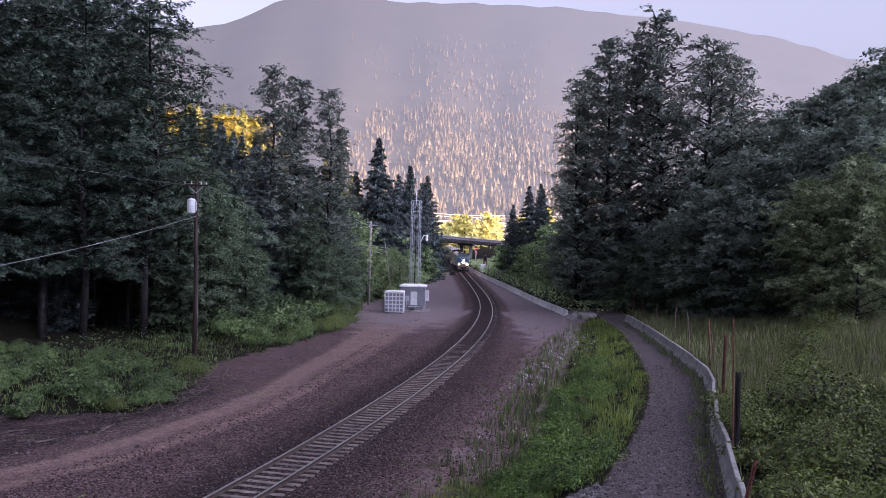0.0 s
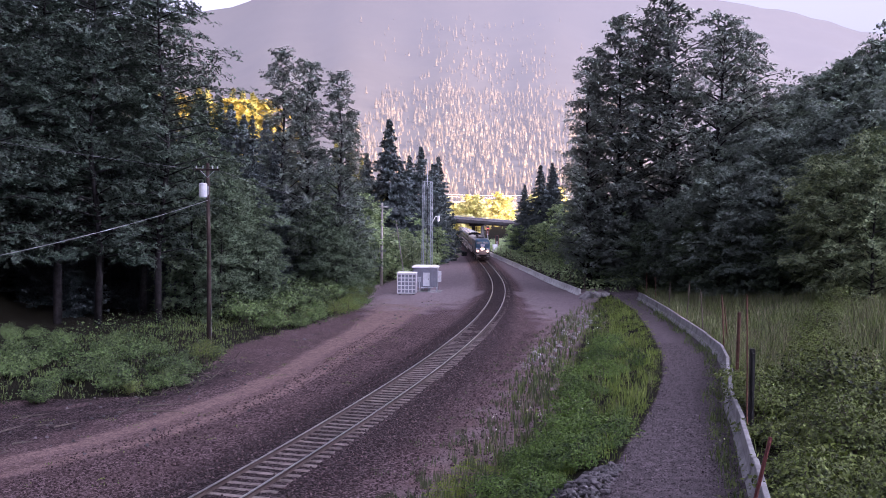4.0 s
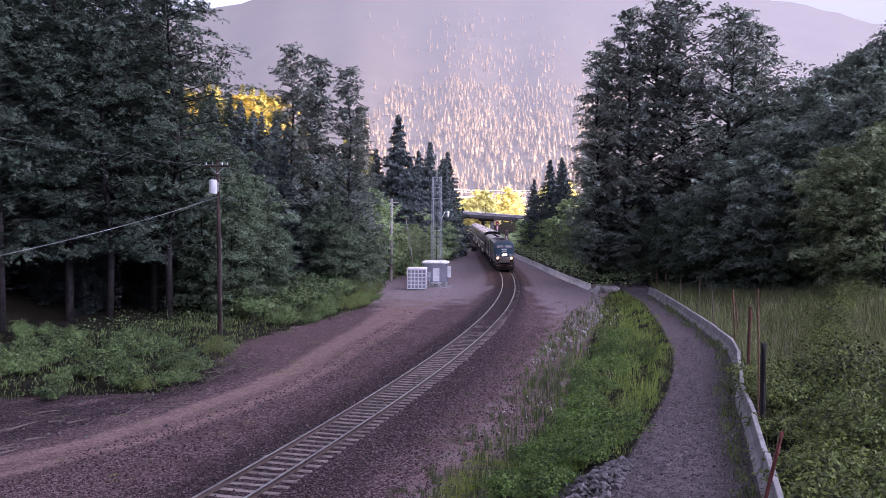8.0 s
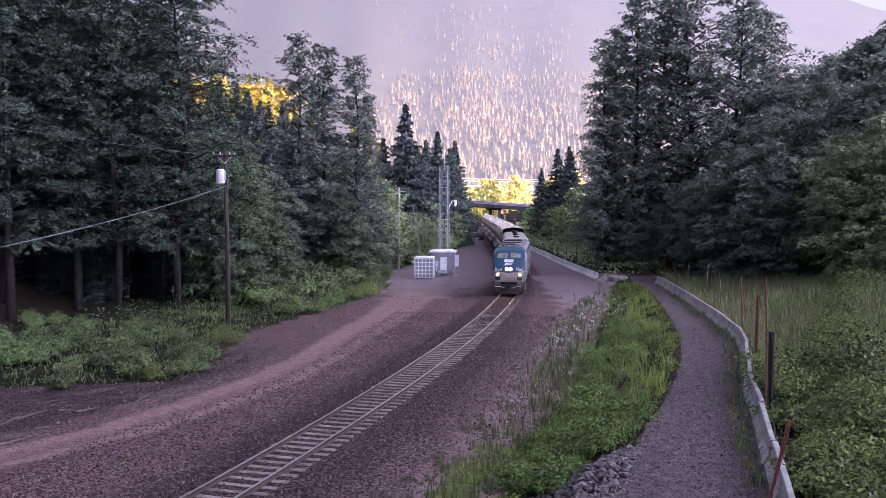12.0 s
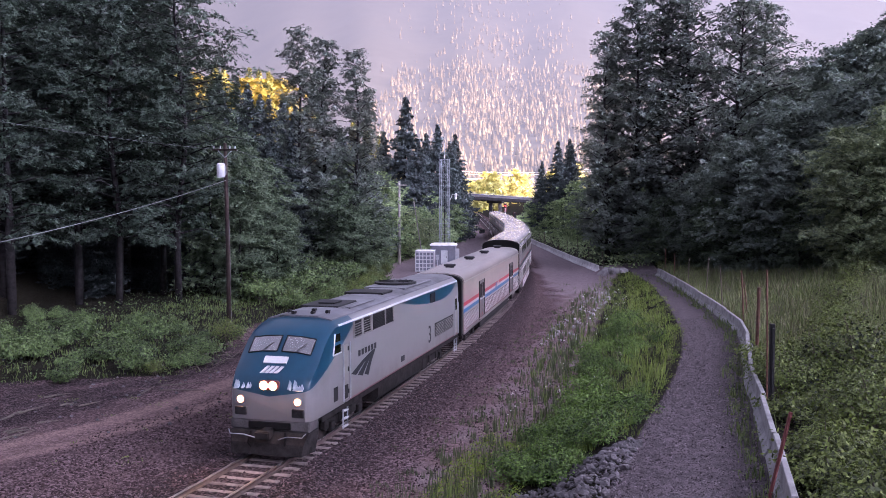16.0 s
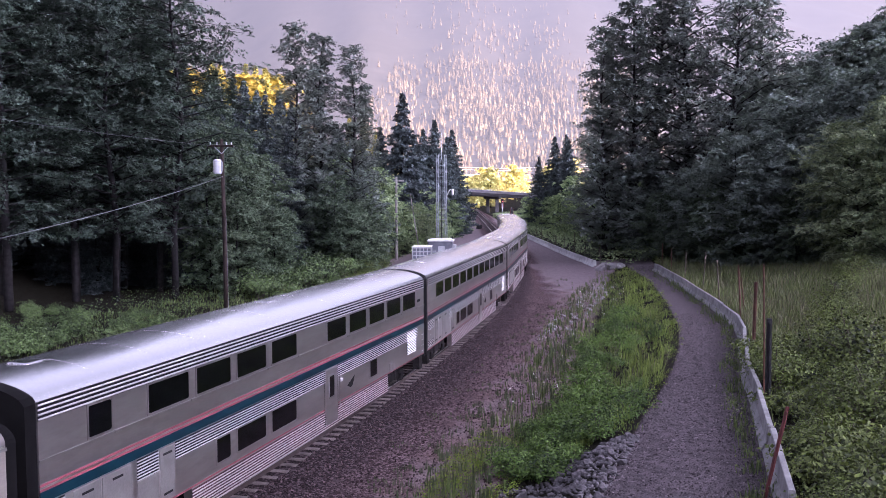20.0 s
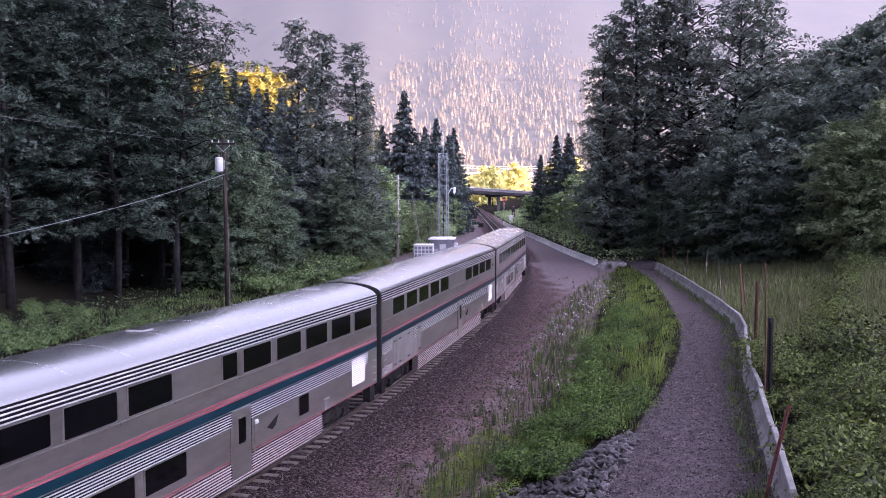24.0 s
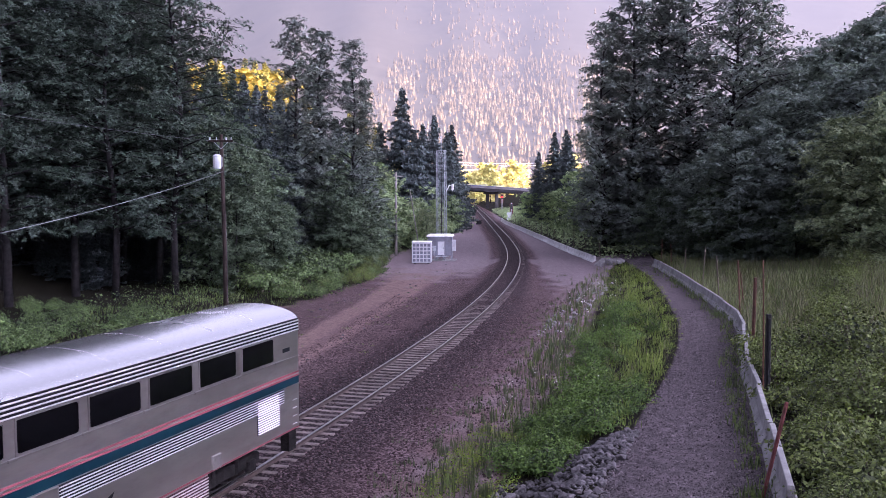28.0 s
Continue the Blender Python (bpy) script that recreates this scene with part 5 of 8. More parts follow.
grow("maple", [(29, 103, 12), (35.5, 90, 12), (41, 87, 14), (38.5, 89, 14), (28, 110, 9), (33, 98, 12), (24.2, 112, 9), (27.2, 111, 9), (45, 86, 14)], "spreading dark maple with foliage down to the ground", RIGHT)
grow("alder_b", [(25.5, 106, 8.5), (28.5, 100, 8), (31.5, 94, 8.5), (30, 98, 9.5), (34.5, 88, 8), (38, 85.5, 9)], "leafy alder at the edge of the meadow", RIGHT)
grow("alder_b", [(26.5, 121, 10), (24.5, 131, 9.5), (23.5, 142, 9), (22.8, 154, 8.5), (22, 168, 8), (22, 184, 7.5), (21, 202, 7), (21, 222, 7), (27, 146, 13), (28, 160, 13), (26, 178, 11), (25, 205, 10), (20.6, 113.5, 8), (22.4, 118, 10)], "spreading alder with foliage down to the ground", RIGHT)
grow("fir_a", [(23.8, 190, 19.5), (22.0, 204, 16), (27, 196, 20), (25.6, 183, 18.5), (29, 170, 18), (76, 158, 20), (84, 150, 24)], "dark fir among the broadleaf trees", "firs beside the railway")
grow("alder_c", [(35.6, 78, 12.5), (38.5, 80, 15), (37.2, 75, 12), (41.5, 78, 16), (36.8, 82, 13.5)], "pale green young alder in the meadow", "young alders in the meadow")
# sunlit trees past the bridge
rw = random.Random(12)
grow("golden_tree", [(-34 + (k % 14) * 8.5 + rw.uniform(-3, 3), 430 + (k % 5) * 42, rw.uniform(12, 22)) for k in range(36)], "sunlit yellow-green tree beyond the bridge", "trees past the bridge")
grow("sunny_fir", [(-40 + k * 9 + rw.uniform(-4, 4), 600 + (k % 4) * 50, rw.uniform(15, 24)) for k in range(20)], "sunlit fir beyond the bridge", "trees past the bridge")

# ---------------------------------------------------------------- undergrowth, grass, stones
def scatter(n, xa, xb, ya, yb, inside, seed):
    r = np.random.RandomState(seed)
    x, y = r.uniform(xa, xb, n), r.uniform(ya, yb, n)
    keep = inside(x, y)
    return x[keep], y[keep]


def blades(name, x, y, h, width, lean, material, label, category, seed, per=5, spread=0.10):
    """Tufts of pointed blades standing on the ground, one object."""
    r = np.random.RandomState(seed)
    x, y = np.repeat(x, per), np.repeat(y, per)
    hh = np.repeat(h, per) * r.uniform(0.5, 1.15, len(x))
    x = x + r.normal(0, spread, len(x))
    y = y + r.normal(0, spread, len(y))
    z = ground_height(x, y) - 0.03
    a, b = r.uniform(0, 6.28, len(x)), r.uniform(0, 6.28, len(x))
    l = hh * r.uniform(0.2, 1.0, len(x)) * lean
    w = width * r.uniform(0.6, 1.4, len(x)) * (0.6 + 0.4 * hh / hh.mean())
    dx, dy = np.cos(a) * w / 2, np.sin(a) * w / 2
    p0, p1 = np.stack((x - dx, y - dy, z), -1), np.stack((x + dx, y + dy, z), -1)
    m = np.stack((x + np.cos(b) * l * 0.35, y + np.sin(b) * l * 0.35, z + hh * 0.62), -1)
    off = np.stack((dx * 0.75, dy * 0.75, np.zeros_like(dx)), -1)
    tip = np.stack((x + np.cos(b) * l, y + np.sin(b) * l, z + hh * (1 - 0.25 * lean)), -1)
    v = np.stack((p0, p1, m + off, m - off, tip), 1).reshape(-1, 3)
    f = np.array([(0, 1, 2), (0, 2, 3), (3, 2, 4)])
    f = (f[None] + (np.arange(len(x)) * 5)[:, None, None]).reshape(-1, 3)
    ob = raw(name, v, f, material)
    return tagged(ob, label, category, kind="stuff")


def low_leaves(name, x, y, h, size, material, label, category, seed, per=6, spread=0.25, flat=0.6):
    r = np.random.RandomState(seed)
    x, y, h = np.repeat(x, per), np.repeat(y, per), np.repeat(h, per)
    x = x + r.normal(0, spread, len(x))
    y = y + r.normal(0, spread, len(y))
    z = ground_height(x, y) + h * r.uniform(0.05, 1.0, len(x))
    v, f = leaves(np.stack((x, y, z), -1), size, r, 1.6, flat, 0.2)
    return tagged(raw(name, v, f, material), label, category, kind="stuff")


in_strip = lambda x, y: (x > STRIP_LEFT(y) + 0.2) & (x < PATH_LEFT(y) - 0.15)
in_meadow = lambda x, y: (x > BARRIER(y) + 0.5)
in_left = lambda x, y: (x < VEG_LEFT(y) - 0.1)

# the green strip between track and path: thin grass, tall grass towards the path, moss in the ditch and along the edge
across = lambda x, y: (x - STRIP_LEFT(y)) / np.maximum(1, PATH_LEFT(y) - STRIP_LEFT(y))
riprap = lambda x, y: (y < 29.3) & (x > PATH_LEFT(y) - 4.0 * np.minimum(1, (29.6 - y) / 2.6)) & (x < PATH_LEFT(y))
puddle = lambda x, y: (y < 31.5) & (np.abs(across(x, y) - ditch_side(y)) < 0.055)
x, y = scatter(26000, -3, 22, 19, 104, lambda x, y: in_strip(x, y) & (across(x, y) > 0.36 + 0.22 * lumps(x, y, 5.0, 22)) & ~riprap(x, y) & ~puddle(x, y), 1)
patch = np.clip(0.5 + 0.6 * lumps(x, y, 5.0, 21), 0, 1)
sel = np.random.RandomState(2).rand(len(x)) < 0.04 + 0.72 * patch
x, y, patch = x[sel], y[sel], patch[sel]
blades("strip_grass", x, y, 0.16 + 0.40 * patch, 0.020, 0.55, GRASS, "lush green grass between track and path", "grass", 3, 7, 0.12)
x, y = scatter(9000, -3, 22, 30, 100, lambda x, y: in_strip(x, y) & (across(x, y) > 0.62) & (across(x, y) < 0.93) & (lumps(x, y, 6.0, 30) > -0.05), 31)
blades("tall_strip_grass", x, y, np.full(len(x), 0.85), 0.022, 0.6, GRASS, "tall arching green grass beside the path", "grass", 32, 6, 0.11)
x, y = scatter(2600, -3, 22, 34, 102, lambda x, y: in_strip(x, y) & (lumps(x, y, 5.0, 23) > 0.0), 4)
blades("seeding_grass", x, y, np.full(len(x), 0.85), 0.016, 0.5, DRY_GRASS, "tall seeding grass among the green", "grass", 5, 5, 0.10)
x, y = scatter(5200, -3, 10, 20, 34, lambda x, y: in_strip(x, y) & (across(x, y) < 0.46) & (lumps(x, y, 3.0, 24) > -0.35) & ~puddle(x, y), 6)
low_leaves("bright_moss", x, y, np.full(len(x), 0.17), 0.038, MOSS, "bright green moss along the ditch", "moss", 7, 20, 0.15)
x, y = scatter(4200, 3, 22, 28.6, 96, lambda x, y: (x > PATH_LEFT(y) - 0.75) & (x < PATH_LEFT(y) + 0.12 + 0.30 * lumps(x, y, 1.6, 34)), 35)
low_leaves("edge_moss", x, y, 0.10 + 0.22 * np.clip(0.5 + 0.6 * lumps(x, y, 1.2, 36), 0, 1), 0.04, MOSS, "clumps of moss and clover spilling over the path's edge", "moss", 37, 14, 0.10)
x, y = scatter(3000, -3, 22, 24, 92, lambda x, y: in_strip(x, y) & (across(x, y) < 0.56) & (lumps(x, y, 2.6, 39) > -0.20) & ~puddle(x, y), 46)
blades("strip_weeds", x, y, np.full(len(x), 0.62), 0.030, 0.22, VERGE_GRASS, "upright green weeds in the stony side of the ditch", "weeds", 47, 7, 0.06)
x, y = scatter(2600, -3, 22, 24, 96, lambda x, y: in_strip(x, y) & (across(x, y) > 0.16) & (across(x, y) < 0.62) & (lumps(x, y, 2.2, 40) > 0.05) & ~puddle(x, y), 48)
low_leaves("strip_leaves", x, y, 0.12 + 0.30 * np.clip(0.5 + 0.6 * lumps(x, y, 1.5, 41), 0, 1), 0.045, LEAF_DITCH, "low leafy weeds among the stones", "weeds", 49, 12, 0.13, 0.4)
# thin weeds coming up through the ballast on the track's right
x, y = scatter(9000, -5, 14, 20, 92, lambda x, y: (x > np.interp(y, _gy, _gx) + 3.2) & (x > STRIP_LEFT(y) - 3.2) & (x < STRIP_LEFT(y) + 2.6) & (lumps(x, y, 3.5, 25) > -0.1 - 0.25 * np.clip((x - STRIP_LEFT(y)) / 1.5, -1, 1)), 8)
d = np.clip((x - np.interp(y, _gy, _gx) - 3.0) / 4.0, 0.3, 1)
keep = np.random.RandomState(44).rand(len(x)) < np.interp(y, [34, 60, 90], [1.0, 0.45, 0.15])
x, y, d = x[keep], y[keep], d[keep]
blades("ballast_weeds", x, y, 0.58 * d, 0.026, 0.2, STALK, "dark weed stalks growing in the ballast", "weeds", 9, 7, 0.06)
# weeds against the barrier
x, y = scatter(5200, 4, 24, 20, 96, lambda x, y: (x > BARRIER(y) - 1.2 - 0.3 * lumps(x, y, 2.0, 38)) & (x < BARRIER(y) - 0.3) & (lumps(x, y, 4.0, 26) > -0.45), 10)
blades("barrier_weeds", x, y, np.full(len(x), 0.50), 0.026, 0.5, VERGE_GRASS, "straggling weeds along the barrier", "weeds", 11, 8, 0.12)
x, y = scatter(4200, 4, 24, 21, 80, lambda x, y: (x > BARRIER(y) - 1.2) & (x < BARRIER(y) - 0.3) & (lumps(x, y, 3.0, 26) > -0.1), 12)
low_leaves("barrier_leaves", x, y, np.full(len(x), 0.60), 0.06, LEAF_FRESH, "leafy weeds along the barrier", "weeds", 13, 8, 0.16)
# meadow behind the barrier
x, y = scatter(20000, 8, 46, 20, 112, in_meadow, 14)
near = np.clip((70 - y) / 40, 0, 1)
sel = np.random.RandomState(15).rand(len(x)) < np.interp(x - BARRIER(y), [0, 18, 34], [1, 0.8, 0.25]) * np.interp(y, [36, 46], [0.12, 1.0])
x, y = x[sel], y[sel]
blades("meadow_grass", x, y, np.interp(y, [25, 50, 100], [0.6, 1.25, 1.3]), 0.036, 0.6, MEADOW, "tall meadow grass behind the barrier", "grass", 16, 4, 0.16)
x, y = scatter(8500, 12, 46, 42, 100, lambda x, y: in_meadow(x, y) & (lumps(x, y, 8.0, 27) > -0.3), 17)
blades("meadow_seed_heads", x, y, np.full(len(x), 1.45), 0.028, 0.45, DRY_GRASS, "pale seed heads over the meadow", "grass", 18, 4, 0.14)
x, y = scatter(600, 8, 30, 19, 46, lambda x, y: in_meadow(x, y) & (lumps(x, y, 3.2, 28) > -0.05), 19)
low_leaves("bramble_leaves", x, y, 0.25 + 1.25 * np.clip(0.45 + 0.7 * lumps(x, y, 2.2, 33), 0, 1.3), 0.060, LEAF_BRAMBLE, "dense bramble leaves behind the barrier", "brambles", 20, 13, 0.24, 0.1)
# verge and wood floor on the left
x, y = scatter(17000, -40, 6, 40, 130, lambda x, y: in_left(x, y) & (x > VEG_LEFT(y) - 12), 22)
edge_d = VEG_LEFT(y) - x
blades("verge_grass", x, y, np.interp(edge_d, [0, 1.5, 6, 12], [0.14, 0.32, 0.45, 0.4]), 0.030, 0.7, VERGE_GRASS, "rough grass at the edge of the woods", "grass", 23, 4, 0.15)
x, y = scatter(9500, -46, 6, 34, 140, lambda x, y: in_left(x, y) & (x > VEG_LEFT(y) - 13) & (lumps(x, y, 6.0, 29) > -0.25) & ~((y > 56) & (y < 72) & (x > VEG_LEFT(y) - 4.0)), 24)
low_leaves("wood_edge_leaves", x, y, np.interp(VEG_LEFT(y) - x, [0, 2, 8], [0.30, 0.85, 1.2]), 0.10, LEAF_EDGE, "leafy brambles and ferns at the edge of the woods", "brambles", 25, 8, 0.28, 0.2)
# far side scrub
x, y = scatter(5000, 14, 34, 104, 300, lambda x, y: (x > BARRIER_FAR(y) + 0.6), 26)
low_leaves("scrub_leaves", x, y, np.full(len(x), 1.6), 0.20, LEAF_PALE, "low scrub behind the far barrier", "scrub", 27, 7, 0.4, 0.6)


rb = random.Random(31)
left_rows = []
for k in range(46):
    yy = 44.5 + k * 1.7
    left_rows.append((float(VEG_LEFT(yy)) - rb.uniform(0.5, 2.6), yy + rb.uniform(-0.8, 0.8), rb.uniform(0.8, 1.7)))
WOOD_EDGE = "shrubs at the edge of the woods"
grow("bush_b", [r for i, r in enumerate(left_rows) if i % 2 == 0 and not 58 < r[1] < 70], "leafy green shrub at the edge of the woods", WOOD_EDGE)
grow("bush_a", [r for i, r in enumerate(left_rows) if i % 2 == 1 and not 58 < r[1] < 70], "low leafy shrub at the edge of the woods", WOOD_EDGE)
grow("bush_e", [(-13.5 - rb.uniform(0, 17), rb.uniform(47, 60), rb.uniform(1.0, 1.9)) for k in range(18)] + [(-20 - rb.uniform(0, 18), rb.uniform(56, 66), rb.uniform(0.6, 1.2)) for k in range(22)] + [(-15 + k * 0.8, 75 + k * 3.5, rb.uniform(2.2, 3.4)) for k in range(9)], "broad dark shrub under the trees", WOOD_EDGE)
grow("bush_b", [(-14.5 - rb.uniform(0, 14), rb.uniform(45.5, 52), rb.uniform(0.9, 1.6)) for k in range(16)], "leafy green shrub at the edge of the woods", WOOD_EDGE)
BEHIND = "shrubs behind the barrier"
grow("bush_t", [(float(BARRIER(yy)) + rb.uniform(0.9, 9.0), yy, rb.choice((rb.uniform(0.5, 1.1), rb.uniform(1.5, 2.7)))) for yy in [20.5 + k * 0.68 for k in range(34)]] + [(float(BARRIER(20 + k * 0.55)) + 0.9 + (k * 37 % 10) * 0.35, 20 + k * 0.55, rb.uniform(0.9, 1.7)) for k in range(14)], "broad-leaved thimbleberry shrub behind the barrier", BEHIND)
grow("bush_t", [(15.0 + rb.uniform(0, 7), 28 + k * 1.7, rb.uniform(1.6, 2.6)) for k in range(8)], "tall broad-leaved shrub in the meadow", BEHIND)
grow("bush_a", [(17.4, 38, 3.6), (18.3, 39.5, 3.0)] + [(24 + k * 1.7 + rb.uniform(-0.8, 0.8), 56 + k * 3.0 + rb.uniform(-1.5, 1.5), rb.uniform(1.6, 2.5)) for k in range(8)], "tall leafy shrub standing out of the meadow", BEHIND)
grow("bush_a", [(float(BARRIER(yy)) + rb.uniform(0.9, 10.0), yy, rb.choice((rb.uniform(0.6, 1.2), rb.uniform(1.5, 2.6)))) for yy in [24 + k * 1.0 for k in range(30)]], "leafy shrub behind the barrier", BEHIND)
grow("bush_c", [(float(BARRIER(yy)) + rb.uniform(0.7, 4.0), yy, rb.uniform(0.8, 1.6)) for yy in [21 + k * 1.6 for k in range(16)]], "low leafy shrub behind the barrier", BEHIND)
strip_rows = []
for k in range(78):
    yy = 28.2 + k * 0.20 if k < 44 else 37.0 + (k - 44) * 0.85
    f = min(0.90, max(0.30, rb.gauss(0.56, 0.12)))
    strip_rows.append((float(STRIP_LEFT(yy)) * (1 - f) + float(PATH_LEFT(yy)) * f, yy, rb.uniform(0.5, 1.35)))
strip_rows = [r for r in strip_rows if not (r[1] < 30 and r[0] > float(PATH_LEFT(r[1])) - 1.6)]
DITCH = "shrubs in the ditch"
grow("bush_f", strip_rows, "leafy dark green weed clump in the ditch", DITCH)
grow("bush_d", [(21.5 + rb.uniform(0, 5), 112 + k * 7, rb.uniform(2.5, 4.5)) for k in range(16)] + [(-3 + k * 0.7, 124 + k * 8, rb.uniform(2.2, 3.6)) for k in range(10)], "bushy green shrub beside the railway", "shrubs beside the railway")


def stone_mesh(seed):
    rng = np.random.RandomState(seed)
    bm = bmesh.new()
    bmesh.ops.create_icosphere(bm, subdivisions=1, radius=0.5)
    for v in bm.verts:
        v.co = Vector((v.co.x * 1.25, v.co.y, v.co.z * 0.75)) * rng.uniform(0.60, 1.25)
    for k in range(3):
        cut = Vector(rng.normal(size=3)).normalized()
        for v in bm.verts:
            over = v.co.dot(cut) - 0.26
            if over > 0:
                v.co -= cut * over
    me = bpy.data.meshes.new("stone")
    bm.to_mesh(me)
    bm.free()
    return me


STONES = {m.name: [stone_mesh(60 + k) for k in range(7)] for m in (STONE, PALE_STONE)}


def stone_heap(name, label, spots, seed, material=STONE):
    heap = thing(name, label, "stones")
    rng = random.Random(seed)
    for x, y, s in spots:
        ob = link("stone", STONES[material.name][rng.randrange(7)], material, heap)
        ob.matrix_basis = pose(x, y, gz(x, y) + s * 0.12, rng.uniform(-25, 25), rng.uniform(-25, 25), rng.uniform(0, 360)) @ Matrix.Diagonal((s, s, s, 1))


rs = random.Random(17)
spots = []
for k in range(298):
    yy = rs.uniform(23.2, 29.2)
    xx = float(PATH_LEFT(yy)) + 0.15 - rs.uniform(0.0, 3.8) * min(1, (29.6 - yy) / 2.6)
    spots.append((xx, yy, rs.choice((rs.uniform(0.14, 0.24), rs.uniform(0.20, 0.40)))))
stone_heap("riprap_bank", "broken grey stones heaped down the bank of the path", spots, 1)
def riprap_rubble():
    r = np.random.RandomState(91)
    n = 1000
    y = r.uniform(22.6, 29.3, n)
    x = PATH_LEFT(y) + 0.2 - r.uniform(0.0, 4.0, n) * np.minimum(1, (29.7 - y) / 2.6)
    size = r.uniform(0.03, 0.10, n)
    base = np.array([(1, 0, 0), (-1, 0, 0), (0, 1, 0), (0, -1, 0), (0, 0, 0.8), (0, 0, -0.8)], float)
    v = (base[None] * r.uniform(0.5, 1.3, (n, 6, 1)) + r.normal(0, 0.22, (n, 6, 3))) * size[:, None, None]
    v += np.stack((x, y, ground_height(x, y) + size * 0.3), -1)[:, None, :]
    g = np.array([(0, 2, 4), (2, 1, 4), (1, 3, 4), (3, 0, 4), (2, 0, 5), (1, 2, 5), (3, 1, 5), (0, 3, 5)])
    faces = (g[None] + (np.arange(n) * 6)[:, None, None]).reshape(-1, 3)
    tagged(raw("riprap_rubble", v.reshape(-1, 3), faces, STONE), "small broken stones between the riprap", "gravel", kind="stuff")


riprap_rubble()
stone_heap("boulder_heap", "pale boulders beside the level crossing", [(17.3 + rs.uniform(0, 3.2), 102.6 + rs.uniform(-1.2, 1.4), rs.uniform(0.6, 1.5)) for k in range(20)], 2, PALE_STONE)
stone_heap("stone_scatter", "scattered pale stones at the head of the ditch", [(7.0 + (yy - 56) * 0.28 + rs.uniform(-1.1, 1.1), yy, rs.uniform(0.12, 0.42)) for yy in [56 + k * 0.22 for k in range(130)]], 3, PALE_STONE)
stone_heap("verge_stones", "small stones beside the dirt track", [(float(ROAD(yy)) + rs.choice((-1, 1)) * rs.uniform(1.0, 3.0), yy, rs.uniform(0.10, 0.26)) for yy in [28 + k * 1.3 for k in range(60)]], 4)

# ballast stones that stand out of the bed near the camera
def loose_ballast():
    r = np.random.RandomState(71)
    n = 27000
    s = on_s(22) + (on_s(74) - on_s(22)) * r.rand(n) ** 1.5
    off = r.uniform(-8.5, 9.5, n)
    x0, y0 = np.interp(s, _gs, _gx), np.interp(s, _gs, _gy)
    k = np.interp(y0, _gy, _slope)
    nx, ny = 1 / np.sqrt(1 + k * k), -k / np.sqrt(1 + k * k)
    x, y = x0 + nx * off, y0 + ny * off
    keep = (np.abs(np.abs(off) - GAUGE_HALF) > 0.10) & (x > VEG_LEFT(y) + 0.3) & (x < STRIP_LEFT(y) + 2.4) & (np.abs(x - ROAD(y)) > 1.2) & ((np.abs(off + 0.05) > 1.32) | (r.rand(n) < 0.22))
    x, y = x[keep], y[keep]
    n = len(x)
    z = ground_height(x, y)
    size = r.uniform(0.022, 0.056, n)
    base = np.array([(1, 0, 0), (-1, 0, 0), (0, 1, 0), (0, -1, 0), (0, 0, 0.9), (0, 0, -0.9)], float)
    v = base[None] * r.uniform(0.6, 1.3, (n, 6, 1)) + r.normal(0, 0.18, (n, 6, 3))
    a = r.uniform(0, 6.28, n)
    c, s_ = np.cos(a)[:, None], np.sin(a)[:, None]
    v = np.stack((v[..., 0] * c - v[..., 1] * s_, v[..., 0] * s_ + v[..., 1] * c, v[..., 2]), -1) * size[:, None, None]
    v += np.stack((x, y, z + size * 0.35), -1)[:, None, :]
    f = np.array([(0, 2, 4), (2, 1, 4), (1, 3, 4), (3, 0, 4), (2, 0, 5), (1, 2, 5), (3, 1, 5), (0, 3, 5)])
    faces = (f[None] + (np.arange(n) * 6)[:, None, None]).reshape(-1, 3)
    ob = raw("ballast_stones", v.reshape(-1, 3), faces, BALLAST)
    tagged(ob, "loose brown ballast stones along the track", "gravel", kind="stuff")


def ballast_material():
    m, nt, bs, out = nodes_of("loose_ballast_stone")
    geo = nt.nodes.new("ShaderNodeNewGeometry")
    f = math_node(nt, "ADD", math_node(nt, "MULTIPLY", geo.outputs["Random Per Island"], 0.8), math_node(nt, "MULTIPLY", noise_tex(nt, geo.outputs["Position"], 30.0, 3), 0.2))
    nt.links.new(ramp(nt, f, [(0.1, (0.022, 0.0145, 0.015)), (0.55, (0.062, 0.0420, 0.0435)), (0.95, (0.190, 0.138, 0.143))]), bs.inputs["Base Color"])
    bs.inputs["Roughness"].default_value = 0.9
    bs.inputs["Specular IOR Level"].default_value = 0.1
    return m


BALLAST = ballast_material()
loose_ballast()


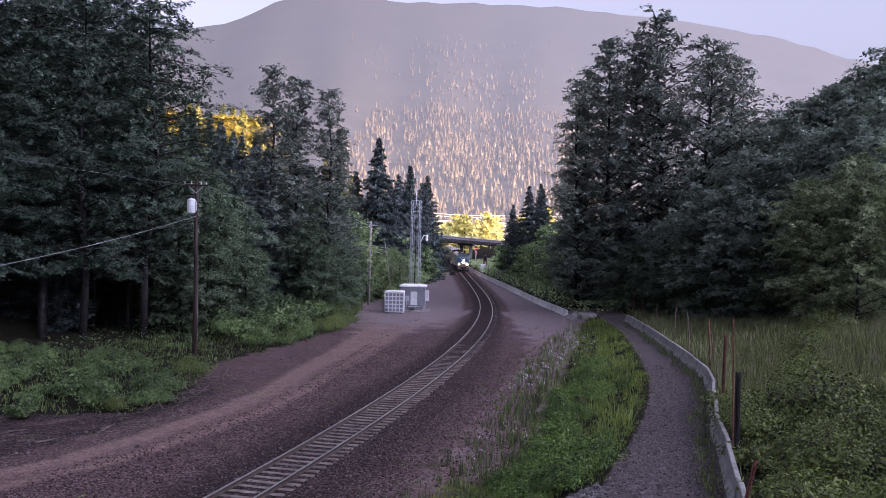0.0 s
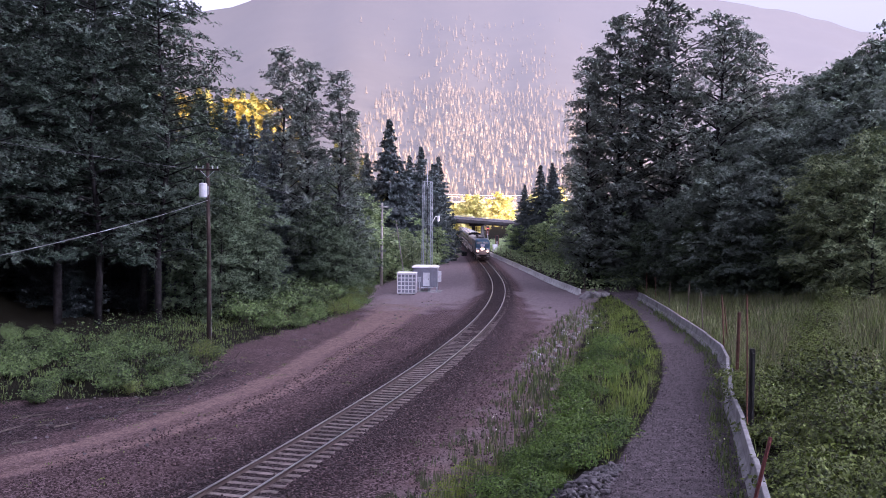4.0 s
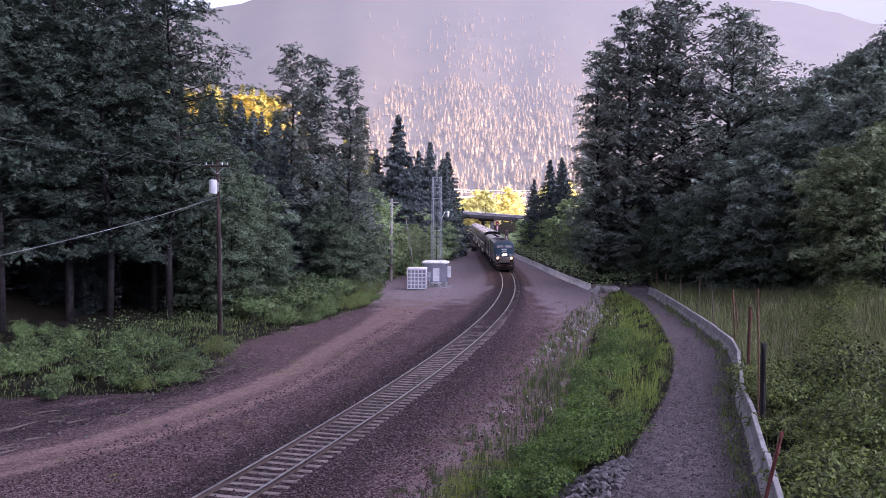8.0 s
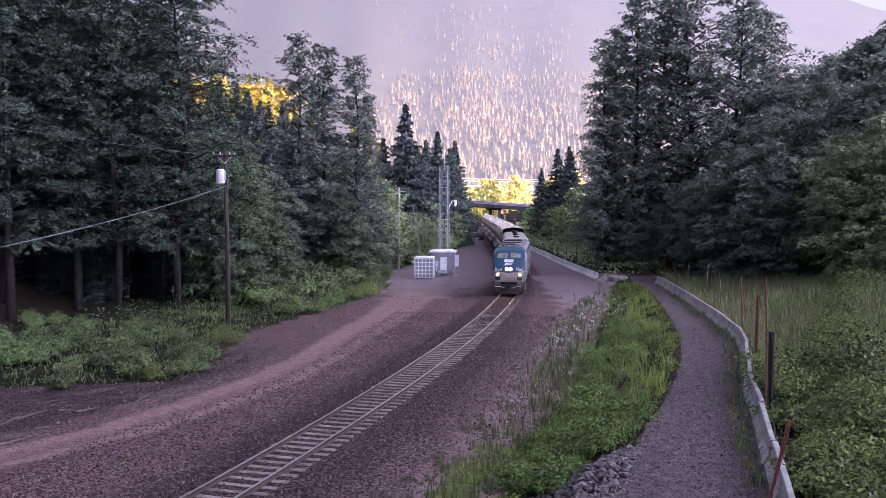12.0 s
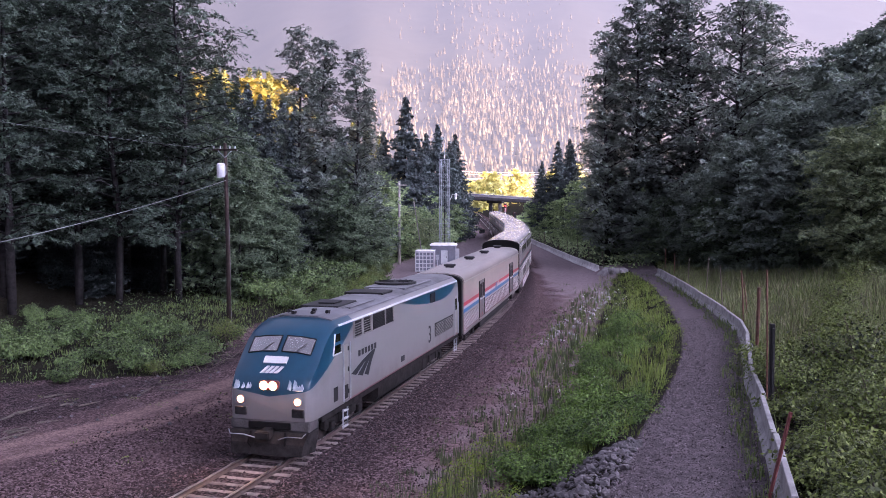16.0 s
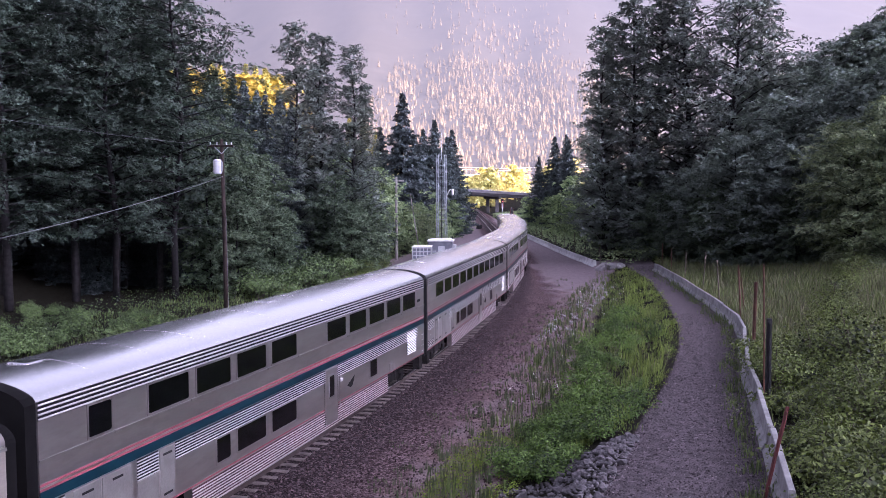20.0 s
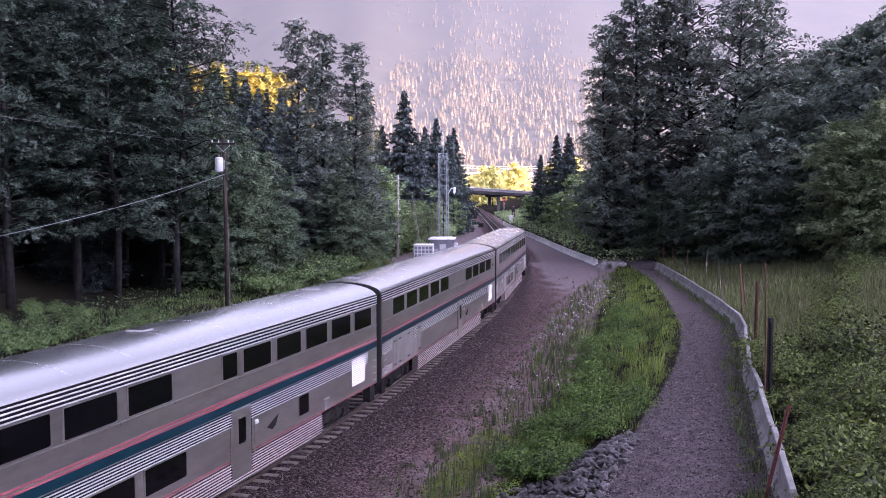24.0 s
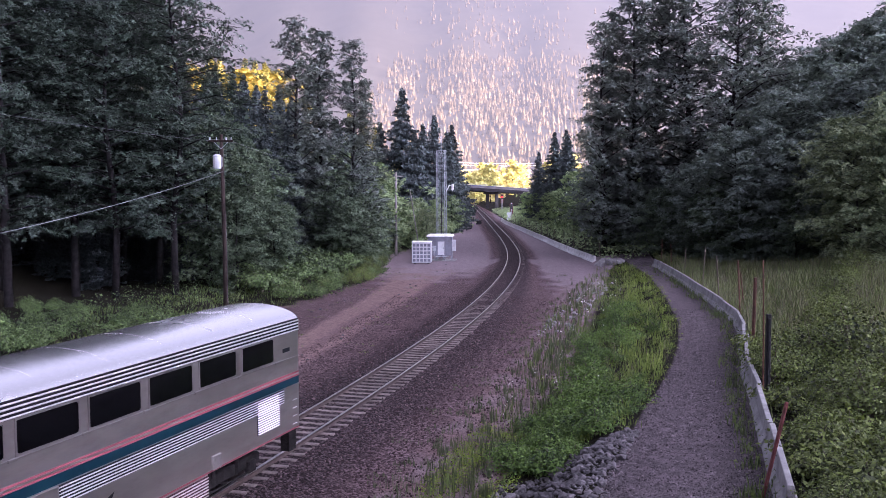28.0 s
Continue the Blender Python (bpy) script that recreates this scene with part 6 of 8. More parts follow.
def path_gravel():
    """Loose grey stones on the path, thicker along its edges."""
    r = np.random.RandomState(83)
    n = 22000
    y = 21 + 42 * r.rand(n) ** 1.6
    f = r.beta(0.75, 0.75, n)
    x = PATH_LEFT(y) * (1 - f) + (BARRIER(y) - 0.45) * f
    z = ground_height(x, y)
    size = r.uniform(0.010, 0.032, n) * np.where(r.rand(n) < 0.04, 1.7, 1.0)
    base = np.array([(1, 0, 0), (-1, 0, 0), (0, 1, 0), (0, -1, 0), (0, 0, 0.8), (0, 0, -0.8)], float)
    v = (base[None] * r.uniform(0.6, 1.3, (n, 6, 1)) + r.normal(0, 0.2, (n, 6, 3))) * size[:, None, None]
    v += np.stack((x, y, z + size * 0.25), -1)[:, None, :]
    g = np.array([(0, 2, 4), (2, 1, 4), (1, 3, 4), (3, 0, 4), (2, 0, 5), (1, 2, 5), (3, 1, 5), (0, 3, 5)])
    faces = (g[None] + (np.arange(n) * 6)[:, None, None]).reshape(-1, 3)
    tagged(raw("path_gravel", v.reshape(-1, 3), faces, PATH_STONE), "loose grey gravel on the path", "gravel", kind="stuff")


def path_stone_material():
    m, nt, bs, out = nodes_of("loose_path_stone")
    geo = nt.nodes.new("ShaderNodeNewGeometry")
    f = math_node(nt, "ADD", math_node(nt, "MULTIPLY", geo.outputs["Random Per Island"], 0.8), math_node(nt, "MULTIPLY", noise_tex(nt, geo.outputs["Position"], 30.0, 3), 0.2))
    nt.links.new(ramp(nt, f, [(0.1, (0.020, 0.017, 0.019)), (0.6, (0.085, 0.071, 0.077)), (0.95, (0.27, 0.23, 0.245))]), bs.inputs["Base Color"])
    bs.inputs["Roughness"].default_value = 0.92
    bs.inputs["Specular IOR Level"].default_value = 0.1
    return m


PATH_STONE = path_stone_material()
path_gravel()

# white blossoms in the strip
x, y = scatter(900, -2, 20, 35, 90, lambda x, y: in_strip(x, y) & (across(x, y) < 0.60) & (lumps(x, y, 6.0, 41) > 0.10), 42)
low_leaves("white_blossoms", x, y, np.full(len(x), 0.70), 0.055, FLOWER, "small white blossoms above the grass", "flowers", 43, 4, 0.08, 0.6)

# shallow water at the bottom of the ditch
wm = Mesh()
ring = []
for k in range(18):
    i = k if k < 9 else 17 - k
    py = 26.0 + i * 0.8
    mid = float(STRIP_LEFT(py)) * (1 - float(ditch_side(py))) + float(PATH_LEFT(py)) * float(ditch_side(py))
    ring.append((mid + (0.42 if k < 9 else -0.42), py))
wm.add([(px, py, -1.24) for px, py in ring], [tuple(range(18))])
WATER, wnt, wbs, _ = nodes_of("still_ditch_water")
wbs.inputs["Base Color"].default_value = (0.03, 0.035, 0.03, 1)
wbs.inputs["Roughness"].default_value = 0.05
wb = wnt.nodes.new("ShaderNodeBump")
wb.inputs["Strength"].default_value, wb.inputs["Distance"].default_value = 0.25, 0.02
wg = wnt.nodes.new("ShaderNodeNewGeometry")
wnt.links.new(noise_tex(wnt, wg.outputs["Position"], 5.0, 3), wb.inputs["Height"])
wnt.links.new(wb.outputs[0], wbs.inputs["Normal"])
tagged(part("water", wm, WATER, fix=True), "shallow puddle in the bottom of the ditch", "water", kind="structure")

# brushwood and weathered sticks by the woods
for k in range(26):
    yy = rs.uniform(44, 60)
    xx = float(VEG_LEFT(yy)) + rs.uniform(-2.2, 0.8)
    L, a = rs.uniform(0.6, 2.0), rs.uniform(0, 6.28)
    zz = gz(xx, yy)
    ob = part("dead_branch", Mesh().tube([(0, 0, 0.03), (L * 0.5, 0.1, 0.12 + rs.uniform(0, 0.4)), (L, 0, 0.2 + rs.uniform(0, 0.5))], [0.03, 0.022, 0.008], 5), DEAD_WOOD)
    ob.matrix_basis = pose(xx, yy, zz, 0, 0, math.degrees(a))
    tagged(ob, "dry dead branch lying in the undergrowth", "branch", "dead branches by the woods")

for k in range(18):
    yy = rs.uniform(31, 45)
    xx = float(ROAD(yy)) - rs.uniform(1.2, 6.5)
    L, a = rs.uniform(0.5, 2.2), rs.gauss(0.4, 1.0)
    ob = part("dead_branch", Mesh().tube([(0, 0, 0.03), (L * 0.45, rs.uniform(-0.12, 0.12), 0.05), (L, 0, 0.04)], [0.045, 0.035, 0.012], 6), DEAD_WOOD)
    ob.matrix_basis = pose(xx, yy, gz(xx, yy), 0, 0, math.degrees(a))
    tagged(ob, "weathered stick lying on the bare soil", "branch", "sticks on the bare soil")
stone_heap("soil_stones", "scattered stones on the bare soil beside the dirt track", [(float(ROAD(yy)) - rs.uniform(0.6, 6.5), yy, rs.uniform(0.06, 0.22)) for yy in [30 + k * 0.24 for k in range(90)]], 9)
x, y = scatter(900, -20, 2, 30, 95, lambda x, y: (x > VEG_LEFT(y)) & (x < np.interp(y, _gy, _gx) - 3.4) & (lumps(x, y, 4.0, 51) > 0.25), 52)
low_leaves("ground_weeds", x, y, np.full(len(x), 0.12), 0.05, LEAF_FRESH, "low weeds scattered over the bare ground", "weeds", 53, 12, 0.12, 0.6)

# ---------------------------------------------------------------- train materials
STAINLESS = surface("brushed_stainless_side", (0.30, 0.277, 0.262), (0.41, 0.382, 0.365), 0.8, 4, 0.36, 0.85, 0.0, 0.003, 0.05, stain=(0.29, 0.268, 0.254), stain_scale=0.5, squash=(1, 0.35, 1.5))
# same steel as the sides, lightened to stand for sky mirrored in the ridges
FLUTED = surface("fluted_stainless", (0.66, 0.63, 0.63), (0.84, 0.81, 0.81), 0.8, 20, 0.40, 0.85, 0.03, 0.003, 0.05, squash=(1, 0.3, 1.5))
ROOF_METAL = surface("dusty_stainless_roof", (0.84, 0.82, 0.84), (0.95, 0.93, 0.95), 0.10, 0.25, 0.23, 1.0, 0.0, 0.002, 0.04, squash=(1.2, 0.5, 1), spread=0.3)
PANEL_GREY = surface("pale_aluminium_panel", (0.235, 0.222, 0.214), (0.33, 0.313, 0.303), 1.2, 20, 0.45, 0.6, 0.04, 0.003, 0.06, stain=(0.22, 0.20, 0.19))
LOUVRE_WHITE = surface("white_louvre_paint", (0.72, 0.71, 0.72), (0.86, 0.85, 0.86), 1.2, 20, 0.5, 0, 0.03, vary=0.02)
# pinkish skirt tone stands in for the ballast mirrored in it
SKIRT_STEEL = surface("ballast_tinted_skirt", (0.52, 0.46, 0.47), (0.76, 0.69, 0.70), 0.8, 20, 0.42, 0.8, 0.03, 0.003, 0.05, squash=(1, 0.3, 1.5))
STRIPE_PINK = surface("faded_red_stripe", (0.23, 0.052, 0.068), (0.31, 0.085, 0.105), 1, 20, 0.5, 0, 0.02, vary=0.03)
STRIPE_BLUE = surface("deep_blue_green_stripe", (0.003, 0.018, 0.030), (0.005, 0.028, 0.042), 1, 20, 0.4, 0, 0.02, vary=0.03)
STRIPE_WHITE = surface("white_stripe", (0.42, 0.41, 0.42), (0.54, 0.53, 0.54), 1, 20, 0.5, 0, 0.02, vary=0.02)
WORN_PAINT = surface("worn_primer", (0.16, 0.20, 0.25), (0.30, 0.33, 0.38), 6, 30, 0.6, 0, 0.02)
STRIPE_RED = surface("bright_red_stripe", (0.34, 0.004, 0.014), (0.42, 0.008, 0.020), 1, 20, 0.45, 0, 0.02, vary=0.02)
STRIPE_SKY = surface("mid_blue_stripe", (0.002, 0.092, 0.22), (0.004, 0.116, 0.265), 1, 20, 0.45, 0, 0.02, vary=0.02)
MAROON = surface("dull_maroon_paint", (0.10, 0.030, 0.042), (0.15, 0.050, 0.062), 1, 20, 0.5, 0, 0.02, vary=0.02)
GLASS_DARK = gloss("dark_tinted_window", (0.002, 0.002, 0.0025), 0.08)
GLASS_DARK.node_tree.nodes["Principled BSDF"].inputs["Specular IOR Level"].default_value = 0.16
WINDSHIELD = gloss("windshield_glass", (0.070, 0.069, 0.075), 0.03)
WINDSHIELD.node_tree.nodes["Principled BSDF"].inputs["IOR"].default_value = 3.2
UNDERFRAME = surface("grimy_underframe", (0.006, 0.0054, 0.0054), (0.026, 0.023, 0.023), 3, 25, 0.85, 0.1, 0.2)
WHEEL_STEEL = surface("worn_wheel_steel", (0.05, 0.045, 0.04), (0.12, 0.10, 0.09), 4, 30, 0.55, 0.6, 0.1)
LOCO_ROOF = surface("sooty_locomotive_roof", (0.075, 0.075, 0.090), (0.17, 0.17, 0.19), 0.7, 12, 0.5, 0.3, 0.05, 0.004, 0.0, stain=(0.035, 0.034, 0.038), stain_scale=0.5)
GRIMY_SILL = surface("grimy_sill_paint", (0.030, 0.027, 0.028), (0.085, 0.078, 0.080), 2, 20, 0.7, 0.1, 0.1)
VENT_DARK = surface("dark_vent_paint", (0.010, 0.010, 0.011), (0.028, 0.028, 0.030), 2, 20, 0.6, 0.2, 0.05)
BAGGAGE_STEEL = surface("clean_stainless_side", (0.37, 0.322, 0.286), (0.47, 0.412, 0.370), 0.8, 20, 0.45, 0.6, 0.03, 0.003, 0.0, stain=(0.35, 0.32, 0.295), stain_scale=0.5, squash=(1, 0.35, 1.5))
DULL_ROOF = surface("dull_grey_roof", (0.255, 0.225, 0.212), (0.36, 0.322, 0.306), 0.5, 6, 0.42, 0.5, 0.01, 0.002, 0.0, stain=(0.28, 0.265, 0.265), stain_scale=0.3, squash=(1.4, 0.25, 1))
DOOR_STEEL = surface("dark_door_steel", (0.09, 0.085, 0.08), (0.14, 0.132, 0.125), 0.8, 20, 0.5, 0.4, 0.03, 0.003, 0.0)
LETTER = surface("dark_lettering_paint", (0.008, 0.010, 0.014), (0.016, 0.019, 0.024), 2, 20, 0.5, 0, 0.0, vary=0.0)


def livery():
    """Silver grey sides with a blue nose and a blue sweep towards the rear."""
    m, nt, bs, out = nodes_of("locomotive_livery")
    tc, sp = nt.nodes.new("ShaderNodeTexCoord"), nt.nodes.new("ShaderNodeSeparateXYZ")
    nt.links.new(tc.outputs["Object"], sp.inputs[0])
    y, z = sp.outputs["Y"], sp.outputs["Z"]

    def above(v, limit):
        return math_node(nt, "GREATER_THAN", v, limit)

    nose = math_node(nt, "ADD", math_node(nt, "ADD", math_node(nt, "MULTIPLY", y, 0.32), 1.98), math_node(nt, "MULTIPLY", math_node(nt, "MULTIPLY", y, y), 0.02))
    nose = math_node(nt, "ADD", nose, math_node(nt, "SUBTRACT", math_node(nt, "MULTIPLY", math_node(nt, "ABSOLUTE", sp.outputs["X"], 0.0), 0.16), 0.14))
    front = math_node(nt, "MULTIPLY", above(z, nose), above(4.6, y))
    dy = math_node(nt, "SUBTRACT", y, 17.0)
    k = math_node(nt, "ADD", math_node(nt, "MULTIPLY", above(y, 17.0), 0.0547 - 0.01325), 0.01325)
    low = math_node(nt, "ADD", math_node(nt, "MULTIPLY", math_node(nt, "MULTIPLY", dy, dy), k), 3.42)
    rear = math_node(nt, "MULTIPLY", math_node(nt, "MULTIPLY", above(z, low), above(3.98, z)), math_node(nt, "MULTIPLY", above(y, 10.3), above(20.3, y)))
    blue = math_node(nt, "MAXIMUM", front, rear)
    vec = tc.outputs["Object"]
    grime = noise_tex(nt, vec, 0.9, 6, 0.7)
    silver = ramp(nt, grime, [(0.3, (0.125, 0.122, 0.126)), (0.7, (0.178, 0.174, 0.178))])
    paint = ramp(nt, grime, [(0.3, (0.0010, 0.026, 0.052)), (0.7, (0.0022, 0.044, 0.084))])
    col = mix(nt, blue, silver, paint)
    dust = ramp(nt, math_node(nt, "ADD", math_node(nt, "MULTIPLY", z, -0.5), math_node(nt, "ADD", grime, 0.85)), [(0.35, (0, 0, 0)), (0.8, (0.7, 0.7, 0.7))])
    col = mix(nt, dust, col, (0.10, 0.088, 0.086))
    nt.links.new(col, bs.inputs["Base Color"])
    nt.links.new(math_node(nt, "ADD", math_node(nt, "MULTIPLY", grime, 0.3), 0.22), bs.inputs["Roughness"])
    return m


LIVERY = livery()


# dark red gap colour stands for shade and reflected ballast between flutes
RED_SHADE_RECESS = surface("red_shade_fluting_recess", (0.040, 0.014, 0.018), (0.085, 0.032, 0.038), 0.8, 20, 0.6, 0.2, 0.03, 0.003, 0.05)
# dark gap colour stands for the shade between flutes
RECESS = surface("shade_dark_fluting_recess", (0.010, 0.009, 0.011), (0.022, 0.020, 0.023), 0.8, 20, 0.6, 0.2, 0.03, 0.003, 0.05)


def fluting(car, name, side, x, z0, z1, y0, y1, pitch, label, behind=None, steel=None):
    """A band of horizontal ridges along a car side, on a sheet coloured as the shade behind them."""
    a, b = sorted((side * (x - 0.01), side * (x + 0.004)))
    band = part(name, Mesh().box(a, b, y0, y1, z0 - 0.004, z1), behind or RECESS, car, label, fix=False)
    n = max(1, int(round((z1 - z0) / pitch)))
    p = (z1 - z0) / n
    for k in range(n):
        z = z0 + k * p
        ring = [(side * (x + 0.005), z), (side * (x + 0.014), z + p * 0.08), (side * (x + 0.030), z + p * 0.22), (side * (x + 0.018), z + p * 0.42), (side * (x + 0.005), z + p * 0.47)]
        part("flute", Mesh().extrude_y(ring, y0, y1), steel or FLUTED, band, fix=True)
    return band


def pane(parent, side, x, y0, y1, z0, z1, frame_mat, name="window", glass=None, rim=0.045):
    """A window: a frame that stands proud of the side, and the glass in it."""
    w = Mesh()
    xa, xb = side * (x - 0.01), side * (x + 0.022)
    xa, xb = min(xa, xb), max(xa, xb)
    w.box(xa, xb, y0 - rim, y1 + rim, z1, z1 + rim).box(xa, xb, y0 - rim, y1 + rim, z0 - rim, z0)
    w.box(xa, xb, y0 - rim, y0, z0, z1).box(xa, xb, y1, y1 + rim, z0, z1)
    f = part(name, w, frame_mat, parent, "", fix=False)
    r = 0.07
    ring = []
    for cy, cz, a0 in ((y1 - r, z1 - r, 0), (y0 + r, z1 - r, 90), (y0 + r, z0 + r, 180), (y1 - r, z0 + r, 270)):
        ring += [(cy + r * math.cos(radians(a0 + a)), cz + r * math.sin(radians(a0 + a))) for a in (0, 30, 60, 90)]
    g = Mesh()
    g.loft([[(side * (x - 0.01), yy, zz) for yy, zz in ring], [(side * (x + 0.012), yy, zz) for yy, zz in ring]])
    part("glass", g, glass or GLASS_DARK, f, "dark tinted glass", fix=True)
    return f


def bogie(parent, y, base=1.30, wheel_r=0.46):
    t = part("bogie", Mesh().box(-1.15, -0.92, y - base - 0.55, y + base + 0.55, 0.42, 0.78, 0.04).box(0.92, 1.15, y - base - 0.55, y + base + 0.55, 0.42, 0.78, 0.04)
             .box(-1.0, 1.0, y - 0.3, y + 0.3, 0.45, 0.95, 0.04), UNDERFRAME, parent, "grimy black wheel truck")
    for a in (-base, base):
        for sx in (-1, 1):
            w = Mesh()
            w.tube([(sx * 0.68, y + a, wheel_r), (sx * 0.70, y + a, wheel_r), (sx * 0.82, y + a, wheel_r), (sx * 0.83, y + a, wheel_r)], [wheel_r * 0.9, wheel_r * 1.03, wheel_r, wheel_r * 0.85], 24)
            part("wheel", w, WHEEL_STEEL, t, "worn steel wheel", fix=True)
            part("axle_box", Mesh().box(sx * 1.16 - 0.09, sx * 1.16 + 0.09, y + a - 0.2, y + a + 0.2, 0.30, 0.66, 0.03), UNDERFRAME, t)
            part("spring", Mesh().tube([(sx * 1.08, y + a * 0.45, 0.45), (sx * 1.08, y + a * 0.45, 0.98)], 0.12, 10), UNDERFRAME, t)
    part("brake_rod", Mesh().tube([(1.2, y - base, 0.35), (1.2, y + base, 0.35)], 0.03, 6), UNDERFRAME, t)
    return t


def arch(half, z0, z1, n=10, power=2.4):
    """The roof line from one side to the other, as (x, z)."""
    pts = []
    for i in range(2 * n + 1):
        u = -1 + i / n
        u = math.copysign(abs(u) ** 0.8, u)
        pts.append((half * u, z0 + (z1 - z0) * max(0.0, 1 - abs(u) ** power) ** 0.62))
    return pts


def superliner(label, windows, low_windows, door, panels, louvre, extra_flutes, last=False):
    car = thing("passenger_car", label, "train car", "cars of the train")
    L, W = 25.91, 1.55
    a, b = 0.30, 25.60
    part("body", Mesh().extrude_y([(-W, 1.10), (W, 1.10), (W, 4.54), (-W, 4.54)], a, b), STAINLESS, car)
    roof = arch(W - 0.01, 4.545, 4.95, 16, 2.05)
    r = part("roof", Mesh().extrude_y([(x, z) for x, z in reversed(roof)], a - 0.01, b + 0.01), ROOF_METAL, car, "bright dusty stainless roof", smooth=True)
    r.data.set_sharp_from_angle(angle=0.7)
    for k in range(1, 12):
        y = a + k * (b - a) / 12
        rib = [(x, z + 0.006) for x, z in arch(W - 0.03, 4.55, 4.95, 16, 2.05)]
        part("roof_seam", Mesh().extrude_y(list(reversed(rib)), y - 0.03, y + 0.03), ROOF_METAL, r)
    for y in (2.0, 13.2, 23.4):
        part("roof_vent", Mesh().box(-0.45, 0.10, y - 0.25, y + 0.25, 4.90, 4.975, 0.02), ROOF_METAL, r, "low roof hatch")
    for s in (-1, 1):
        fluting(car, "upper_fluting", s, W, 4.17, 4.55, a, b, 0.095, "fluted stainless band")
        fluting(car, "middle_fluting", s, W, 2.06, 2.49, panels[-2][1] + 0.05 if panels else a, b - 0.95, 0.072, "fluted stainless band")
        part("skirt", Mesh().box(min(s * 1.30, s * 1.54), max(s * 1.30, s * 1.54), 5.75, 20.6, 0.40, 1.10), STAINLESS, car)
        fluting(car, "skirt_fluting", s, W - 0.005, 0.42, 1.06, 5.75, 20.6, 0.080, "fluted stainless skirt", RED_SHADE_RECESS, SKIRT_STEEL)
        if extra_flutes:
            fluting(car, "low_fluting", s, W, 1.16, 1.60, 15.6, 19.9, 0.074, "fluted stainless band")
        for z0, z1, mt, lab in ((2.845, 2.895, STRIPE_PINK, "faded red stripe"), (2.795, 2.842, STAINLESS, "bare steel strip"), (2.745, 2.792, STRIPE_PINK, "faded red stripe"),
                                (2.52, 2.742, STRIPE_BLUE, "deep blue stripe"), (1.105, 1.15, STRIPE_PINK, "faded red stripe")):
            part("stripe", Mesh().box(min(s * (W - 0.01), s * (W + 0.006)), max(s * (W - 0.01), s * (W + 0.006)), a, b, z0, z1), mt, car, lab, fix=False)
        part("sill_ledge", Mesh().box(min(s * W, s * (W + 0.03)), max(s * W, s * (W + 0.03)), a, b, 3.355, 3.385), STAINLESS, car, fix=False)
        for y0, y1 in windows:
            pane(car, s, W, y0, y1, 3.45, 4.12, STAINLESS)
            part("sill_bracket", Mesh().box(min(s * W, s * (W + 0.05)), max(s * W, s * (W + 0.05)), y1 + 0.08, y1 + 0.32, 3.335, 3.40, 0.01), STAINLESS, car)
        for y0, y1 in low_windows:
            pane(car, s, W, y0, y1, 1.38, 2.02, STAINLESS)
        d = part("door", Mesh().box(min(s * (W - 0.01), s * (W + 0.03)), max(s * (W - 0.01), s * (W + 0.03)), door, door + 1.05, 0.56, 2.49, 0.01), STAINLESS, car, "stainless boarding door")
        for e in (door - 0.05, door + 1.05):
            part("door_post", Mesh().box(min(s * W, s * (W + 0.018)), max(s * W, s * (W + 0.018)), e, e + 0.05, 0.56, 2.49), VENT_DARK, car, "dark door gap", fix=False)
        pane(d, s, W + 0.03, door + 0.30, door + 0.72, 1.50, 2.22, PANEL_GREY, "door_window")
        for y in (door - 0.12, door + 1.15):
            part("grab_rail", Mesh().tube([(s * (W + 0.07), y, 1.0), (s * (W + 0.07), y, 2.1)], 0.018, 6), STAINLESS, car)
        part("door_lamp", Mesh().box(min(s * W, s * (W + 0.08)), max(s * W, s * (W + 0.08)), door + 1.22, door + 1.42, 1.85, 1.97, 0.02), LOUVRE_WHITE, car)
        if panels:
            for y0, y1 in panels[:-1]:
                p = part("equipment_panel", Mesh().box(min(s * (W - 0.01), s * (W + 0.02)), max(s * (W - 0.01), s * (W + 0.02)), y0, y1, 1.20, 2.47, 0.008), PANEL_GREY, car, "pale equipment panel")
                for zz in (1.32, 2.30):
                    part("handle", Mesh().box(min(s * (W + 0.02), s * (W + 0.035)), max(s * (W + 0.02), s * (W + 0.035)), (y0 + y1) / 2 - 0.18, (y0 + y1) / 2 + 0.18, zz, zz + 0.05), VENT_DARK, p)
            fluting(car, "end_fluting", s, W, 2.06, 2.49, a, panels[0][0] - 0.25, 0.072, "fluted stainless band")
            fluting(car, "end_fluting", s, W, 1.22, 1.52, a, panels[0][0] - 0.25, 0.072, "fluted stainless band")
            y0, y1 = panels[-1]
            fluting(car, "vent_fluting", s, W, 1.98, 2.49, y0, y1, 0.072, "short fluted band between the panels")
            part("vent_panel", Mesh().box(min(s * (W - 0.01), s * (W + 0.012)), max(s * (W - 0.01), s * (W + 0.012)), y0, y1, 1.20, 1.95, 0.008), PANEL_GREY, car, "pale equipment panel")
        if louvre:
            # dark backing paints the shade between the white slats
            lv = part("louvre", Mesh().box(min(s * (W - 0.01), s * (W + 0.015)), max(s * (W - 0.01), s * (W + 0.015)), 23.10, 24.35, 1.45, 2.45), RECESS, car, "white louvred panel")
            for k in range(14):
                z = 1.47 + k * 0.069
                part("slat", Mesh().loft([[(s * (W + 0.016), y, z), (s * (W + 0.045), y, z), (s * (W + 0.016), y, z + 0.030)] for y in (23.12, 24.33)]), LOUVRE_WHITE, lv, fix=True)
        part("junction_box", Mesh().box(min(s * (W - 0.02), s * (W + 0.07)), max(s * (W - 0.02), s * (W + 0.07)), 20.75, 21.15, 1.16, 1.52, 0.01), PANEL_GREY, car, "pale junction box")
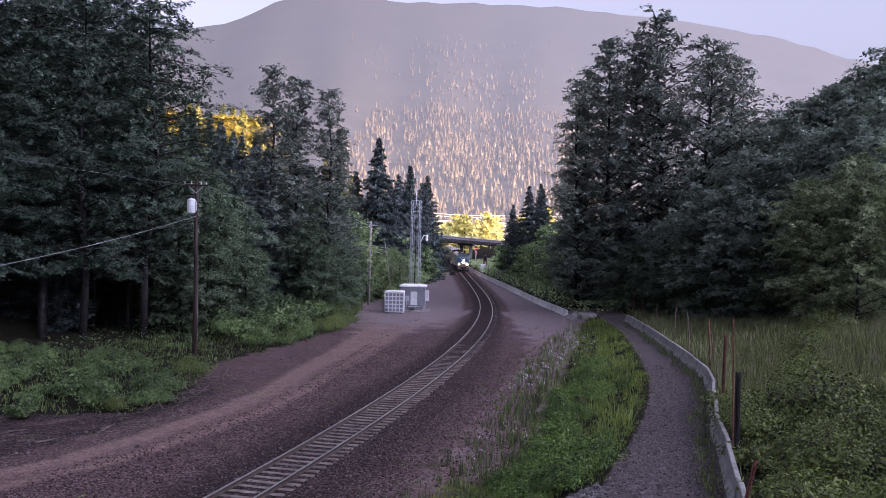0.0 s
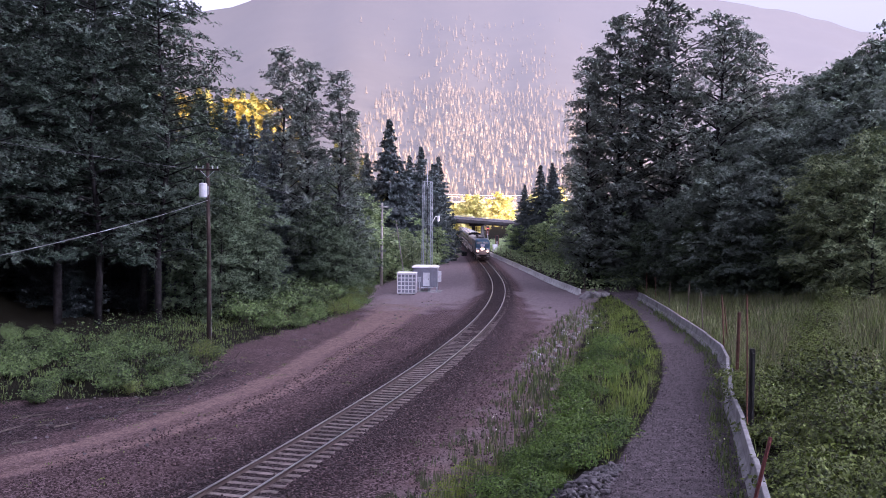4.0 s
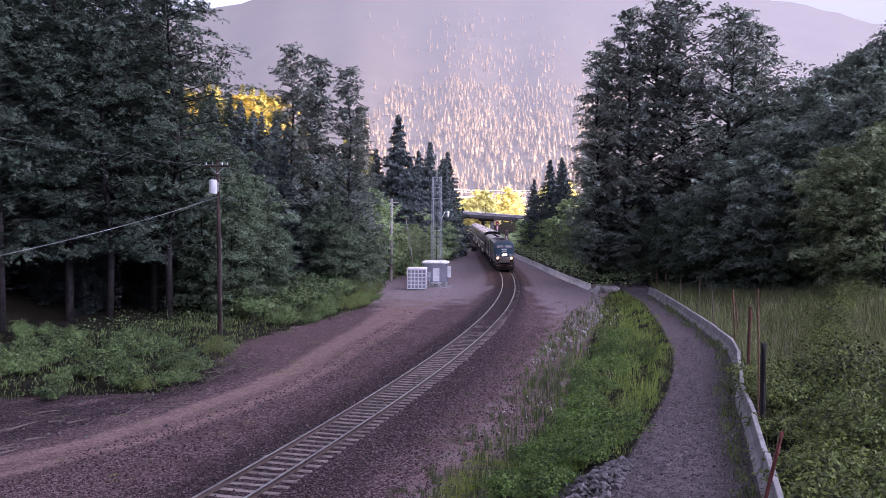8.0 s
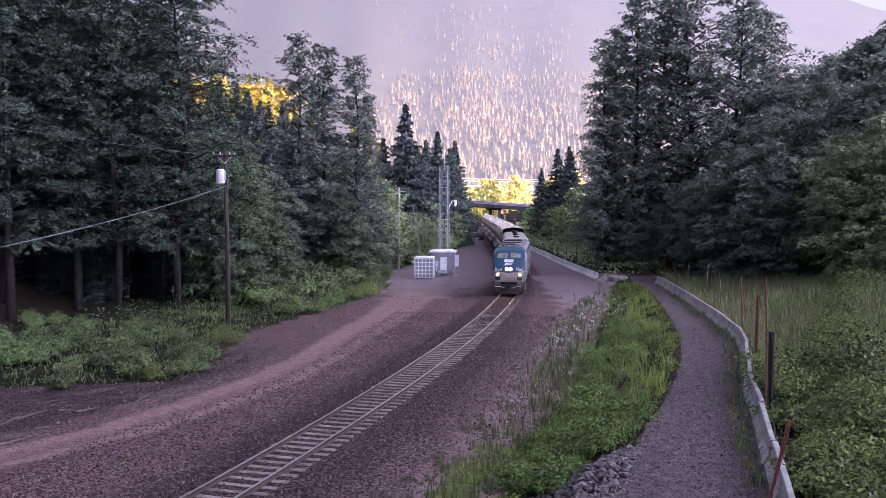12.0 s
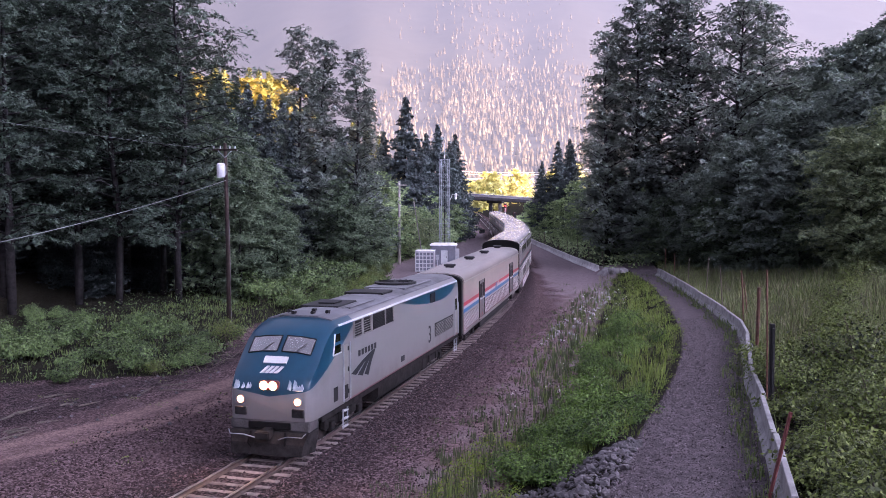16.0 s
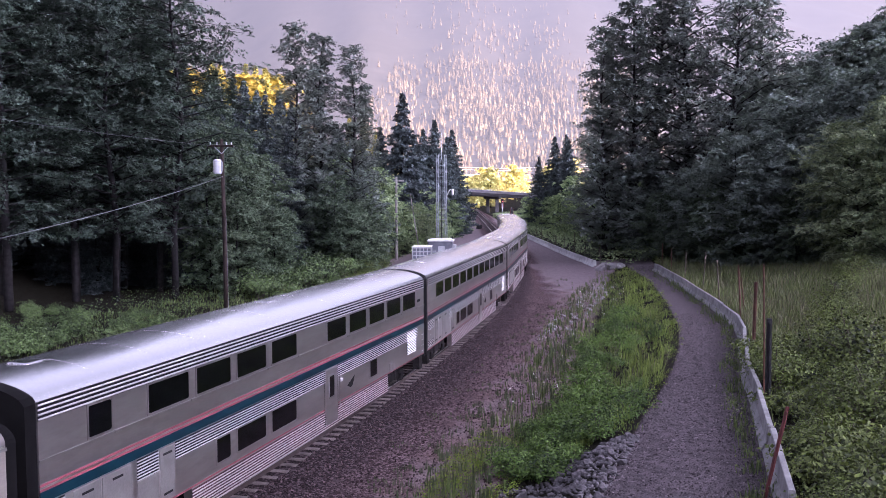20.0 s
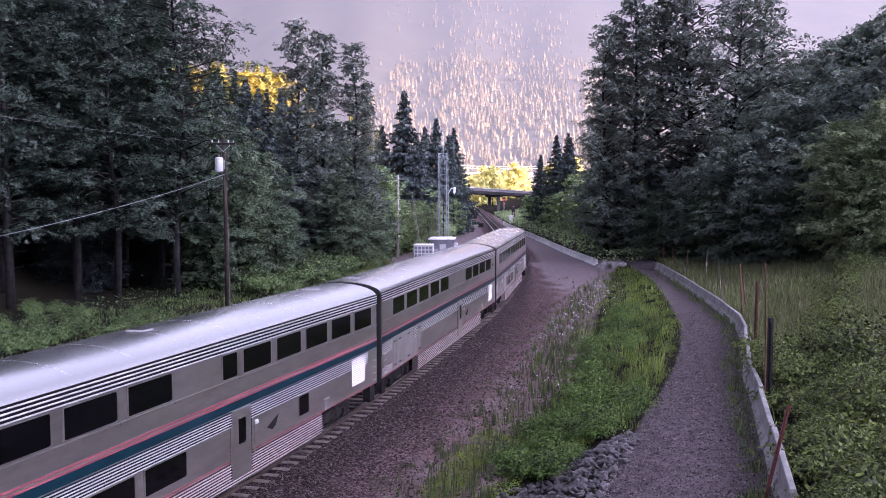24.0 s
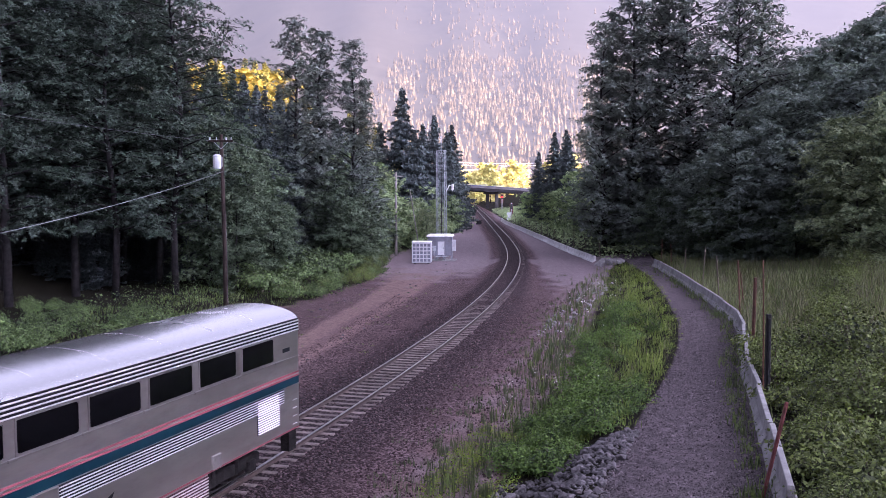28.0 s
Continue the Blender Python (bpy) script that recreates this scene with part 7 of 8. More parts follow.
        # plain bars stand for small lettering
        part("lettering", Mesh().box(min(s * W, s * (W + 0.004)), max(s * W, s * (W + 0.004)), 24.62, 25.05, 3.60, 3.72), LETTER, car, fix=False)
        part("emblem", Mesh().plate([(door + 2.0, 1.55, s * (W + 0.003)), (door + 2.75, 1.82, s * (W + 0.003)), (door + 2.55, 1.50, s * (W + 0.003)), (door + 2.35, 1.42, s * (W + 0.003))], 0.003 * s), VENT_DARK, car, "dark arrow emblem")
        for y in (a + 0.35, b - 0.35):
            for z in (1.3, 1.55, 1.8, 2.05):
                part("grab_iron", Mesh().tube([(s * (W + 0.05), y - 0.13, z), (s * (W + 0.05), y + 0.13, z)], 0.014, 5), LOUVRE_WHITE, car)
            part("step", Mesh().box(min(s * 1.2, s * 1.5), max(s * 1.2, s * 1.5), y - 0.22, y + 0.22, 0.45, 1.08), UNDERFRAME, car)
    ends = [(x * 0.985, z - 0.03) for x, z in arch(W - 0.01, 4.545, 4.93)]
    ring = list(reversed(ends)) + [(-W * 0.985, 0.95), (W * 0.985, 0.95)]
    part("end_diaphragm", Mesh().extrude_y(ring, -0.01, a - 0.004), RUBBER, car, "black end diaphragm")
    if last:
        small = [(0.55, 1.0), (0.55, 3.2), (-0.55, 3.2), (-0.55, 1.0)]
        part("end_diaphragm", Mesh().extrude_y(small, b + 0.004, b + 0.25), RUBBER, car, "black end diaphragm")
        part("end_door", Mesh().box(-0.42, 0.42, b + 0.251, b + 0.28, 1.1, 3.0, 0.01), STAINLESS, car)
    else:
        part("end_diaphragm", Mesh().extrude_y(ring, b + 0.004, L + 0.01), RUBBER, car, "black end diaphragm")
    part("underframe", Mesh().box(-1.25, 1.25, 5.9, 20.4, 0.55, 1.09), UNDERFRAME, car).data
    part("centre_sill", Mesh().box(-0.4, 0.4, 0.1, L - 0.1, 0.80, 1.09), UNDERFRAME, car)
    part("coupler", Mesh().box(-0.15, 0.15, -0.35, 0.4, 0.72, 0.98, 0.03), UNDERFRAME, car)
    part("coupler", Mesh().box(-0.15, 0.15, L - 0.4, L + 0.3, 0.72, 0.98, 0.03), UNDERFRAME, car)
    for y in (3.88, 22.02):
        bogie(car, y)
    return car


def baggage_car():
    car = thing("baggage_car", "low stainless baggage car with red, white and blue stripes", "train car", "cars of the train")
    W, a, b = 1.52, 0.25, 25.6
    part("body", Mesh().extrude_y([(-W, 1.0), (W, 1.0), (W, 3.88), (-W, 3.88)], a, b), BAGGAGE_STEEL, car)
    top = [(W, 3.885), (W, 3.93), (1.50, 4.01), (1.44, 4.09), (1.36, 4.16), (1.25, 4.22), (1.05, 4.27), (0.8, 4.31), (0.4, 4.34), (0.0, 4.35)]
    ring = top + [(-x, z) for x, z in reversed(top[:-1])]
    r = part("roof", Mesh().extrude_y(ring, a, b), DULL_ROOF, car, "dusty grey stainless roof", smooth=True)
    r.data.set_sharp_from_angle(angle=radians(50))
    for k in range(7):
        x = -0.9 + k * 0.3
        z = float(np.interp(abs(x), [0.0, 0.8, 1.25], [4.35, 4.31, 4.22]))
        part("roof_rib", Mesh().extrude_y([(x - 0.02, z - 0.01), (x + 0.02, z - 0.01), (x + 0.012, z + 0.012), (x - 0.012, z + 0.012)], a, b), DULL_ROOF, r)
    for y in (4.0, 10.8, 17.2, 23.9):
        m = Mesh()
        m.tube([(0, y, 4.30), (0, y, 4.42), (0, y, 4.421), (0, y, 4.53), (0, y, 4.55)], [0.26, 0.26, 0.36, 0.36, 0.30], 18)
        part("roof_ventilator", m, DARK_PAINT, r, "squat dark roof ventilator")
    for s in (-1, 1):
        for z0, z1, mt, lab in ((2.50, 2.71, STRIPE_RED, "red stripe"), (2.345, 2.497, STRIPE_WHITE, "white stripe"), (2.13, 2.342, STRIPE_SKY, "blue stripe"), (2.03, 2.127, BAGGAGE_STEEL, "bare steel strip"), (1.13, 1.20, MAROON, "dull maroon stripe")):
            part("stripe", Mesh().box(min(s * (W - 0.01), s * (W + 0.006)), max(s * (W - 0.01), s * (W + 0.006)), a, b, z0, z1), mt, car, lab, fix=False)
        for y0, y1 in ((a, 5.2), (7.6, 19.4), (21.8, b)):
            fluting(car, "side_fluting", s, W, 1.22, 1.99, y0, y1, 0.077, "fluted stainless band", RED_SHADE_RECESS)
        part("gutter", Mesh().box(min(s * W, s * (W + 0.04)), max(s * W, s * (W + 0.04)), a, b, 3.80, 3.86), STAINLESS, car, fix=False)
        part("under_skirt", Mesh().box(min(s * 1.30, s * 1.44), max(s * 1.30, s * 1.44), 6.4, 19.4, 0.46, 0.985, 0.02), DARK_PAINT, car, "dark plate below the side")
        part("side_sill", Mesh().box(min(s * (W - 0.02), s * (W + 0.02)), max(s * (W - 0.02), s * (W + 0.02)), a, b, 0.95, 1.12), STAINLESS, car, fix=False)
        for y in (5.40, 19.62):
            d = part("sliding_door", Mesh().box(min(s * (W - 0.01), s * (W + 0.03)), max(s * (W - 0.01), s * (W + 0.03)), y, y + 2.0, 1.18, 3.42, 0.012), DOOR_STEEL, car, "dark grey sliding baggage door")
            for e in (y - 0.02, y + 1.94):
                part("door_jamb", Mesh().box(min(s * (W + 0.03), s * (W + 0.055)), max(s * (W + 0.03), s * (W + 0.055)), e, e + 0.08, 1.18, 3.42), VENT_DARK, d, "dark door edge")
            for e in (y + 0.16, y + 1.10):
                pane(d, s, W + 0.03, e, e + 0.70, 2.40, 3.22, DOOR_STEEL, "door_window")
                part("window_ledge", Mesh().box(min(s * (W + 0.03), s * (W + 0.10)), max(s * (W + 0.03), s * (W + 0.10)), e, e + 0.70, 2.28, 2.34, 0.01), STRIPE_WHITE, d, "pale ledge under the window")
            for e in (y + 0.55, y + 1.25):
                part("door_marking", Mesh().box(min(s * (W + 0.03), s * (W + 0.034)), max(s * (W + 0.03), s * (W + 0.034)), e, e + 0.12, 1.24, 1.40), STRIPE_RED, d, "small red marking", fix=False)
            part("door_latch", Mesh().box(min(s * (W + 0.03), s * (W + 0.06)), max(s * (W + 0.03), s * (W + 0.06)), y + 1.22, y + 1.34, 1.58, 1.92, 0.01).box(min(s * (W + 0.03), s * (W + 0.05)), max(s * (W + 0.03), s * (W + 0.05)), y + 1.06, y + 1.21, 1.70, 1.76), PANEL_GREY, d, "pale door latch")
            part("threshold", Mesh().box(min(s * W, s * (W + 0.12)), max(s * W, s * (W + 0.12)), y - 0.1, y + 2.1, 1.05, 1.14, 0.01), PANEL_GREY, d)
        for z in (1.2, 1.5, 1.8):
            for y in (0.45, 25.3):
                part("grab_iron", Mesh().tube([(s * (W + 0.05), y - 0.15, z), (s * (W + 0.05), y + 0.15, z)], 0.014, 5), LOUVRE_WHITE, car)
        for k in range(3):
            y = 12.35 + k * 0.2
            part("emblem_bar", Mesh().plate([(y, 2.34, s * (W + 0.008)), (y + 0.13, 2.34, s * (W + 0.008)), (y + 0.34, 2.66, s * (W + 0.008)), (y + 0.17, 2.66, s * (W + 0.008))], 0.003 * s), STRIPE_SKY, car, "blue slanted emblem bar")
        part("emblem", Mesh().plate([(13.0, 2.45, s * (W + 0.008)), (14.0, 2.75, s * (W + 0.008)), (13.7, 2.40, s * (W + 0.008))], 0.003 * s), STRIPE_WHITE, car, "small pale emblem")
    frame_ring = [(x * 0.96, z - 0.05) for x, z in ring] + [(-1.46, 0.95), (1.46, 0.95)]
    part("end_diaphragm", Mesh().extrude_y(frame_ring, -0.25, a - 0.004), RUBBER, car, "black end diaphragm")
    part("end_diaphragm", Mesh().extrude_y(frame_ring, b + 0.004, 25.9), RUBBER, car, "black end diaphragm")
    part("underframe", Mesh().box(-1.2, 1.2, 6.2, 19.8, 0.50, 0.99, 0.05), UNDERFRAME, car)
    part("centre_sill", Mesh().box(-0.4, 0.4, -0.2, 25.9, 0.72, 0.985), UNDERFRAME, car)
    for y in (3.7, 22.1):
        bogie(car, y)
    return car


NOSE = 0.5


def locomotive():
    car = thing("diesel_locomotive", "silver and blue diesel locomotive with lit headlamps", "locomotive", "cars of the train")
    tops = [(0.0, 2.28), (0.12, 2.58), (0.42, 2.97), (0.75, 3.29), (1.05, 3.57), (1.42, 3.90), (1.80, 4.12), (2.3, 4.25), (2.9, 4.37)]
    wide = [(0.0, 1.28), (0.12, 1.40), (0.42, 1.47), (0.9, 1.50)]

    tops = [(y + NOSE if y < 2.5 else y + 0.2, z) for y, z in tops]
    wide = [(y + NOSE, w) for y, w in wide]

    def top(y):
        return float(np.interp(y, [t[0] for t in tops], [t[1] for t in tops]))

    def bow(y):
        """How much rounder the cab and nose are across than the hood behind."""
        return float(np.interp(y, [0.5, 1.2, 2.4, 3.0], [1.0, 2.1, 2.1, 1.0]))

    def fall(x, y):
        """How far the skin lies below the middle line at x."""
        return bow(y) * float(np.interp(abs(x) / 1.5, [0, 0.42, 0.80, 0.965], [0, 0.012, 0.05, 0.13]))

    def back(m):
        """Sets a part of the nose back to where the nose begins."""
        m.v = [(x, y + NOSE, z) for x, y, z in m.v]
        return m

    def ring(y):
        t = top(y)
        w = float(np.interp(y, [k[0] for k in wide], [k[1] for k in wide]))
        k = bow(y)
        half = [(w, 1.22), (w, min(3.45, t - 0.24 * k)), (w * 0.965, min(4.02, t - 0.13 * k)), (w * 0.80, min(4.24, t - 0.05 * k)), (w * 0.42, t - 0.012 * k), (0.0, t)]
        return [(x, y, z) for x, z in half] + [(-x, y, z) for x, z in reversed(half[:-1])]

    part("body", Mesh().loft([ring(y) for y in (0.5, 0.56, 0.62, 0.75, 0.92, 1.25, 1.55, 1.92, 2.30, 2.8, 3.1, 6.0, 12.0, 20.4)]), LIVERY, car, "silver body with a blue nose", smooth=True).data.set_sharp_from_angle(angle=radians(35))
    rf = [(1.25, 4.222), (1.20, 4.262), (0.63, 4.385), (0.0, 4.398), (-0.63, 4.385), (-1.20, 4.262), (-1.25, 4.222)]
    roof = part("roof", Mesh().extrude_y(rf, 3.0, 20.35), LOCO_ROOF, car, "sooty grey roof")
    for s in (-1, 1):
        part("roof_trim", Mesh().extrude_y([(s * 1.41, 4.066), (s * 1.462, 4.012), (s * 1.472, 4.026), (s * 1.42, 4.080)], 3.1, 20.35), PALE_GREY_PAINT, car, "pale trim along the roof edge")
    part("roof_hatch", Mesh().box(-1.0, 0.55, 5.3, 7.4, 4.36, 4.44, 0.03), VENT_DARK, roof, "dark exhaust hatch")
    part("exhaust_stack", Mesh().box(-0.5, 0.2, 5.9, 6.7, 4.44, 4.50, 0.02), VENT_DARK, roof)
    part("roof_grid", Mesh().box(0.62, 0.95, 5.6, 8.4, 4.33, 4.37, 0.01), LOCO_ROOF, roof, "grey walkway strips")
    part("brake_hatch", Mesh().box(-1.0, 0.75, 10.0, 11.4, 4.36, 4.46, 0.03), VENT_DARK, roof, "raised dark brake hatch")
    part("radiator_fan", Mesh().tube([(-0.15, 14.6, 4.36), (-0.15, 14.6, 4.50), (-0.15, 14.6, 4.52)], [1.02, 1.0, 0.85], 28), VENT_DARK, roof, "round dark radiator fan")
    for k in range(8):
        t = k * math.pi / 8
        c, s_ = math.cos(t) * 0.85, math.sin(t) * 0.85
        part("fan_guard", Mesh().tube([(-0.15 - c, 14.6 - s_, 4.535), (-0.15 + c, 14.6 + s_, 4.535)], 0.013, 4), VENT_DARK, roof)
    part("radiator_hatch", Mesh().box(-1.05, 0.95, 12.6, 17.0, 4.34, 4.415, 0.03), LOCO_ROOF, roof)
    for x, y in ((0.35, 3.5), (0.75, 3.9), (-0.3, 3.3), (0.1, 4.2), (-0.7, 3.8)):
        part("horn", Mesh().tube([(x, y - 0.18, 4.44), (x, y + 0.12, 4.44)], [0.07, 0.03], 8).box(x - 0.03, x + 0.03, y, y + 0.06, 4.34, 4.44), VENT_DARK, roof)
    # windshield
    def on_nose(x, y, lift=0.02):
        return Vector((x, y, top(y) - fall(x, y))) + Vector((0, -0.74, 0.67)) * lift

    for x0, x1 in ((-1.14, -0.09), (0.09, 1.14)):
        xs = [x0 + (x1 - x0) * i / 6 for i in range(7)]
        front, behind = [[[on_nose(x, y, l) for x in xs] for y in (1.34, 1.55, 1.70, 1.84)] for l in (0.016, -0.03)]
        gm = Mesh()
        gm.loft([row + list(reversed(deep)) for row, deep in zip(front, behind)])
        g = part("windshield", gm, WINDSHIELD, car, "windshield pane reflecting the sky")
        edge = front[0] + [r[-1] for r in front[1:]] + list(reversed(front[-1][:-1])) + [r[0] for r in reversed(front[:-1])]
        part("rubber_seal", Mesh().tube(edge, 0.022, 5), RUBBER, g)
        cx = (x0 + x1) / 2
        part("wiper", Mesh().tube([(cx, 1.32, top(1.32) + 0.03), (cx + 0.3, 1.6, top(1.6) + 0.02)], 0.012, 4), RUBBER, g)

    part("number_board", Mesh().loft([[on_nose(x, y, l) for x, y in ((-0.42, 0.98), (0.42, 0.98), (0.42, 1.18), (-0.42, 1.18))] for l in (-0.01, 0.05)]), STRIPE_WHITE, car, "white number board")
    for k in range(4):
        x = -0.34 + k * 0.17
        part("nose_emblem", Mesh().loft([[on_nose(u, v, l) for u, v in ((x - 0.10, 0.74), (x + 0.02, 0.74), (x + 0.20, 0.90), (x + 0.10, 0.90))] for l in (0.0, 0.03)]), STRIPE_WHITE, car, "white sloping bars")
    rng = random.Random(2)
    for k in range(16):
        x, z = rng.choice((-1, 1)) * rng.uniform(0.62, 1.22), rng.uniform(2.12, 2.45)
        y = next(0.5 + 0.01 * i for i in range(200) if top(0.5 + 0.01 * i) - fall(x, 0.5 + 0.01 * i) >= z)
        w = rng.uniform(0.03, 0.08)
        part("worn_patch", Mesh().loft([[on_nose(u, v, l) for u, v in ((x - w, y - 0.05), (x + w * 0.7, y - 0.04), (x + w, y + 0.03), (x - w * 0.3, y + 0.07))] for l in (-0.01, 0.022)]), WORN_PAINT, car, "patch of worn paint")
    # lamps
    hl = part("headlamp_housing", back(Mesh().box(-0.36, 0.36, -0.06, 0.12, 2.22, 2.54, 0.05)), RED_PAINT, car, "headlamp housing with a red rim")
    for x in (-0.16, 0.16):
        part("headlamp", back(Mesh().tube([(x, -0.055, 2.38), (x, -0.085, 2.38)], [0.155, 0.145], 16)), LAMP_RIM, hl, "glowing lamp rim")
        part("lamp_core", back(Mesh().tube([(x, -0.086, 2.38), (x, -0.10, 2.38)], [0.105, 0.09], 14)), HEADLAMP, hl, "lit headlamp")
    for x in (-1.02, 1.02):
        dl = part("ditch_lamp_housing", back(Mesh().tube([(x, 0.06, 1.88), (x, -0.035, 1.88)], 0.15, 16)), PANEL_GREY, car)
        part("ditch_lamp", back(Mesh().tube([(x, -0.03, 1.88), (x, -0.055, 1.88)], [0.125, 0.11], 16)), LAMP_RIM, dl, "glowing lamp rim")
        part("lamp_core", back(Mesh().tube([(x, -0.056, 1.88), (x, -0.07, 1.88)], [0.085, 0.07], 14)), DITCH_LAMP, dl, "lit ditch lamp")
        part("marker_box", back(Mesh().box(x - 0.21, x + 0.21, -0.05, 0.06, 1.36, 1.64, 0.02)), VENT_DARK, car, "black marker box")
        part("hose", back(Mesh().tube([(x * 0.6, -0.1, 0.85), (x * 0.65, -0.25, 0.5), (x * 0.55, -0.22, 0.35)], 0.03, 6)), RUBBER, car)
        part("uncoupling_lever", back(Mesh().tube([(x * 0.35, -0.12, 0.62), (x * 0.75, -0.30, 0.78), (x * 1.25, -0.30, 0.78), (x * 1.35, -0.2, 0.9)], 0.016, 6)), GALVANISED, car)
    part("front_sill", back(Mesh().box(-1.42, 1.42, 0.02, 0.8, 0.86, 1.219, 0.05)), GRIMY_SILL, car, "scuffed grimy sill")
    part("pilot", back(Mesh().loft([[(-1.38, 0.0, 0.86), (1.38, 0.0, 0.86), (1.46, 0.7, 0.86), (-1.46, 0.7, 0.86)], [(-1.30, -0.22, 0.5), (1.30, -0.22, 0.5), (1.44, 0.6, 0.5), (-1.44, 0.6, 0.5)], [(-1.24, -0.28, 0.13), (1.24, -0.28, 0.13), (1.40, 0.5, 0.13), (-1.40, 0.5, 0.13)]])), UNDERFRAME, car, "dark snow-plough pilot")
    part("coupler", back(Mesh().box(-0.16, 0.16, -0.52, 0.1, 0.68, 1.0, 0.04).box(-0.26, 0.26, -0.60, -0.36, 0.70, 0.98, 0.05)), UNDERFRAME, car)
    part("coupler_pocket", back(Mesh().box(-0.75, 0.75, -0.04, 0.1, 0.93, 1.16, 0.02)), RUBBER, car)
    W = 1.50
    for s in (-1, 1):
        def slab(name, y0, y1, z0, z1, t, mat, lab="", parent=car, x=W, b=0.008):
            return part(name, Mesh().box(min(s * (x - 0.02), s * (x + t)), max(s * (x - 0.02), s * (x + t)), y0, y1, z0, z1, b), mat, parent, lab)

        # cab side
        cw = part("cab_window", Mesh().loft([[(s * (1.50 + d), 2.45, 3.12), (s * (1.50 + d), 3.15, 3.12), (s * (1.465 + d), 3.15, 3.78), (s * (1.465 + d), 2.70, 3.78)] for d in (-0.02, 0.015)]), GLASS_DARK, car, "dark cab window")
        part("window_frame", Mesh().tube([(s * 1.51, 2.40, 3.10), (s * 1.475, 2.66, 3.80)], 0.035, 6).tube([(s * 1.51, 2.40, 3.10), (s * 1.51, 3.18, 3.10)], 0.03, 6), STRIPE_WHITE, cw)
        for y in (3.28, 3.95):
            part("handrail", Mesh().tube([(s * 1.56, y, 1.3), (s * 1.56, y, 3.35)], 0.024, 6), GALVANISED, car, "grey handrail")
        d = slab("cab_door", 3.36, 3.88, 1.3, 3.3, 0.012, PANEL_GREY, "grey cab door")
        for z in (1.5, 2.3, 3.05):
            slab("door_latch", 3.80, 3.90, z, z + 0.16, 0.03, VENT_DARK, parent=d)
        slab("access_grille", 2.45, 2.85, 1.45, 1.95, 0.01, VENT_DARK, "dark access grille")
        slab("step_well", 3.40, 3.84, 1.35, 1.85, 0.016, VENT_DARK, "dark step recess")
        lad = part("ladder", Mesh().box(s * 1.47 - 0.02, s * 1.47 + 0.02, 3.38, 3.42, 0.30, 1.22).box(s * 1.47 - 0.02, s * 1.47 + 0.02, 3.82, 3.86, 0.30, 1.22), GALVANISED, car)
        for z in (0.34, 0.62, 0.90):
            part("rung", Mesh().box(s * 1.47 - 0.06, s * 1.47 + 0.06, 3.42, 3.82, z, z + 0.03), PALE_GREY_PAINT, lad)
        # louvres and grilles
        for y0, y1, n in ((4.52, 5.30, 6), (5.46, 6.28, 6), (6.50, 8.02, 9), (8.14, 9.08, 9)):
            lv = part("louvre", Mesh().loft([[(s * (1.500 + d), y0, 3.40), (s * (1.500 + d), y1, 3.40), (s * (1.462 + d), y1, 3.98), (s * (1.462 + d), y0, 3.98)] for d in (-0.02, 0.012)]), VENT_DARK, car, "dark louvred opening")
            for k in range(n):
                z = 3.42 + k * 0.54 / n
                x = 1.512 - (z - 3.40) * 0.065
                part("slat", Mesh().box(min(s * x, s * (x + 0.035)), max(s * x, s * (x + 0.035)), y0 + 0.02, y1 - 0.02, z, z + 0.016), PANEL_GREY if n < 9 else VENT_DARK, lv, fix=False)
            for e in (y0 - 0.07, y1):
                part("louvre_post", Mesh().box(min(s * 1.47, s * 1.53), max(s * 1.47, s * 1.53), e, e + 0.07, 3.38, 4.0), PANEL_GREY, lv, fix=False)
        for y0, y1 in ((15.65, 17.35), (17.50, 19.25)):
            gr = slab("grille", y0, y1, 1.72, 2.40, 0.02, VENT_DARK, "dark radiator grille")
            for k in range(9):
                slab("slat", y0 + 0.04, y1 - 0.04, 1.75 + k * 0.07, 1.765 + k * 0.07, 0.032, PANEL_GREY, parent=gr, b=0)
        slab("side_window", 14.9, 15.75, 3.46, 3.92, 0.012, VENT_DARK, "dark square vent", x=1.49)
        dr = slab("rear_door", 19.55, 20.15, 1.35, 3.3, 0.014, PANEL_GREY, "grey rear door")
        slab("door_window", 19.68, 20.02, 2.55, 3.15, 0.022, GLASS_DARK, "dark glass", parent=dr)
        for y in (19.45, 20.25):
            part("handrail", Mesh().tube([(s * 1.56, y, 1.25), (s * 1.56, y, 2.9)], 0.020, 6), GALVANISED, car)
        lad = part("ladder", Mesh().box(s * 1.47 - 0.02, s * 1.47 + 0.02, 19.6, 19.64, 0.35, 1.22).box(s * 1.47 - 0.02, s * 1.47 + 0.02, 20.06, 20.1, 0.35, 1.22), GALVANISED, car)
        for z in (0.4, 0.7, 1.0):
            part("rung", Mesh().box(s * 1.47 - 0.05, s * 1.47 + 0.05, 19.64, 20.06, z, z + 0.03), GALVANISED, lad)
        # sill
        part("stripe", Mesh().box(min(s * 1.49, s * 1.506), max(s * 1.49, s * 1.506), 4.0, 20.35, 1.222, 1.275), MAROON, car, "thin dull red line", fix=False)
        slab("side_sill", 1.4, 20.35, 1.02, 1.20, 0.0, UNDERFRAME, "dark side sill", b=0)
        # emblem in plain bars, and a plain bar for the name above it
        for k, (b0, b1, z0) in enumerate(((4.16, 4.66, 2.06), (4.88, 5.36, 1.90), (5.58, 6.02, 1.80))):
            t0, z1 = 6.60 + 0.10 * k, 2.62
            m0, m1 = b0 + (t0 - b0) * 0.46, b1 + (t0 - b1) * 0.46
            mz = z0 + (z1 - z0) * 0.62
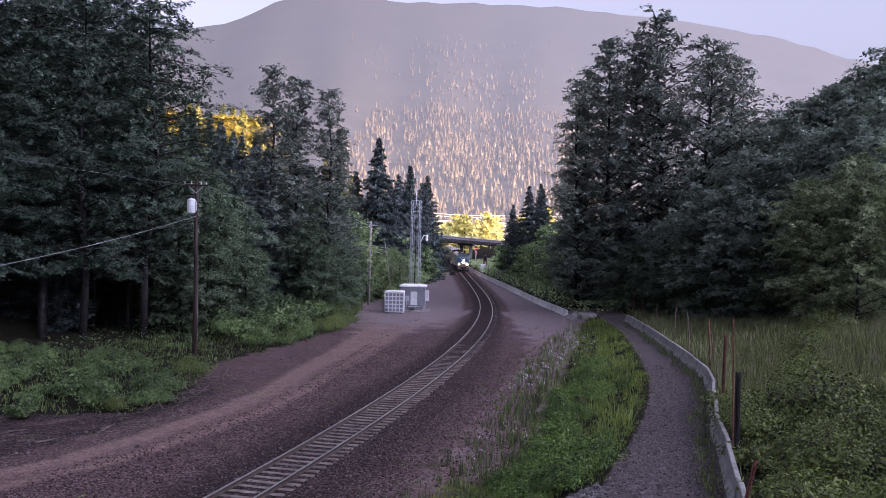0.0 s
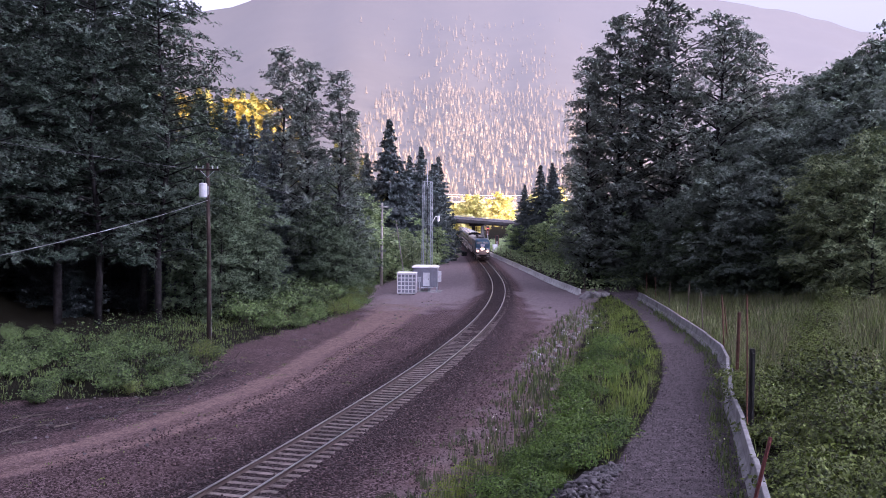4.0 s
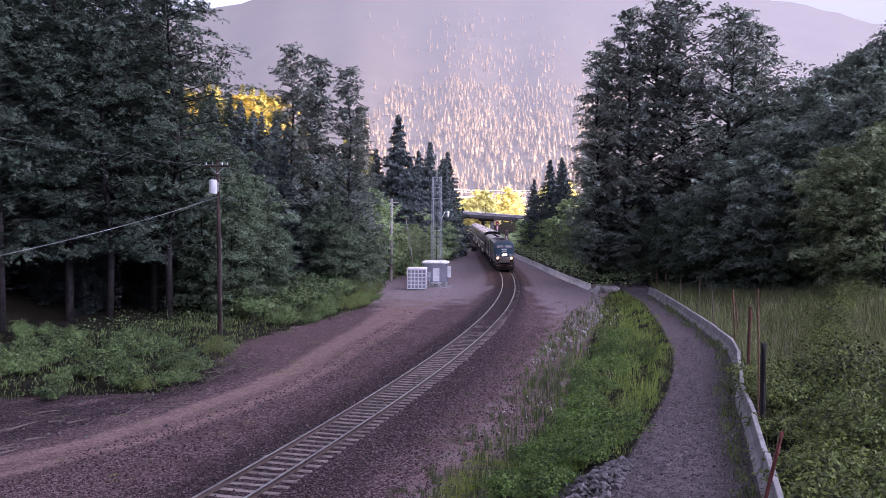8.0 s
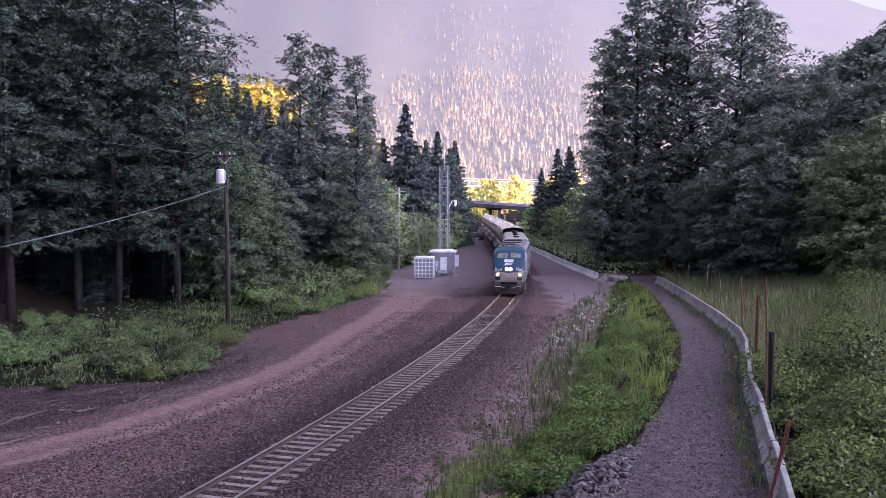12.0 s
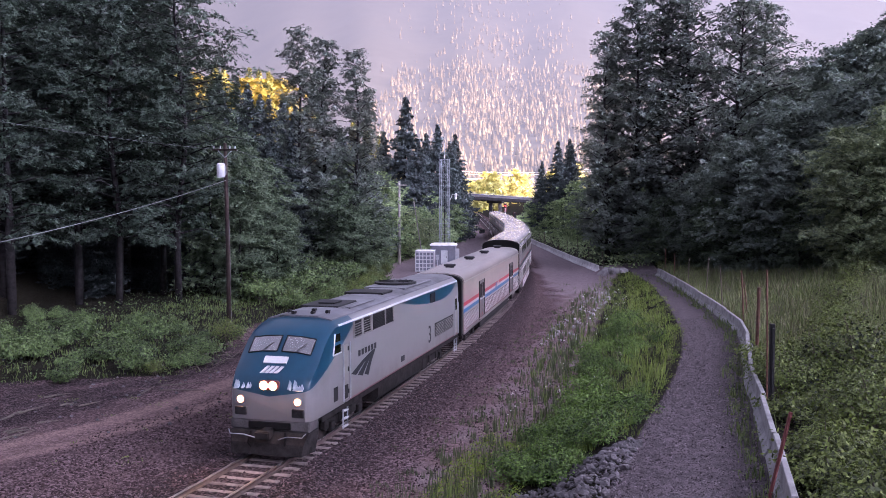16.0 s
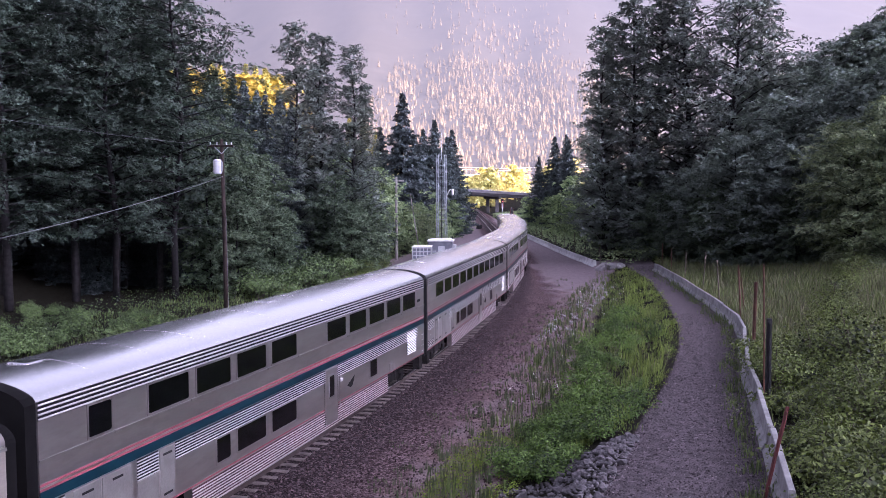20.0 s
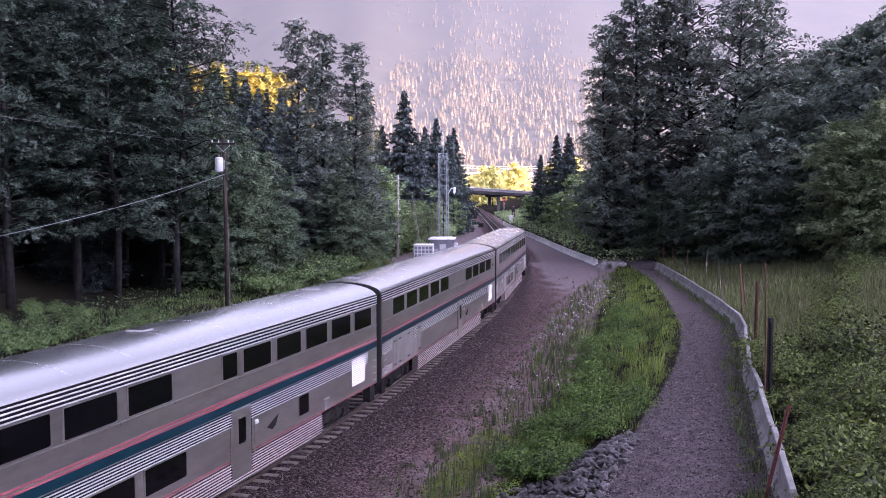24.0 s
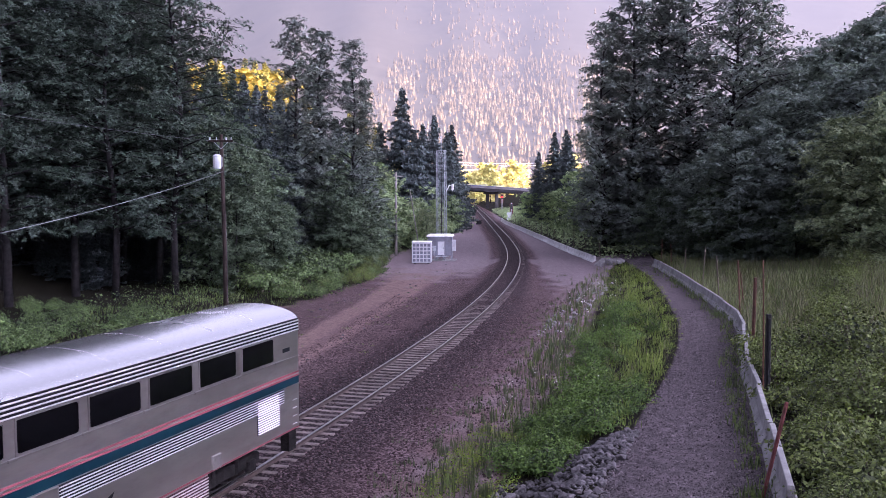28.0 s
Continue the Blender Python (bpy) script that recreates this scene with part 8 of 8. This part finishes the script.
            pts = [(b0, z0 + 0.06), (b1, z0 - 0.06), (m1, mz - 0.10), (t0 + 0.05, z1), (t0 - 0.02, z1 + 0.02), (m0, mz)]
            part("emblem", Mesh().plate([(y, z, s * 1.502) for y, z in pts], 0.006 * s), LETTER, car, "dark sweeping emblem bar")
        for k in range(6):
            y = 4.92 + k * 0.36
            part("lettering", Mesh().box(min(s * 1.499, s * 1.506), max(s * 1.499, s * 1.506), y, y + 0.24, 2.64, 2.86), LETTER, car, "dark lettering bar", fix=False)
        slab("marking", 10.2, 10.7, 1.48, 1.72, 0.006, LETTER, "small dark marking", b=0)
        # number on the side
        fc = bpy.data.curves.new("numeral", "FONT")
        fc.body, fc.size, fc.extrude, fc.align_x = "3", 1.15, 0.004, "CENTER"
        tmp = new("numeral", fc)
        me = bpy.data.meshes.new_from_object(tmp.evaluated_get(bpy.context.evaluated_depsgraph_get()))
        bpy.data.objects.remove(tmp)
        nb = link("numeral", me, LETTER, car, "dark painted numeral")
        nb.matrix_basis = pose(s * 1.504, 14.75, 1.62, 90, 0, 90 * s)
    part("rear_end", Mesh().box(-1.38, 1.38, 20.404, 20.62, 1.0, 4.1, 0.06), RUBBER, car, "black end diaphragm")
    part("fuel_tank", Mesh().loft([[(-1.3, y, 0.40), (1.3, y, 0.40), (1.46, y, 0.62), (1.46, y, 1.018), (-1.46, y, 1.018), (-1.46, y, 0.62)] for y in (7.3, 13.6)]), UNDERFRAME, car, "dark grey fuel tank")
    part("battery_box", Mesh().box(1.0, 1.44, 13.7, 14.3, 0.45, 1.018, 0.03).box(-1.44, -1.0, 13.7, 14.3, 0.45, 1.018, 0.03), UNDERFRAME, car)
    part("frame", Mesh().box(-1.1, 1.1, 1.3, 20.4, 0.86, 1.219), UNDERFRAME, car)
    for y in (4.4, 16.4):
        bogie(car, y, 1.37, 0.51)
    return car


def every(first, count, width=1.70, pitch=2.08):
    return [(first + k * pitch, first + k * pitch + width) for k in range(count)]


LOCO = locomotive()
BAGGAGE = baggage_car()
PANELS, PANELS_FORWARD = [(1.85, 2.28), (2.32, 3.36), (3.40, 5.00), (5.72, 6.40), (5.06, 5.67)], [(1.25, 2.15), (2.19, 3.25), (4.35, 4.97), (3.45, 4.30)]
SLEEPER_1 = superliner("two-level stainless sleeping car behind the baggage car", [(1.80, 2.57)] + every(3.95, 4, 1.72, 2.10) + every(14.42, 5, 1.68, 2.04),
                       [(6.98, 7.7), (8.1, 9.8), (10.2, 11.9), (18.55, 19.3)], 14.2, PANELS_FORWARD, True, False)
COACH_1 = superliner("two-level stainless coach with a long row of windows", every(2.05, 11, 1.66, 2.01), [(7.08, 7.82), (8.15, 9.8), (10.15, 11.8), (18.1, 18.95)], 13.95, PANELS, True, False)
SLEEPER_2 = superliner("two-level stainless sleeping car with red and blue stripes", every(1.95, 5, 1.70, 2.10) + [(14.4, 15.15)] + every(15.5, 5, 1.60, 1.98),
                       [(7.7, 8.4), (8.8, 10.5), (10.9, 12.6), (18.9, 19.6)], 14.8, PANELS, True, False)
DINER = superliner("two-level stainless dining car with few lower windows", every(1.85, 5, 1.70, 2.10) + every(16.25, 4, 1.66, 2.02), [], 14.2, PANELS, True, False)
COACH_2 = superliner("two-level stainless coach at the rear of the train", every(1.95, 11, 1.70, 2.04), [(7.05, 7.8), (8.15, 9.85), (10.25, 11.95)], 14.2, PANELS_FORWARD, True, False, True)


# ---------------------------------------------------------------- what moves
RUN = [(0, 195.5), (3, 164.5), (6, 131.0), (8, 107.0), (10, 82.0), (12, 55.6), (14.5, 21.5), (16, -0.3), (17, -15.1), (18.5, -37.4), (20.5, -66.9), (24, -118.3), (28, -177.2)]


def nose_at(t):
    """Where the locomotive's nose is along the track at t seconds."""
    i = max(k for k in range(len(RUN) - 1) if RUN[k][0] <= t + 1e-6)

    def slope(k):
        a, b = RUN[max(0, k - 1)], RUN[min(len(RUN) - 1, k + 1)]
        return (b[1] - a[1]) / (b[0] - a[0])

    (t0, s0), (t1, s1) = RUN[i], RUN[i + 1]
    h = t1 - t0
    u = (t - t0) / h
    return (2 * u ** 3 - 3 * u * u + 1) * s0 + (u ** 3 - 2 * u * u + u) * h * slope(i) + (3 * u * u - 2 * u ** 3) * s1 + (u ** 3 - u * u) * h * slope(i + 1)


def car_pose(s, first, second):
    """The pose of a car whose front is s metres along the track, standing on its two trucks."""
    a, b = on_track(s + first)[0], on_track(s + second)[0]
    along = (b - a).normalized()
    right = Vector((along.y, -along.x, 0))
    o = a - along * first
    return Matrix(((right.x, along.x, 0, o.x), (right.y, along.y, 0, o.y), (0, 0, 1, 0.005), (0, 0, 0, 1)))


def motions():
    cars = [(LOCO, 0.0, 4.4, 16.4), (BAGGAGE, 21.3, 3.7, 22.1)]
    cars += [(c, 21.3 + 25.91 * (k + 1), 3.88, 22.02) for k, c in enumerate((SLEEPER_1, COACH_1, SLEEPER_2, DINER, COACH_2))]
    for car, back, first, second in cars:
        walk(car, [(k * 0.25, car_pose(nose_at(k * 0.25) + back, first, second)) for k in range(113)])


motions()
